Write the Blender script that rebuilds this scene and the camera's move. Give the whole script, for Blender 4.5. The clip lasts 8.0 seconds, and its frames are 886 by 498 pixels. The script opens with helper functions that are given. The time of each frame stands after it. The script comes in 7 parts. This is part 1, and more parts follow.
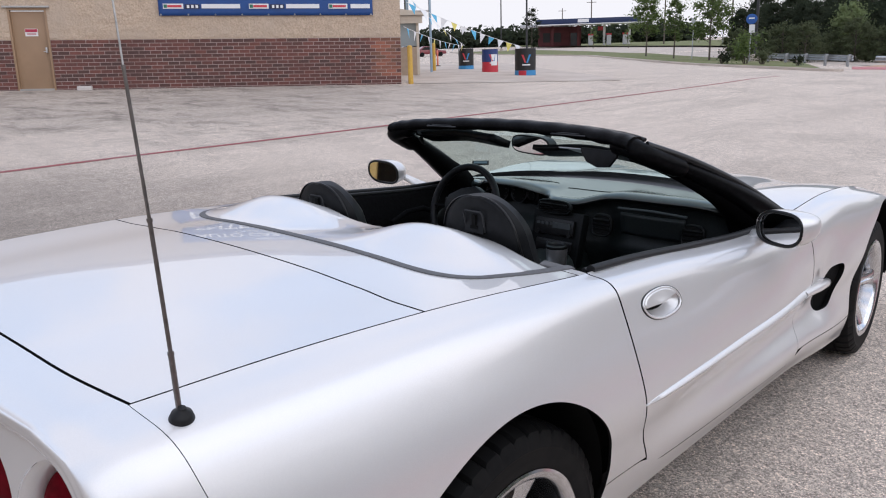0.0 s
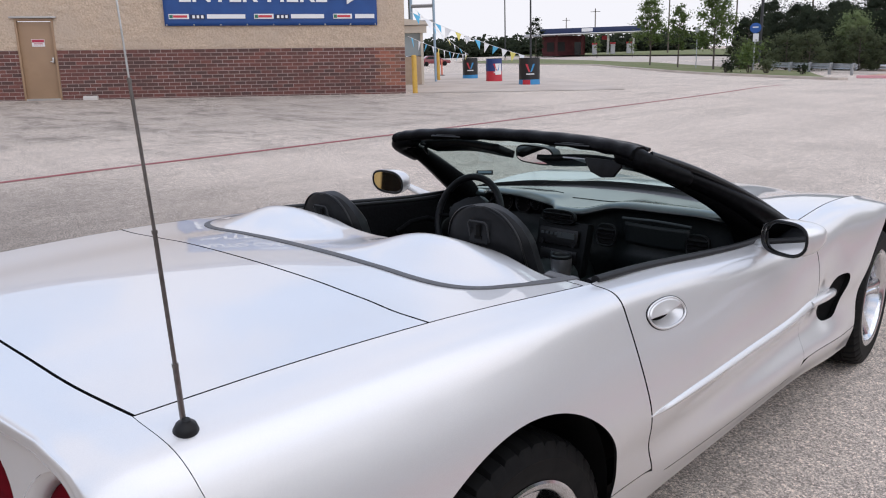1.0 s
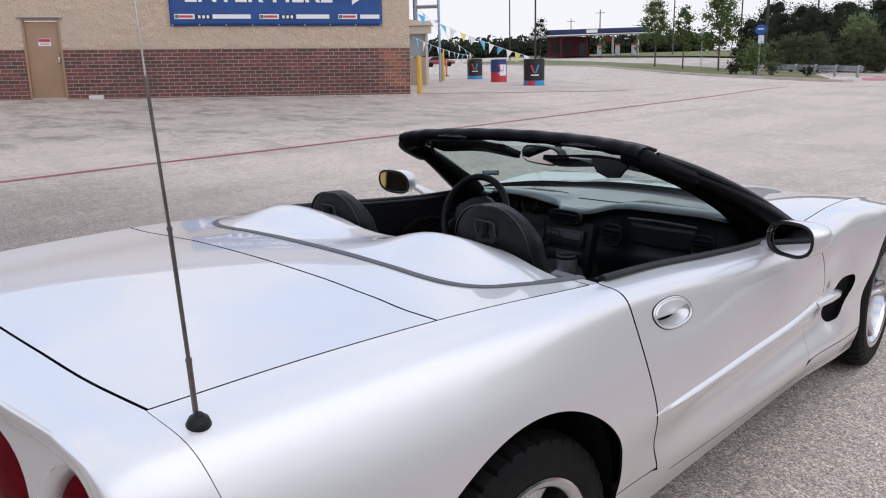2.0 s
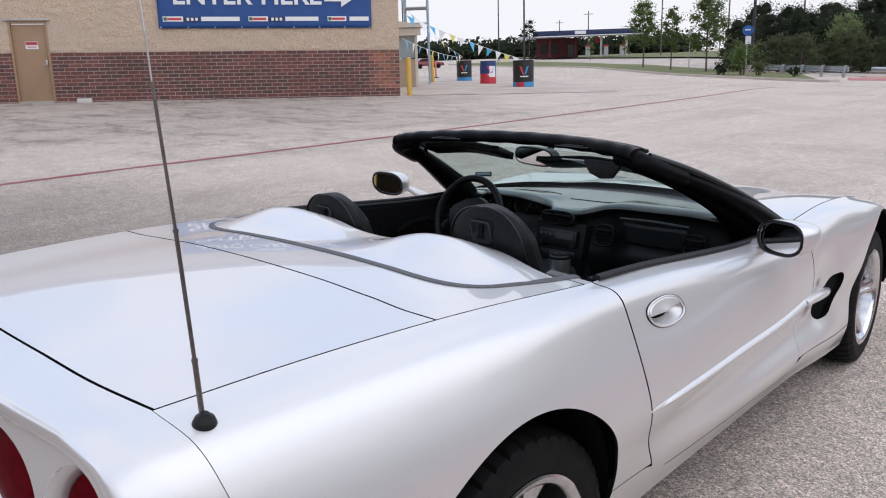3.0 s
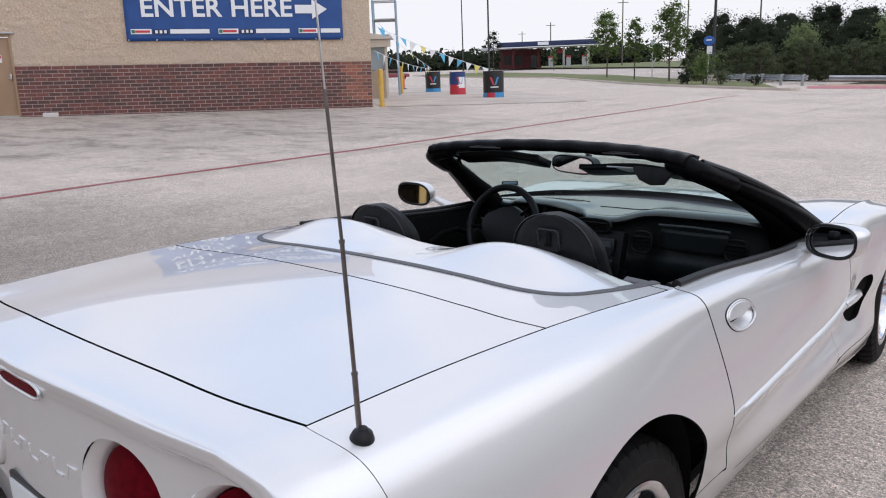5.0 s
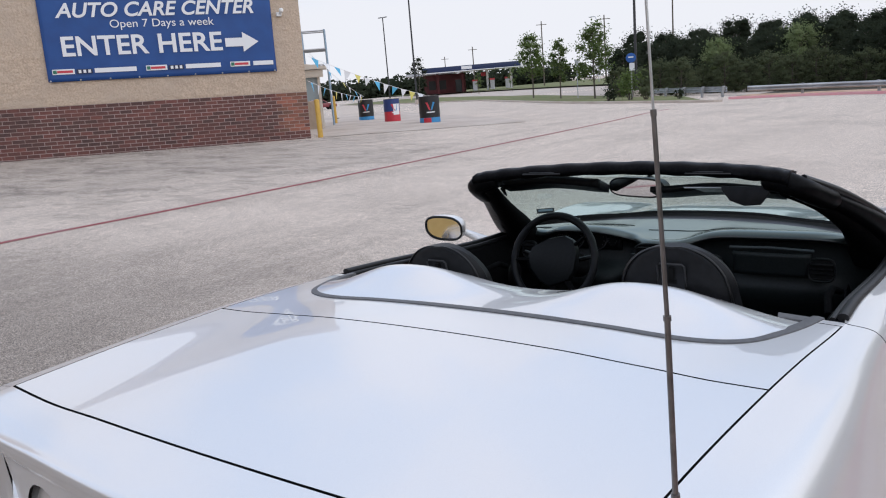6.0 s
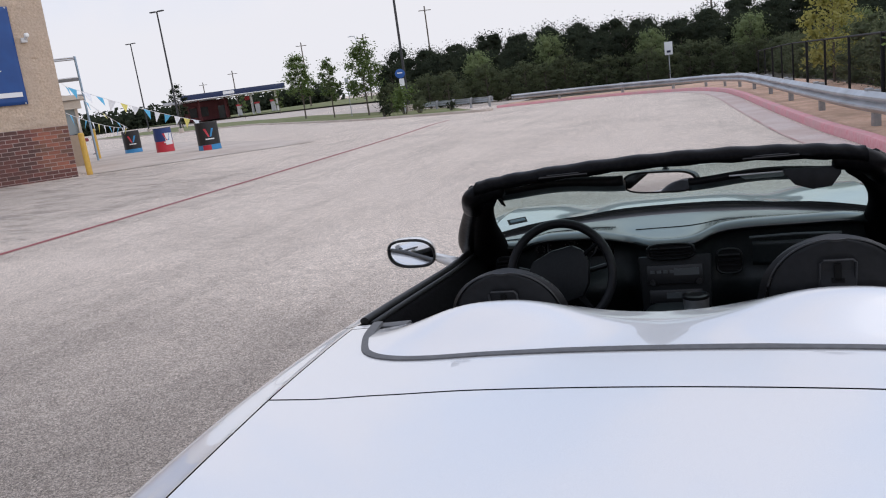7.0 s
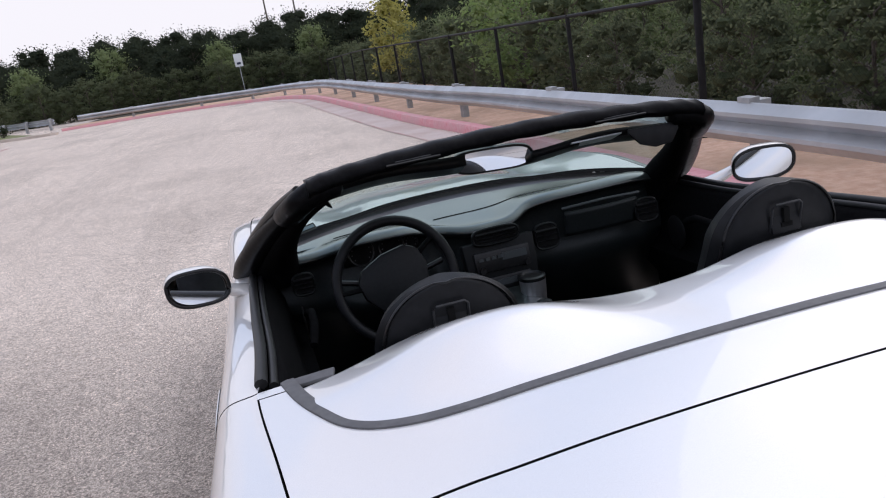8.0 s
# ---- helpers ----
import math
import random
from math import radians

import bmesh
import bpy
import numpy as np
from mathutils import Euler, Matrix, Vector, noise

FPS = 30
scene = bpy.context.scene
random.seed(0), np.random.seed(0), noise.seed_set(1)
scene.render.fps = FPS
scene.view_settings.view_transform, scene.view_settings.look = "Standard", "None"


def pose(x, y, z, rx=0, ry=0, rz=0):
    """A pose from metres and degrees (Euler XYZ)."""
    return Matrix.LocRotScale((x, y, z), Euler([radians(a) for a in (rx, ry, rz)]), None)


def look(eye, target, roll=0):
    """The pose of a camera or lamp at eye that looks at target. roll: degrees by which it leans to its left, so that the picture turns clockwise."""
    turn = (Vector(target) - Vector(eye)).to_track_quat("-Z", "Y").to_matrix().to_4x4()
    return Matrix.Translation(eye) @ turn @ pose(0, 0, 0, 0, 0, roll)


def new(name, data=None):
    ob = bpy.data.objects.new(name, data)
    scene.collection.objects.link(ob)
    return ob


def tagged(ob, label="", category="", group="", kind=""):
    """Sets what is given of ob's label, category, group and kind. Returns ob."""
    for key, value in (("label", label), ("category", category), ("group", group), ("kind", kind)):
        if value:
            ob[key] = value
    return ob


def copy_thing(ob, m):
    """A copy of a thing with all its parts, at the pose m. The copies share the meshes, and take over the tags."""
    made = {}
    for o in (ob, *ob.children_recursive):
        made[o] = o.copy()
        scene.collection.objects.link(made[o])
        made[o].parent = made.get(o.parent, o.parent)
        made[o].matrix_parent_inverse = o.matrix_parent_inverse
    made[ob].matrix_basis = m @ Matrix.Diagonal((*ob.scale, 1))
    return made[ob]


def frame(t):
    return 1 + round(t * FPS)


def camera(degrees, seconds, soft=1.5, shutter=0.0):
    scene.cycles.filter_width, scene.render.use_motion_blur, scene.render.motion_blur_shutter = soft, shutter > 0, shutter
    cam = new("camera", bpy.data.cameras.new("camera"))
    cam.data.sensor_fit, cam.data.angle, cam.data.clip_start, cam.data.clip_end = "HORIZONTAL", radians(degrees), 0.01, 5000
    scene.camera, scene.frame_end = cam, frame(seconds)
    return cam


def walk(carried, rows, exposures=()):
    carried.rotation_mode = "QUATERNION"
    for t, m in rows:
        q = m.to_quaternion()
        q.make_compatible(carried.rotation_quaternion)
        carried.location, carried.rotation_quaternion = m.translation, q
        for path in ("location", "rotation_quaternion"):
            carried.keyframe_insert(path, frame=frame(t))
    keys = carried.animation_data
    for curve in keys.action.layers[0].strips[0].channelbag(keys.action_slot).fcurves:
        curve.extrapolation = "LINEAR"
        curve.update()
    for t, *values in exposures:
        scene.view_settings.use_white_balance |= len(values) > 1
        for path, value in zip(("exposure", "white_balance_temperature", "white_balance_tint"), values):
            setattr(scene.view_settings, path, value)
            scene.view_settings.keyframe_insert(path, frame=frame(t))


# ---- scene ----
cam = camera(60.7, 8.0, soft=1.1)
PATH = [
    (0, (1.832, -1.186, 1.507), (0.451, 0.164, 0.985), -1.8),
    (0.5, (1.832, -1.186, 1.509), (0.447, 0.164, 1.001), -1.9),
    (1, (1.831, -1.185, 1.511), (0.439, 0.161, 1.012), -1.9),
    (1.5, (1.832, -1.196, 1.509), (0.432, 0.143, 1.012), -1.7),
    (3, (1.84, -1.231, 1.515), (0.458, 0.128, 1.021), -1.9),
    (3.5, (1.782, -1.336, 1.516), (0.422, 0.048, 1.028), -2.0),
    (4, (1.706, -1.444, 1.525), (0.362, -0.044, 1.041), -1.8),
    (4.2, (1.678, -1.460, 1.520), (0.340, -0.055, 1.036), -1.9),
    (5.3, (1.538, -1.421, 1.517), (0.232, 0.024, 1.062), -2.7),
    (5.5, (1.424, -1.443, 1.516), (0.136, 0.022, 1.073), -3.2),
    (6, (1.068, -1.480, 1.531), (-0.1265, 0.069, 1.116), -4.8),
    (6.5, (0.635, -1.424, 1.539), (-0.388, 0.259, 1.140), -6.85),
    (7, (0.149, -1.391, 1.527), (-0.546, 0.442, 1.098), -7.9),
    (7.5, (-0.267, -1.22, 1.505), (-0.481, 0.703, 1.011), -8.85),
    (8, (-0.604, -1.012, 1.511), (-0.269, 0.881, 0.956), -9.81),
]
EXPOSURES = [(0.0, 0.08, 6360, 10), (4.0, 0.08, 6360, 9), (5.5, 0.07, 6320, 9), (6.0, 0.0, 6260, 8), (6.5, -0.05, 6270, 9), (7.0, -0.07, 6340, 10), (7.5, -0.03, 6390, 12), (8.0, 0.08, 6400, 13)]
walk(cam, [(t, look(eye, target, roll)) for t, eye, target, roll in PATH], EXPOSURES)


# ---- light ----
world = bpy.data.worlds.new("sky")
scene.world = world
world.use_nodes = True
wn = world.node_tree.nodes
wl = world.node_tree.links
wn.clear()
sky = wn.new("ShaderNodeTexSky")
sky.sky_type = "NISHITA"
sky.sun_disc = False
sky.sun_elevation = radians(30)
sky.sun_rotation = radians(84)
sky.air_density, sky.dust_density, sky.ozone_density = 1.0, 3.0, 1.0
hazy = wn.new("ShaderNodeHueSaturation")
hazy.inputs["Saturation"].default_value = 0.30
wl.new(sky.outputs["Color"], hazy.inputs["Color"])
# thin overcast: a white veil with soft, broken cloud over the sky
co = wn.new("ShaderNodeTexCoord")
cloud = wn.new("ShaderNodeTexNoise")
cloud.inputs["Scale"].default_value = 3.4
cloud.inputs["Detail"].default_value = 6.0
cloud.inputs["Roughness"].default_value = 0.55
wl.new(co.outputs["Generated"], cloud.inputs["Vector"])
veil = wn.new("ShaderNodeValToRGB")
veil.color_ramp.elements[0].position, veil.color_ramp.elements[0].color = 0.45, (4.3, 5.4, 7.5, 1)
veil.color_ramp.elements[1].position, veil.color_ramp.elements[1].color = 0.57, (7.0, 6.75, 7.2, 1)
wl.new(cloud.outputs["Fac"], veil.inputs["Fac"])
mixw = wn.new("ShaderNodeMix")
mixw.data_type = "RGBA"
mixw.inputs[0].default_value = 0.985
wl.new(hazy.outputs["Color"], mixw.inputs[6])
# the veil is white towards the horizon, with pale blue gaps higher up
sep = wn.new("ShaderNodeSeparateXYZ")
wl.new(co.outputs["Generated"], sep.inputs["Vector"])
rise = wn.new("ShaderNodeMapRange")
rise.inputs["From Min"].default_value, rise.inputs["From Max"].default_value = 0.10, 0.34
wl.new(sep.outputs["Z"], rise.inputs["Value"])
high = wn.new("ShaderNodeMix")
high.data_type = "RGBA"
wl.new(rise.outputs["Result"], high.inputs[0])
high.inputs[6].default_value = (6.6, 6.5, 6.8, 1)
wl.new(veil.outputs["Color"], high.inputs[7])
wl.new(high.outputs[2], mixw.inputs[7])
bg = wn.new("ShaderNodeBackground")
bg.inputs["Strength"].default_value = 0.135
wl.new(mixw.outputs[2], bg.inputs["Color"])
wout = wn.new("ShaderNodeOutputWorld")
wl.new(bg.outputs["Background"], wout.inputs["Surface"])
sun = new("sun", bpy.data.lights.new("sun", "SUN"))
sun.data.energy, sun.data.angle, sun.data.color = 1.2, radians(100), (1.0, 0.915, 0.83)
sun.matrix_world = look((0, 0, 11), (-18, -2, 0))


# ---- geometry helpers ----
class Geo:
    def __init__(self):
        self.v, self.f = [], []

    def add(self, verts, faces):
        n = len(self.v)
        self.v += [tuple(p) for p in verts]
        self.f += [tuple(i + n for i in q) for q in faces]
        return self

    def box(self, c, s, m=None):
        x, y, z = s[0] / 2, s[1] / 2, s[2] / 2
        p = [Vector((i * x, j * y, k * z)) for k in (-1, 1) for j in (-1, 1) for i in (-1, 1)]
        if m is not None:
            p = [m @ q for q in p]
        p = [q + Vector(c) for q in p]
        return self.add(p, [(0, 2, 3, 1), (4, 5, 7, 6), (0, 1, 5, 4), (2, 6, 7, 3), (0, 4, 6, 2), (1, 3, 7, 5)])

    def tube(self, pts, r, seg=10, closed=False, flat=1.0, up=(0, 0, 1)):
        pts = [Vector(p) for p in pts]
        n = len(pts)
        rr = r if isinstance(r, (list, tuple)) else [r] * n
        ring = []
        for i, p in enumerate(pts):
            a = pts[(i - 1) % n] if closed or i > 0 else p
            b = pts[(i + 1) % n] if closed or i < n - 1 else p
            d = (b - a).normalized()
            u = Vector(up)
            if abs(d.dot(u)) > 0.96:
                u = Vector((1, 0, 0)) if abs(d.x) < 0.9 else Vector((0, 1, 0))
            s = d.cross(u).normalized()
            w = s.cross(d)
            ring.append([p + rr[i] * (math.cos(k * 2 * math.pi / seg) * s + flat * math.sin(k * 2 * math.pi / seg) * w) for k in range(seg)])
        f = []
        for i in range(n if closed else n - 1):
            j = (i + 1) % n
            f += [(i * seg + k, i * seg + (k + 1) % seg, j * seg + (k + 1) % seg, j * seg + k) for k in range(seg)]
        if not closed:
            f += [tuple(range(seg))[::-1], tuple((n - 1) * seg + k for k in range(seg))]
        return self.add([q for g in ring for q in g], f)

    def lathe(self, prof, seg=32, m=None, notch=None):
        """prof: (radius, height) pairs round local z."""
        v = []
        for i, (r, h) in enumerate(prof):
            for k in range(seg):
                q = r - (notch(i, k) if notch else 0)
                p = Vector((q * math.cos(k * 2 * math.pi / seg), q * math.sin(k * 2 * math.pi / seg), h))
                v.append(m @ p if m is not None else p)
        f = []
        for i in range(len(prof) - 1):
            f += [(i * seg + k, i * seg + (k + 1) % seg, (i + 1) * seg + (k + 1) % seg, (i + 1) * seg + k) for k in range(seg)]
        return self.add(v, f)

    def disc(self, r, h, seg=32, m=None):
        v = [Vector((r * math.cos(k * 2 * math.pi / seg), r * math.sin(k * 2 * math.pi / seg), h)) for k in range(seg)]
        return self.add([m @ p if m is not None else p for p in v], [tuple(range(seg))])

    def grid(self, fn, nu, nv, keep=None):
        n = len(self.v)
        self.v += [tuple(fn(i / nu, j / nv)) for i in range(nu + 1) for j in range(nv + 1)]
        for i in range(nu):
            for j in range(nv):
                q = (i * (nv + 1) + j, (i + 1) * (nv + 1) + j, (i + 1) * (nv + 1) + j + 1, i * (nv + 1) + j + 1)
                if keep is None or keep([self.v[n + k] for k in q]):
                    self.f.append(tuple(n + k for k in q))
        return self

    def prism(self, outline, h, m):
        """outline in local xy, from z = 0 to h."""
        n = len(outline)
        v = [m @ Vector((x, y, 0)) for x, y in outline] + [m @ Vector((x, y, h)) for x, y in outline]
        return self.add(v, [tuple(range(n))[::-1], tuple(range(n, 2 * n))] + [(i, (i + 1) % n, n + (i + 1) % n, n + i) for i in range(n)])


def place(ob, parent):
    if parent is not None:
        ob.parent = parent
    return ob


def part(name, geo, material, parent=None, label="", smooth=40, bevel=0.0, solid=0.0, mirror=False):
    """One mesh object from a Geo (or bmesh), under a thing or a part."""
    me = bpy.data.meshes.new(name)
    if isinstance(geo, Geo):
        v, f = geo.v, geo.f
        if mirror:
            v = [(-p[0], p[1], p[2]) for p in v]
            f = [q[::-1] for q in f]
        me.from_pydata(v, [], f)
        me.update()
    else:
        geo.to_mesh(me)
        geo.free()
    if bevel:
        b = bmesh.new()
        b.from_mesh(me)
        bmesh.ops.recalc_face_normals(b, faces=b.faces)
        e = [k for k in b.edges if len(k.link_faces) == 2 and k.calc_face_angle(0) > 0.6]
        bmesh.ops.bevel(b, geom=e, offset=bevel, segments=2, profile=0.6, affect="EDGES", clamp_overlap=True)
        b.to_mesh(me)
        b.free()
    me.materials.append(material)
    if smooth:
        me.polygons.foreach_set("use_smooth", [True] * len(me.polygons))
        me.set_sharp_from_angle(angle=radians(smooth))
    ob = new(name, me)
    if solid:
        mod = ob.modifiers.new("thick", "SOLIDIFY")
        mod.thickness, mod.offset = solid, -1
    if label:
        ob["label"] = label
    return place(ob, parent)


def thing(name, label, category, loc=(0, 0, 0), rot=(0, 0, 0), group="", kind=""):
    e = new(name)
    e.empty_display_size = 0.1
    e.matrix_basis = pose(*loc, *rot)
    return tagged(e, label, category, group, kind)


def curve(*pts):
    """A smooth function through (place, value) pairs."""
    X = [p[0] for p in pts]
    Y = [p[1] for p in pts]
    n = len(X)
    T = []
    for i in range(n):
        a, b = max(i - 1, 0), min(i + 1, n - 1)
        T.append((Y[b] - Y[a]) / (X[b] - X[a]))

    def fn(x):
        if x <= X[0]:
            return Y[0] + T[0] * (x - X[0])
        if x >= X[-1]:
            return Y[-1] + T[-1] * (x - X[-1])
        i = 0
        while x > X[i + 1]:
            i += 1
        h = X[i + 1] - X[i]
        k = (x - X[i]) / h
        return ((2 * k ** 3 - 3 * k * k + 1) * Y[i] + (k ** 3 - 2 * k * k + k) * h * T[i] + (3 * k * k - 2 * k ** 3) * Y[i + 1] + (k ** 3 - k * k) * h * T[i + 1])
    return fn


def spline(pts, n, closed=False):
    """n + 1 points along a smooth line through the given ones."""
    P = [Vector(p) for p in pts]
    m = len(P) if closed else len(P) - 1
    out = []
    for j in range(n if closed else n + 1):
        u = j * m / n
        i = min(int(u), m - 1)
        k = u - i
        if closed:
            a, b, c, d = (P[(i + q) % len(P)] for q in (-1, 0, 1, 2))
        else:
            a, b, c, d = (P[min(max(i + q, 0), len(P) - 1)] for q in (-1, 0, 1, 2))
        out.append(0.5 * (2 * b + (c - a) * k + (2 * a - 5 * b + 4 * c - d) * k * k + (3 * b - a - 3 * c + d) * k ** 3))
    return out


def sstep(a, b, v):
    k = min(1, max(0, (v - a) / (b - a)))
    return k * k * (3 - 2 * k)


def level_z(x, y):
    """The car park's own gentle falls."""
    return 0.025 * min(30, max(0, -x - 1.5)) - 0.02 * min(6, max(0, x - 1.2)) - 0.01 * min(50, max(0, y - 3))


def spread(x, y):
    """How much farther out a place of the plan lies once past thirty metres from the car."""
    d = math.hypot(x - 1.0, y + 1.3)
    return 1 + 0.65 * max(0.0, min(d, 71.0) - 30.0) / max(d, 1.0)


def afar(x, y):
    k = spread(x, y)
    return 1.0 + k * (x - 1.0), -1.3 + k * (y + 1.3)


def ground_z(x, y):
    """The lot near the car; past thirty metres it falls away towards the exit."""
    d = math.hypot(x - 1.0, y + 1.3)
    if d <= 30.0:
        return level_z(x, y)
    k = d / ((d + 19.5) / 1.65 if d < 97.65 else d - 26.65)
    return 1.5 + k * (level_z(1.0 + (x - 1.0) / k, -1.3 + (y + 1.3) / k) - 1.5)


# ---- materials ----
def material(name, base, other=None, scale=8.0, rough=0.6, metal=0.0, bump=0.0, bump_scale=60.0, coat=0.0, big=None, big_scale=0.5, rough_var=0.0, spec=0.5, per=0.0, detail=6.0, aniso=None, coat_rough=0.03):
    """Procedural surface: two colours mixed by fine grain, a third by large stains, with relief."""
    m = bpy.data.materials.new(name)
    m.use_nodes = True
    n, l = m.node_tree.nodes, m.node_tree.links
    b = n["Principled BSDF"]
    b.inputs["Roughness"].default_value = rough
    b.inputs["Metallic"].default_value = metal
    b.inputs["Specular IOR Level"].default_value = spec
    b.inputs["Coat Weight"].default_value = coat
    b.inputs["Coat Roughness"].default_value = coat_rough
    b.inputs["Base Color"].default_value = (*base, 1)
    c = n.new("ShaderNodeTexCoord")
    vec = c.outputs["Object"]
    if aniso:
        mp = n.new("ShaderNodeMapping")
        mp.inputs["Scale"].default_value = aniso
        l.new(vec, mp.inputs["Vector"])
        vec = mp.outputs["Vector"]
    col = None
    if other:
        t = n.new("ShaderNodeTexNoise")
        t.inputs["Scale"].default_value, t.inputs["Detail"].default_value = scale, detail
        l.new(vec, t.inputs["Vector"])
        r = n.new("ShaderNodeValToRGB")
        r.color_ramp.elements[0].position, r.color_ramp.elements[0].color = 0.36, (*base, 1)
        r.color_ramp.elements[1].position, r.color_ramp.elements[1].color = 0.64, (*other, 1)
        l.new(t.outputs["Fac"], r.inputs["Fac"])
        col = r.outputs["Color"]
    if big:
        t = n.new("ShaderNodeTexNoise")
        t.inputs["Scale"].default_value, t.inputs["Detail"].default_value, t.inputs["Roughness"].default_value = big_scale, 5.0, 0.6
        l.new(c.outputs["Object"], t.inputs["Vector"])
        r = n.new("ShaderNodeMapRange")
        r.inputs["From Min"].default_value, r.inputs["From Max"].default_value = 0.42, 0.68
        l.new(t.outputs["Fac"], r.inputs["Value"])
        x = n.new("ShaderNodeMix")
        x.data_type = "RGBA"
        l.new(r.outputs["Result"], x.inputs[0])
        if col:
            l.new(col, x.inputs[6])
        else:
            x.inputs[6].default_value = (*base, 1)
        x.inputs[7].default_value = (*big, 1)
        col = x.outputs[2]
    if per:
        o = n.new("ShaderNodeObjectInfo")
        r = n.new("ShaderNodeMapRange")
        r.inputs["To Min"].default_value, r.inputs["To Max"].default_value = 1 - per, 1 + per
        l.new(o.outputs["Random"], r.inputs["Value"])
        h = n.new("ShaderNodeHueSaturation")
        l.new(r.outputs["Result"], h.inputs["Value"])
        if col:
            l.new(col, h.inputs["Color"])
        else:
            h.inputs["Color"].default_value = (*base, 1)
        col = h.outputs["Color"]
    if col:
        l.new(col, b.inputs["Base Color"])
    if bump or rough_var:
        t = n.new("ShaderNodeTexNoise")
        t.inputs["Scale"].default_value, t.inputs["Detail"].default_value = bump_scale, 4.0
        l.new(vec, t.inputs["Vector"])
        if bump:
            k = n.new("ShaderNodeBump")
            k.inputs["Strength"].default_value, k.inputs["Distance"].default_value = min(1.0, bump * 100), bump
            l.new(t.outputs["Fac"], k.inputs["Height"])
            l.new(k.outputs["Normal"], b.inputs["Normal"])
        if rough_var:
            r = n.new("ShaderNodeMapRange")
            r.inputs["To Min"].default_value, r.inputs["To Max"].default_value = rough - rough_var, rough + rough_var
            l.new(t.outputs["Fac"], r.inputs["Value"])
            l.new(r.outputs["Result"], b.inputs["Roughness"])
    return m


def glass(name, tint, rough=0.0):
    """A thin tinted pane: mostly clear, with its mirror gloss."""
    m = bpy.data.materials.new(name)
    m.use_nodes = True
    n, l = m.node_tree.nodes, m.node_tree.links
    n.clear()
    t = n.new("ShaderNodeBsdfTransparent")
    t.inputs["Color"].default_value = (*tint, 1)
    g = n.new("ShaderNodeBsdfGlossy")
    g.inputs["Roughness"].default_value = rough
    lw = n.new("ShaderNodeLayerWeight")
    lw.inputs["Blend"].default_value = 0.22
    fr = n.new("ShaderNodeMapRange")
    fr.inputs["To Min"].default_value, fr.inputs["To Max"].default_value = 0.035, 0.55
    l.new(lw.outputs["Facing"], fr.inputs["Value"])
    x = n.new("ShaderNodeMixShader")
    l.new(fr.outputs["Result"], x.inputs[0])
    l.new(t.outputs["BSDF"], x.inputs[1])
    l.new(g.outputs["BSDF"], x.inputs[2])
    o = n.new("ShaderNodeOutputMaterial")
    l.new(x.outputs["Shader"], o.inputs["Surface"])
    return m


PAINT = material("silver_paint", (0.785, 0.773, 0.765), (0.85, 0.838, 0.828), 900, rough=0.38, metal=0.54, coat=1.0, detail=2.0, coat_rough=0.012)
# black liner plastic, also the painted-in shade of the car's panel gaps
LINER_AND_SHADE = material("dark_liner_and_gap_shade", (0.004, 0.004, 0.004), rough=0.9, spec=0.2)
RUBBER = material("black_rubber", (0.007, 0.007, 0.0075), (0.011, 0.011, 0.012), 40, rough=0.5, bump=0.0006, bump_scale=90, spec=0.35)
SEALGREY = material("grey_weather_seal", (0.085, 0.084, 0.087), (0.11, 0.109, 0.112), 60, rough=0.55, bump=0.0005, bump_scale=200)
TYRE = material("tyre_rubber", (0.008, 0.008, 0.0085), (0.013, 0.0128, 0.0125), 25, rough=0.6, bump=0.0006, bump_scale=180, big=(0.012, 0.0117, 0.0113), big_scale=6, spec=0.10)
ALLOY = material("polished_alloy", (0.76, 0.76, 0.77), (0.68, 0.68, 0.69), 30, rough=0.16, metal=1.0, rough_var=0.06, bump_scale=12)
BRAKE = material("brake_iron", (0.12, 0.11, 0.10), (0.18, 0.15, 0.13), 30, rough=0.45, metal=0.9)
TRIM = material("charcoal_trim", (0.013, 0.0185, 0.018), (0.018, 0.0245, 0.024), 120, spec=0.6, rough=0.36, bump=0.0004, bump_scale=500, coat=1.0, coat_rough=0.17)
LEATHER = material("black_leather", (0.0055, 0.006, 0.007), (0.009, 0.0095, 0.011), 50, rough=0.45, bump=0.0007, bump_scale=320, rough_var=0.08, spec=0.20)
DARKPL = material("black_plastic", (0.0045, 0.0045, 0.005), (0.008, 0.008, 0.0085), 80, rough=0.36, rough_var=0.08, spec=0.4)
CARPET = material("black_carpet", (0.004, 0.004, 0.004), (0.008, 0.008, 0.008), 300, rough=0.95, bump=0.002, bump_scale=700, spec=0.2)
FABRIC = material("black_header_vinyl", (0.003, 0.003, 0.0035), (0.006, 0.006, 0.0065), 70, rough=0.34, bump=0.0010, bump_scale=60, rough_var=0.14, spec=0.05)
REDLENS = material("red_lamp_lens", (0.13, 0.002, 0.008), (0.085, 0.001, 0.005), 45, rough=0.45, spec=0.04)
MIRROR = material("mirror_glass", (0.86, 0.87, 0.88), rough=0.02, metal=1.0)
SCREEN = material("grey_display", (0.045, 0.052, 0.055), rough=0.3)
PALEINK = material("pale_marking", (0.06, 0.06, 0.06), rough=0.5)
GLASS = glass("windshield_glass", (0.71, 0.855, 0.82))
DASHLOW = material("black_fascia", (0.0035, 0.0042, 0.0046), (0.006, 0.007, 0.0075), 120, rough=0.42, bump=0.0005, bump_scale=500, spec=0.18)
AERIAL = material("dark_steel_rod", (0.17, 0.155, 0.145), (0.24, 0.22, 0.21), 60, rough=0.38, metal=0.9)
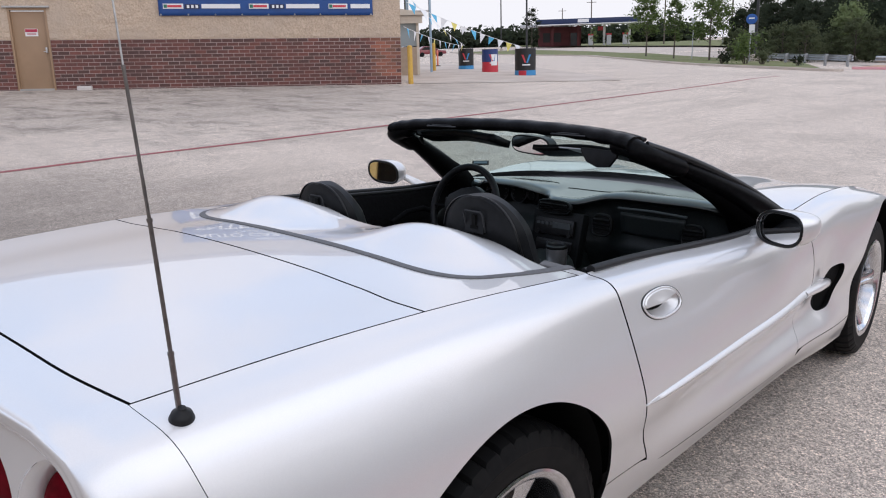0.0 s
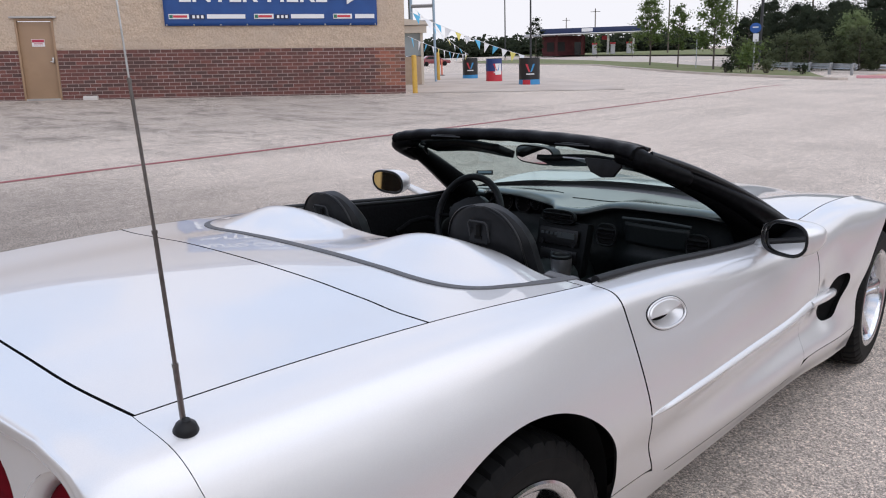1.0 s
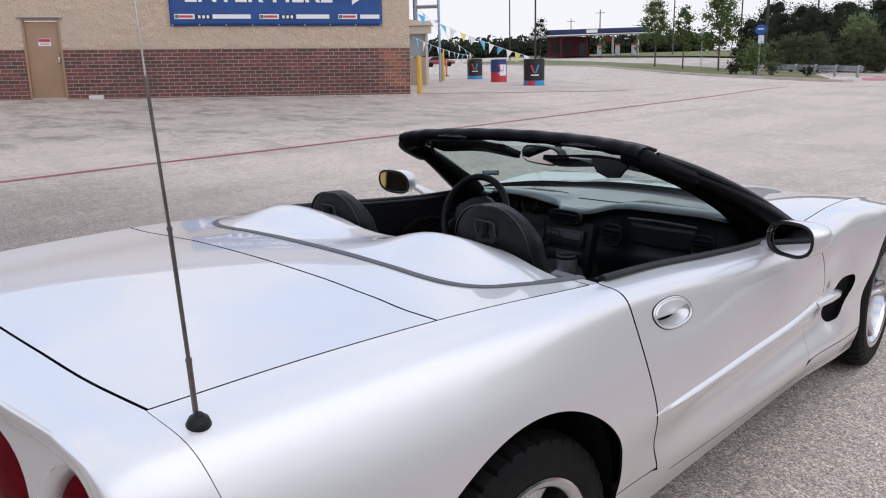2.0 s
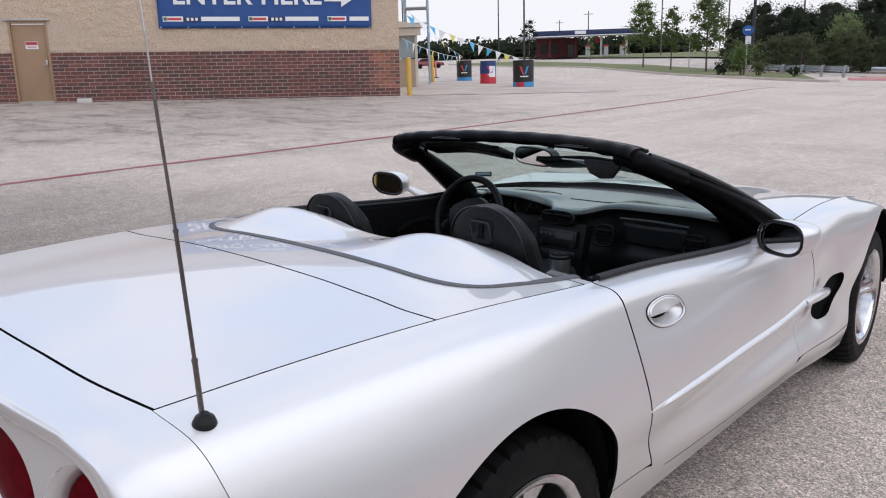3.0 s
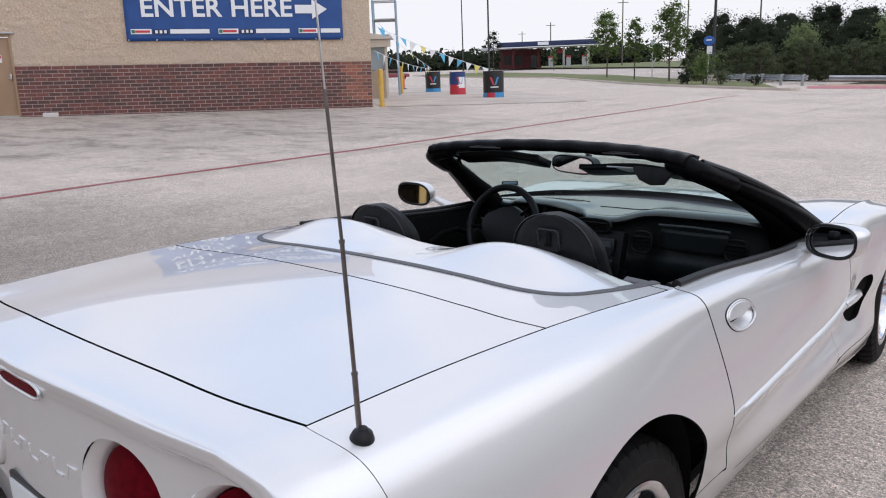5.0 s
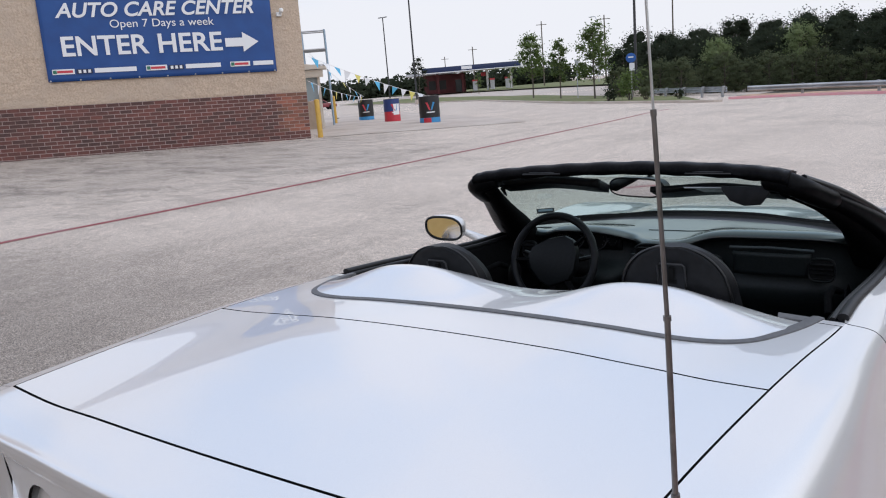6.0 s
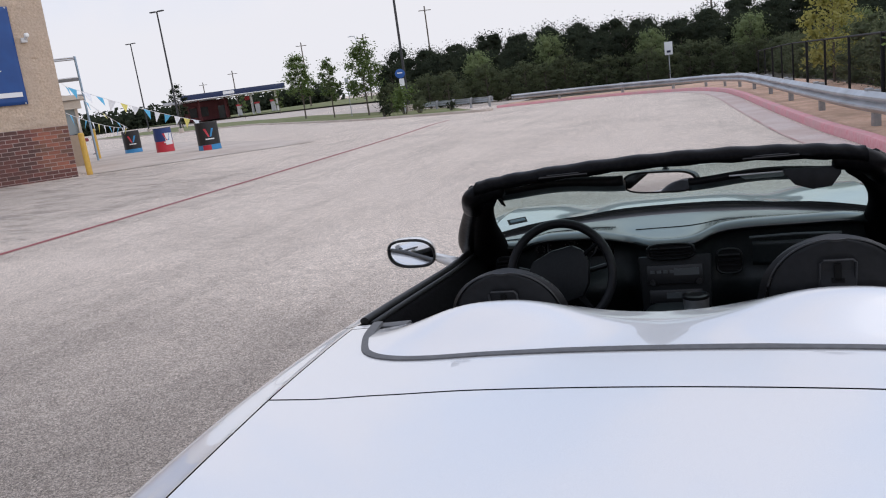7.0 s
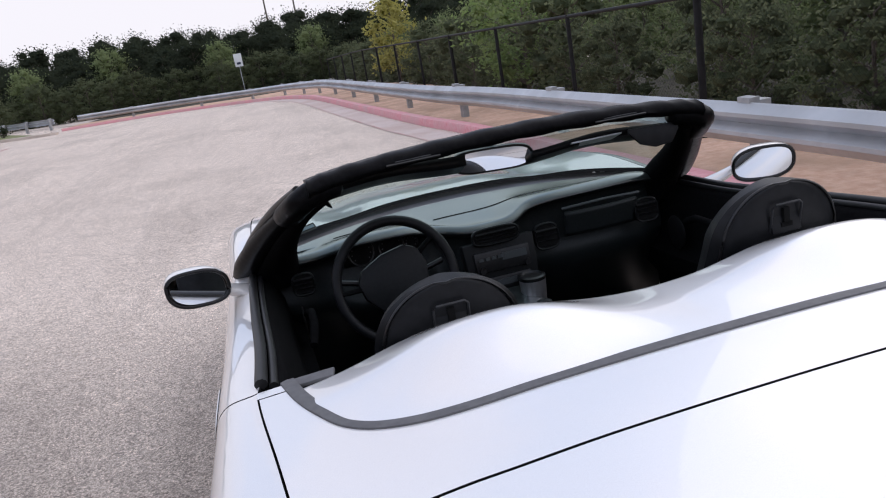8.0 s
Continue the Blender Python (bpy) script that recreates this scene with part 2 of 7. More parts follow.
DOORVINYL = material("black_door_vinyl", (0.0035, 0.0035, 0.004), (0.006, 0.006, 0.0065), 90, rough=0.8, spec=0.03, bump=0.0006, bump_scale=300)
GLOVE = material("dark_teal_grey_panel", (0.009, 0.0115, 0.012), (0.013, 0.016, 0.0165), 120, rough=0.45, spec=0.3)
SATIN = material("satin_steel", (0.52, 0.52, 0.525), (0.58, 0.58, 0.59), 40, rough=0.3, metal=0.9)
STEEL = material("brushed_steel", (0.62, 0.62, 0.62), (0.50, 0.50, 0.50), 60, rough=0.36, metal=1.0)


def asphalt():
    """Worn asphalt: single pale and dark stones in grey binder, tar-dark stains, long smears from tyres."""
    m = material("worn_pale_asphalt", (0.556, 0.474, 0.404), (0.655, 0.560, 0.478), 9, rough=0.95, bump=0.005, bump_scale=160, detail=5.0, big=(0.575, 0.490, 0.418), big_scale=0.35, spec=0.3)
    n, l = m.node_tree.nodes, m.node_tree.links
    b = n["Principled BSDF"]
    col = b.inputs["Base Color"].links[0].from_socket
    c = n.new("ShaderNodeTexCoord")

    def shade(col, fac, lo, hi, a, z):
        r = n.new("ShaderNodeMapRange")
        r.inputs["From Min"].default_value, r.inputs["From Max"].default_value = lo, hi
        r.inputs["To Min"].default_value, r.inputs["To Max"].default_value = a, z
        l.new(fac, r.inputs["Value"])
        h = n.new("ShaderNodeHueSaturation")
        l.new(r.outputs["Result"], h.inputs["Value"])
        l.new(col, h.inputs["Color"])
        return h.outputs["Color"]
    # stones of two sizes, each of its own tone
    for scale, lo, hi in ((120, 0.58, 1.42), (270, 0.50, 1.50)):
        v = n.new("ShaderNodeTexVoronoi")
        v.inputs["Scale"].default_value = scale
        l.new(c.outputs["Object"], v.inputs["Vector"])
        s = n.new("ShaderNodeSeparateColor")
        l.new(v.outputs["Color"], s.inputs["Color"])
        col = shade(col, s.outputs[0], 0.0, 1.0, lo, hi)
    # dark binder between the stones
    g = n.new("ShaderNodeTexVoronoi")
    g.feature = "DISTANCE_TO_EDGE"
    g.inputs["Scale"].default_value = 115
    l.new(c.outputs["Object"], g.inputs["Vector"])
    col = shade(col, g.outputs["Distance"], 0.0, 0.16, 0.72, 1.04)
    # stains, smears, scuffs
    for scale, stretch, turn, lo, hi, dark in ((1.0, (0.35, 0.35, 1), 0.2, 0.50, 0.72, 0.80), (1.0, (0.85, 0.07, 1), -0.12, 0.50, 0.70, 0.82), (2.2, (0.9, 0.10, 1), 0.10, 0.54, 0.72, 0.86), (1.0, (0.9, 0.12, 1), 0.1, 0.55, 0.75, 0.86), (5.0, (1, 1, 1), 0.2, 0.60, 0.75, 0.80), (60.0, (1, 1, 1), 0.0, 0.64, 0.74, 0.72)):
        mp = n.new("ShaderNodeMapping")
        mp.inputs["Scale"].default_value = stretch
        mp.inputs["Rotation"].default_value = (0, 0, turn)
        l.new(c.outputs["Object"], mp.inputs["Vector"])
        t = n.new("ShaderNodeTexNoise")
        t.inputs["Scale"].default_value, t.inputs["Detail"].default_value, t.inputs["Roughness"].default_value = scale, 7.0, 0.65
        l.new(mp.outputs["Vector"], t.inputs["Vector"])
        col = shade(col, t.outputs["Fac"], lo, hi, 1.0, dark)
    # hairline cracks: thin edges of large warped cells
    w = n.new("ShaderNodeTexNoise")
    w.inputs["Scale"].default_value, w.inputs["Detail"].default_value = 1.6, 6.0
    l.new(c.outputs["Object"], w.inputs["Vector"])
    ad = n.new("ShaderNodeMix")
    ad.data_type = "RGBA"
    ad.blend_type = "ADD"
    ad.inputs[0].default_value = 0.9
    l.new(c.outputs["Object"], ad.inputs[6])
    l.new(w.outputs["Color"], ad.inputs[7])
    v = n.new("ShaderNodeTexVoronoi")
    v.feature = "DISTANCE_TO_EDGE"
    v.inputs["Scale"].default_value = 0.20
    l.new(ad.outputs[2], v.inputs["Vector"])
    col = shade(col, v.outputs["Distance"], 0.0, 0.0030, 0.78, 1.0)
    # a wide soft-edged round patch beside the lane, darker towards its middle
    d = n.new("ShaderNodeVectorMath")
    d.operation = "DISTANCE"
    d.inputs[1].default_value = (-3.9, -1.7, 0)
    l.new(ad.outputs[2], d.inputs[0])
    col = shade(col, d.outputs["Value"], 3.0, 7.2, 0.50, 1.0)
    # the lane along the store, stained by years of oil and rust
    e = n.new("ShaderNodeVectorMath")
    e.operation = "DISTANCE"
    e.inputs[1].default_value = (-18.0, 8.0, 0)
    l.new(ad.outputs[2], e.inputs[0])
    col = shade(col, e.outputs["Value"], 5.0, 11.0, 0.74, 1.0)
    near = n.new("ShaderNodeMapRange")
    near.inputs["From Min"].default_value, near.inputs["From Max"].default_value = 13.0, 6.5
    l.new(e.outputs["Value"], near.inputs["Value"])
    for scale, stretch, lo, hi, dark in ((1.6, (0.5, 1.1, 1), 0.50, 0.62, 0.45), (4.0, (0.6, 1.5, 1), 0.56, 0.66, 0.5)):
        mp = n.new("ShaderNodeMapping")
        mp.inputs["Scale"].default_value = stretch
        mp.inputs["Rotation"].default_value = (0, 0, 0.98)
        l.new(c.outputs["Object"], mp.inputs["Vector"])
        t = n.new("ShaderNodeTexNoise")
        t.inputs["Scale"].default_value, t.inputs["Detail"].default_value, t.inputs["Roughness"].default_value = scale, 7.0, 0.7
        l.new(mp.outputs["Vector"], t.inputs["Vector"])
        r = n.new("ShaderNodeMapRange")
        r.inputs["From Min"].default_value, r.inputs["From Max"].default_value = lo, hi
        l.new(t.outputs["Fac"], r.inputs["Value"])
        k = n.new("ShaderNodeMath")
        k.operation = "MULTIPLY"
        l.new(r.outputs["Result"], k.inputs[0])
        l.new(near.outputs["Result"], k.inputs[1])
        col = shade(col, k.outputs["Value"], 0.0, 1.0, 1.06, dark + 0.2)
    l.new(col, b.inputs["Base Color"])
    return m


# ---- the car: rear axle at y = 0, nose towards +y ----
LATCHPL = material("dark_grey_plastic", (0.022, 0.023, 0.025), (0.030, 0.031, 0.033), 80, rough=0.55, spec=0.3)
car = thing("convertible_car", "silver two-seat convertible sports car with its black top folded away", "car", (0.027, -0.025, 0), (0, 0, 1.95))
car.matrix_basis = car.matrix_basis @ Matrix.Diagonal((0.9865, 1, 1, 1))

SX = curve((-0.80, 0.678), (-0.5, 0.702), (-0.205, 0.730), (0, 0.750), (0.31, 0.780), (0.42, 0.772), (0.7, 0.780), (1.0, 0.790), (1.37, 0.798), (1.7, 0.795), (2.1, 0.790), (2.5, 0.785), (2.9, 0.760), (3.3, 0.65), (3.5, 0.55))
SZ = curve((-0.80, 0.985), (-0.5, 0.986), (-0.205, 0.979), (0, 0.968), (0.31, 0.944), (0.67, 0.914), (1.0, 0.878), (1.37, 0.848), (1.7, 0.850), (2.1, 0.862), (2.5, 0.830), (2.9, 0.745), (3.3, 0.61), (3.5, 0.52))
SIDE = (
    (SX, SZ),
    (curve((-0.8, 0.785), (-0.2, 0.829), (0.33, 0.845), (0.7, 0.850), (1.0, 0.858), (1.37, 0.864), (1.7, 0.863), (2.1, 0.868), (2.5, 0.880), (2.9, 0.86), (3.5, 0.68)),
     curve((-0.8, 0.958), (-0.2, 0.952), (0.33, 0.922), (0.7, 0.888), (1.0, 0.853), (1.37, 0.822), (1.7, 0.820), (2.1, 0.835), (2.5, 0.800), (2.9, 0.71), (3.5, 0.47))),
    (curve((-0.8, 0.836), (-0.2, 0.880), (0.33, 0.879), (0.7, 0.885), (1.0, 0.894), (1.37, 0.900), (1.7, 0.896), (2.1, 0.903), (2.5, 0.920), (2.9, 0.90), (3.5, 0.74)),
     curve((-0.8, 0.885), (-0.2, 0.872), (0.33, 0.850), (0.7, 0.815), (1.0, 0.780), (1.37, 0.752), (1.7, 0.735), (2.1, 0.750), (2.5, 0.720), (2.9, 0.63), (3.5, 0.42))),
    (curve((-0.8, 0.877), (-0.2, 0.922), (0.36, 0.933), (0.7, 0.935), (1.0, 0.931), (1.37, 0.926), (1.7, 0.902), (1.88, 0.886), (2.06, 0.918), (2.25, 0.924), (2.45, 0.925), (2.7, 0.930), (3.0, 0.90), (3.5, 0.76)),
     curve((-0.8, 0.740), (-0.2, 0.730), (0.36, 0.640), (0.7, 0.622), (1.0, 0.606), (1.37, 0.590), (1.7, 0.580), (2.1, 0.580), (2.5, 0.590), (3.0, 0.50), (3.5, 0.36))),
    (curve((-0.8, 0.864), (-0.2, 0.910), (0.36, 0.904), (0.7, 0.893), (1.0, 0.882), (1.37, 0.871), (1.7, 0.860), (1.88, 0.850), (2.06, 0.888), (2.25, 0.900), (2.45, 0.905), (2.7, 0.918), (3.0, 0.885), (3.5, 0.74)),
     curve((-0.8, 0.560), (-0.2, 0.560), (0.36, 0.500), (0.7, 0.485), (1.0, 0.475), (1.37, 0.465), (1.7, 0.455), (2.1, 0.450), (2.5, 0.460), (3.0, 0.40), (3.5, 0.30))),
    (curve((-0.8, 0.838), (-0.2, 0.885), (0.36, 0.877), (0.7, 0.893), (1.0, 0.902), (1.37, 0.909), (1.7, 0.908), (1.88, 0.908), (2.1, 0.908), (2.45, 0.900), (2.7, 0.900), (3.0, 0.86), (3.5, 0.70)),
     curve((-0.8, 0.410), (-0.2, 0.420), (0.36, 0.395), (0.7, 0.385), (1.0, 0.375), (1.37, 0.365), (1.7, 0.350), (2.1, 0.315), (2.5, 0.310), (3.0, 0.30), (3.5, 0.24))),
    (curve((-0.8, 0.770), (-0.2, 0.830), (0.36, 0.825), (1.0, 0.838), (1.7, 0.850), (2.1, 0.872), (2.5, 0.87), (3.0, 0.80), (3.5, 0.62)),
     curve((-0.8, 0.250), (-0.2, 0.245), (0.36, 0.240), (1.0, 0.238), (1.7, 0.226), (2.1, 0.208), (2.5, 0.20), (3.0, 0.20), (3.5, 0.18))),
)


def side(y, v):
    """The right flank at y; v runs from the upper seam (0) to the sill (6)."""
    P = [Vector((cx(y), y, cz(y))) for cx, cz in SIDE]
    i = min(int(v), 5)
    k = v - i
    a = P[i - 1] if i else P[0] + (P[0] - P[1]) * 0.7 + Vector((0, 0, 0.012))
    b, c = P[i], P[i + 1]
    d = P[i + 2] if i < 5 else P[6] + (P[6] - P[5])
    return 0.5 * (2 * b + (c - a) * k + (2 * a - 5 * b + 4 * c - d) * k * k + (3 * b - a - 3 * c + d) * k ** 3)


CROWN = curve((-0.9, 0.014), (-0.2, 0.018), (0.35, 0.022), (1.7, 0.035), (2.1, 0.015), (2.5, 0.0), (2.9, 0.02), (3.5, 0.03))


def deck(x, y):
    a = min(1.0, abs(x) / SX(y))
    tail = sstep(0.30, -0.05, y)
    z = SZ(y) + CROWN(y) * ((1 - tail) * (1 - a ** 2.2) + tail * (1 - a * a) ** 1.5)
    if abs(a - 0.70) < 0.28:
        z -= 0.0018 * (1 + math.cos(math.pi * (a - 0.70) / 0.28)) * tail
    if y > 1.75:
        z -= 0.024 * math.exp(-((a - 0.55) / 0.16) ** 2) * sstep(1.80, 2.15, y) * sstep(3.2, 2.7, y)
    return z


def hump(x, y):
    """The twin fairings behind the seats."""
    rise = sstep(0.0, 0.22, y) * (1 - 0.70 * sstep(0.20, 0.43, y))
    across = math.exp(-(abs(abs(x) - 0.365) / 0.212) ** 2.5)
    return 0.066 * rise * across + 0.005 * sstep(0.12, 0.36, y) * math.exp(-(x / 0.14) ** 2) - 0.010 * sstep(0.18, 0.36, y)


def skin(name, fn, nu, nv, parent, mat=None, cuts=(), flange=0.014, mirror=False, keep=None, label="", dark=True):
    """A body panel from a function of two numbers, with its edges turned in; cuts are rounds (y, z, ry, rz, slant, axis, power) cut clean out of it, along y (0) or x (1)."""
    b = bmesh.new()
    g = Geo().grid(fn, nu, nv)
    vs = [b.verts.new(p) for p in g.v]
    for q in g.f:
        if len({tuple(round(c, 6) for c in g.v[k]) for k in q}) == 4:
            b.faces.new([vs[k] for k in q])

    def depth(p, c):
        u, w = (p.x if c[5] else p.y) - c[0], p.z - c[1]
        return (abs((u - c[4] * w) / c[2]) ** c[6] + abs(w / c[3]) ** c[6]) ** (1 / c[6])
    for c in cuts:
        val = {w: depth(w.co, c) - 1 for w in b.verts}
        fresh = set()
        for e in list(b.edges):
            p, q = e.verts
            if val[p] * val[q] < 0:
                lo, hi = 0.0, 1.0
                for _ in range(18):
                    m = (lo + hi) / 2
                    lo, hi = (m, hi) if (depth(p.co.lerp(q.co, m), c) - 1) * val[p] > 0 else (lo, m)
                fresh.add(bmesh.utils.edge_split(e, p, lo)[1])
        for f in list(b.faces):
            w = [k for k in f.verts if k in fresh]
            if len(w) == 2 and not any(set(e.verts) == set(w) for e in f.edges):
                bmesh.utils.face_split(f, w[0], w[1])
        bmesh.ops.delete(b, geom=[f for f in b.faces if depth(f.calc_center_median(), c) < 1], context="FACES")
    if keep:
        bmesh.ops.delete(b, geom=[f for f in b.faces if not keep(f.calc_center_median())], context="FACES")
    bmesh.ops.delete(b, geom=[w for w in b.verts if not w.link_faces], context="VERTS")
    bmesh.ops.remove_doubles(b, verts=b.verts, dist=0.0004)
    b.normal_update()
    mid = sum((w.co for w in b.verts), Vector()) / len(b.verts)
    inside = Vector((0, mid.y, 0.45))
    if sum((f.normal.dot(f.calc_center_median() - inside)) * f.calc_area() for f in b.faces) < 0:
        bmesh.ops.reverse_faces(b, faces=b.faces)
    b.normal_update()
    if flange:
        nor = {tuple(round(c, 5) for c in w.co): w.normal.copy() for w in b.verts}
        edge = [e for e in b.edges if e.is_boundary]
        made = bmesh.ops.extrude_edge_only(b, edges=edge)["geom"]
        # turned-in edges go black: the seams' shade is put into their colour
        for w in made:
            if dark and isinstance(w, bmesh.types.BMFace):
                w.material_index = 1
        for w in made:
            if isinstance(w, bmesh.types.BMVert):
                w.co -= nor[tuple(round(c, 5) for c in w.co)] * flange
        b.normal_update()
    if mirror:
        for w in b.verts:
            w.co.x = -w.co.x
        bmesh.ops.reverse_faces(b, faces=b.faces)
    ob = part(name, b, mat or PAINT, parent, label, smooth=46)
    ob.data.materials.append(LINER_AND_SHADE)
    return ob


GAP = 0.0031
REAR_Y = lambda x: -0.828 + 0.040 * (min(1, abs(x) / 0.68)) ** 1.9
LID_Y = lambda x: -0.175 - 0.015 * sstep(0.50, 0.66, abs(x))


def lid_fn(s, t):
    a = 2 * s - 1
    y0, y1 = REAR_Y(a * 0.68) + GAP, LID_Y(a * 0.732) - GAP
    y = y0 + t * (y1 - y0)
    x = a * (SX(y) - GAP)
    return x, y, deck(x, y)


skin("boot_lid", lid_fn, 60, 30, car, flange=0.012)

TAPE = spline([(0, 0.024), (0.25, 0.025), (0.46, 0.026), (0.570, 0.043), (0.634, 0.086), (0.674, 0.165), (0.703, 0.250), (0.724, 0.350)], 60)


def tape_x(y):
    for p, q in zip(TAPE, TAPE[1:]):
        if p.y <= y <= q.y and q.y > p.y and p.x > 0.4:
            return p.x + (q.x - p.x) * (y - p.y) / (q.y - p.y)
    return 0.44 if y < 0.1 else TAPE[-1].x


def aft_fn(s, t):
    a = 2 * s - 1
    y0 = LID_Y(a * 0.732) + GAP
    y1 = 0.300
    y = y0 + t * (y1 - y0)
    x = a * (SX(y) - GAP)
    return x, y, deck(x, y)


skin("rear_deck", aft_fn, 110, 40, car, keep=lambda c: not (c.y > 0.030 and abs(c.x) < tape_x(c.y)), flange=0.010)

for sg in (1, -1):
    skin("deck_corner", lambda s, t: ((lambda x, y: (sg * x, y, deck(x, y)))((tape_x(0.305 + 0.033 * t) + 0.002) * (1 - s) + (SX(0.305 + 0.033 * t) + 0.0005) * s, 0.305 + 0.033 * t)), 6, 5, car, flange=0.004)


def tonneau_fn(s, t):
    a = 2 * s - 1
    e = 0.335 + 0.050 * math.exp(-((abs(a) - 0.56) / 0.28) ** 2) - 0.01 * abs(a)
    y = 0.032 + t * (e - 0.032)
    x = a * (tape_x(max(y, 0.0320)) - 0.004)
    roll = 0.035 * max(0, t - 0.93) / 0.07
    return x, y, deck(x, y) + hump(x, y) - roll * 0.6


skin("tonneau_cover", tonneau_fn, 72, 36, car, flange=0.03, dark=False)
tape = Geo()
for sgn in (1, -1):
    row = []
    for i, p in enumerate(TAPE):
        d = (TAPE[min(i + 1, 60)] - TAPE[max(i - 1, 0)]).normalized()
        nx, ny = d.y, -d.x
        for w, h in ((-0.015, -0.004), (-0.013, 0.003), (0, 0.0045), (0.013, 0.003), (0.015, -0.004)):
            x, y = p.x + nx * w, p.y + ny * w
            row.append((sgn * x, y, deck(x, y) + h))
    f = [(i * 5 + k, i * 5 + k + 1, i * 5 + k + 6, i * 5 + k + 5) for i in range(60) for k in range(4)]
    tape.add(row, f if sgn > 0 else [q[::-1] for q in f])
part("deck_seal", tape, SEALGREY, car, "grey rubber seal round the tonneau", smooth=60)

ARCH_R = (-0.112, 0.368, 0.410, 0.407, 0.0, 0, 2)
ARCH_F = (2.64, 0.335, 0.405, 0.420, 0.0, 0, 2)
door_rear = curve((0, 0.338), (1, 0.350), (2, 0.360), (3, 0.386), (4, 0.440), (5, 0.500), (5.25, 0.53), (5.4, 0.61))
door_front = curve((0, 1.60), (1, 1.655), (2, 1.70), (3, 1.715), (4, 1.66), (5, 1.60), (6, 1.55))
SEAM_B = curve((0, -0.790), (1, -0.778), (2, -0.762), (3, -0.73), (4, -0.71), (6, -0.70))


def quarter_fn(s, t):
    v = 0.012 + t * 4.98
    y0, y1 = SEAM_B(v) + 0.0007, door_rear(v) - GAP
    return side(y0 + s * (y1 - y0), v)


def door_fn(s, t):
    v = t * 5.36
    y0, y1 = door_rear(v) + GAP, door_front(v) - GAP * (1 - 0.75 * sstep(2.9, 3.3, v))
    return side(y0 + s * (y1 - y0), v)


def sill_fn(s, t):
    y = 0.30 + s * 1.98
    v0 = 5.02 + 0.37 * sstep(0.46, 0.62, y) * (1 - sstep(1.52, 1.66, y))
    return side(y, v0 + t * (6 - v0))


def wing_fn(s, t):
    v = 0.012 + t * 4.98
    y0 = door_front(v) + GAP * (1 - 0.75 * sstep(2.9, 3.3, v))
    return side(y0 + s * (3.48 - y0), v)


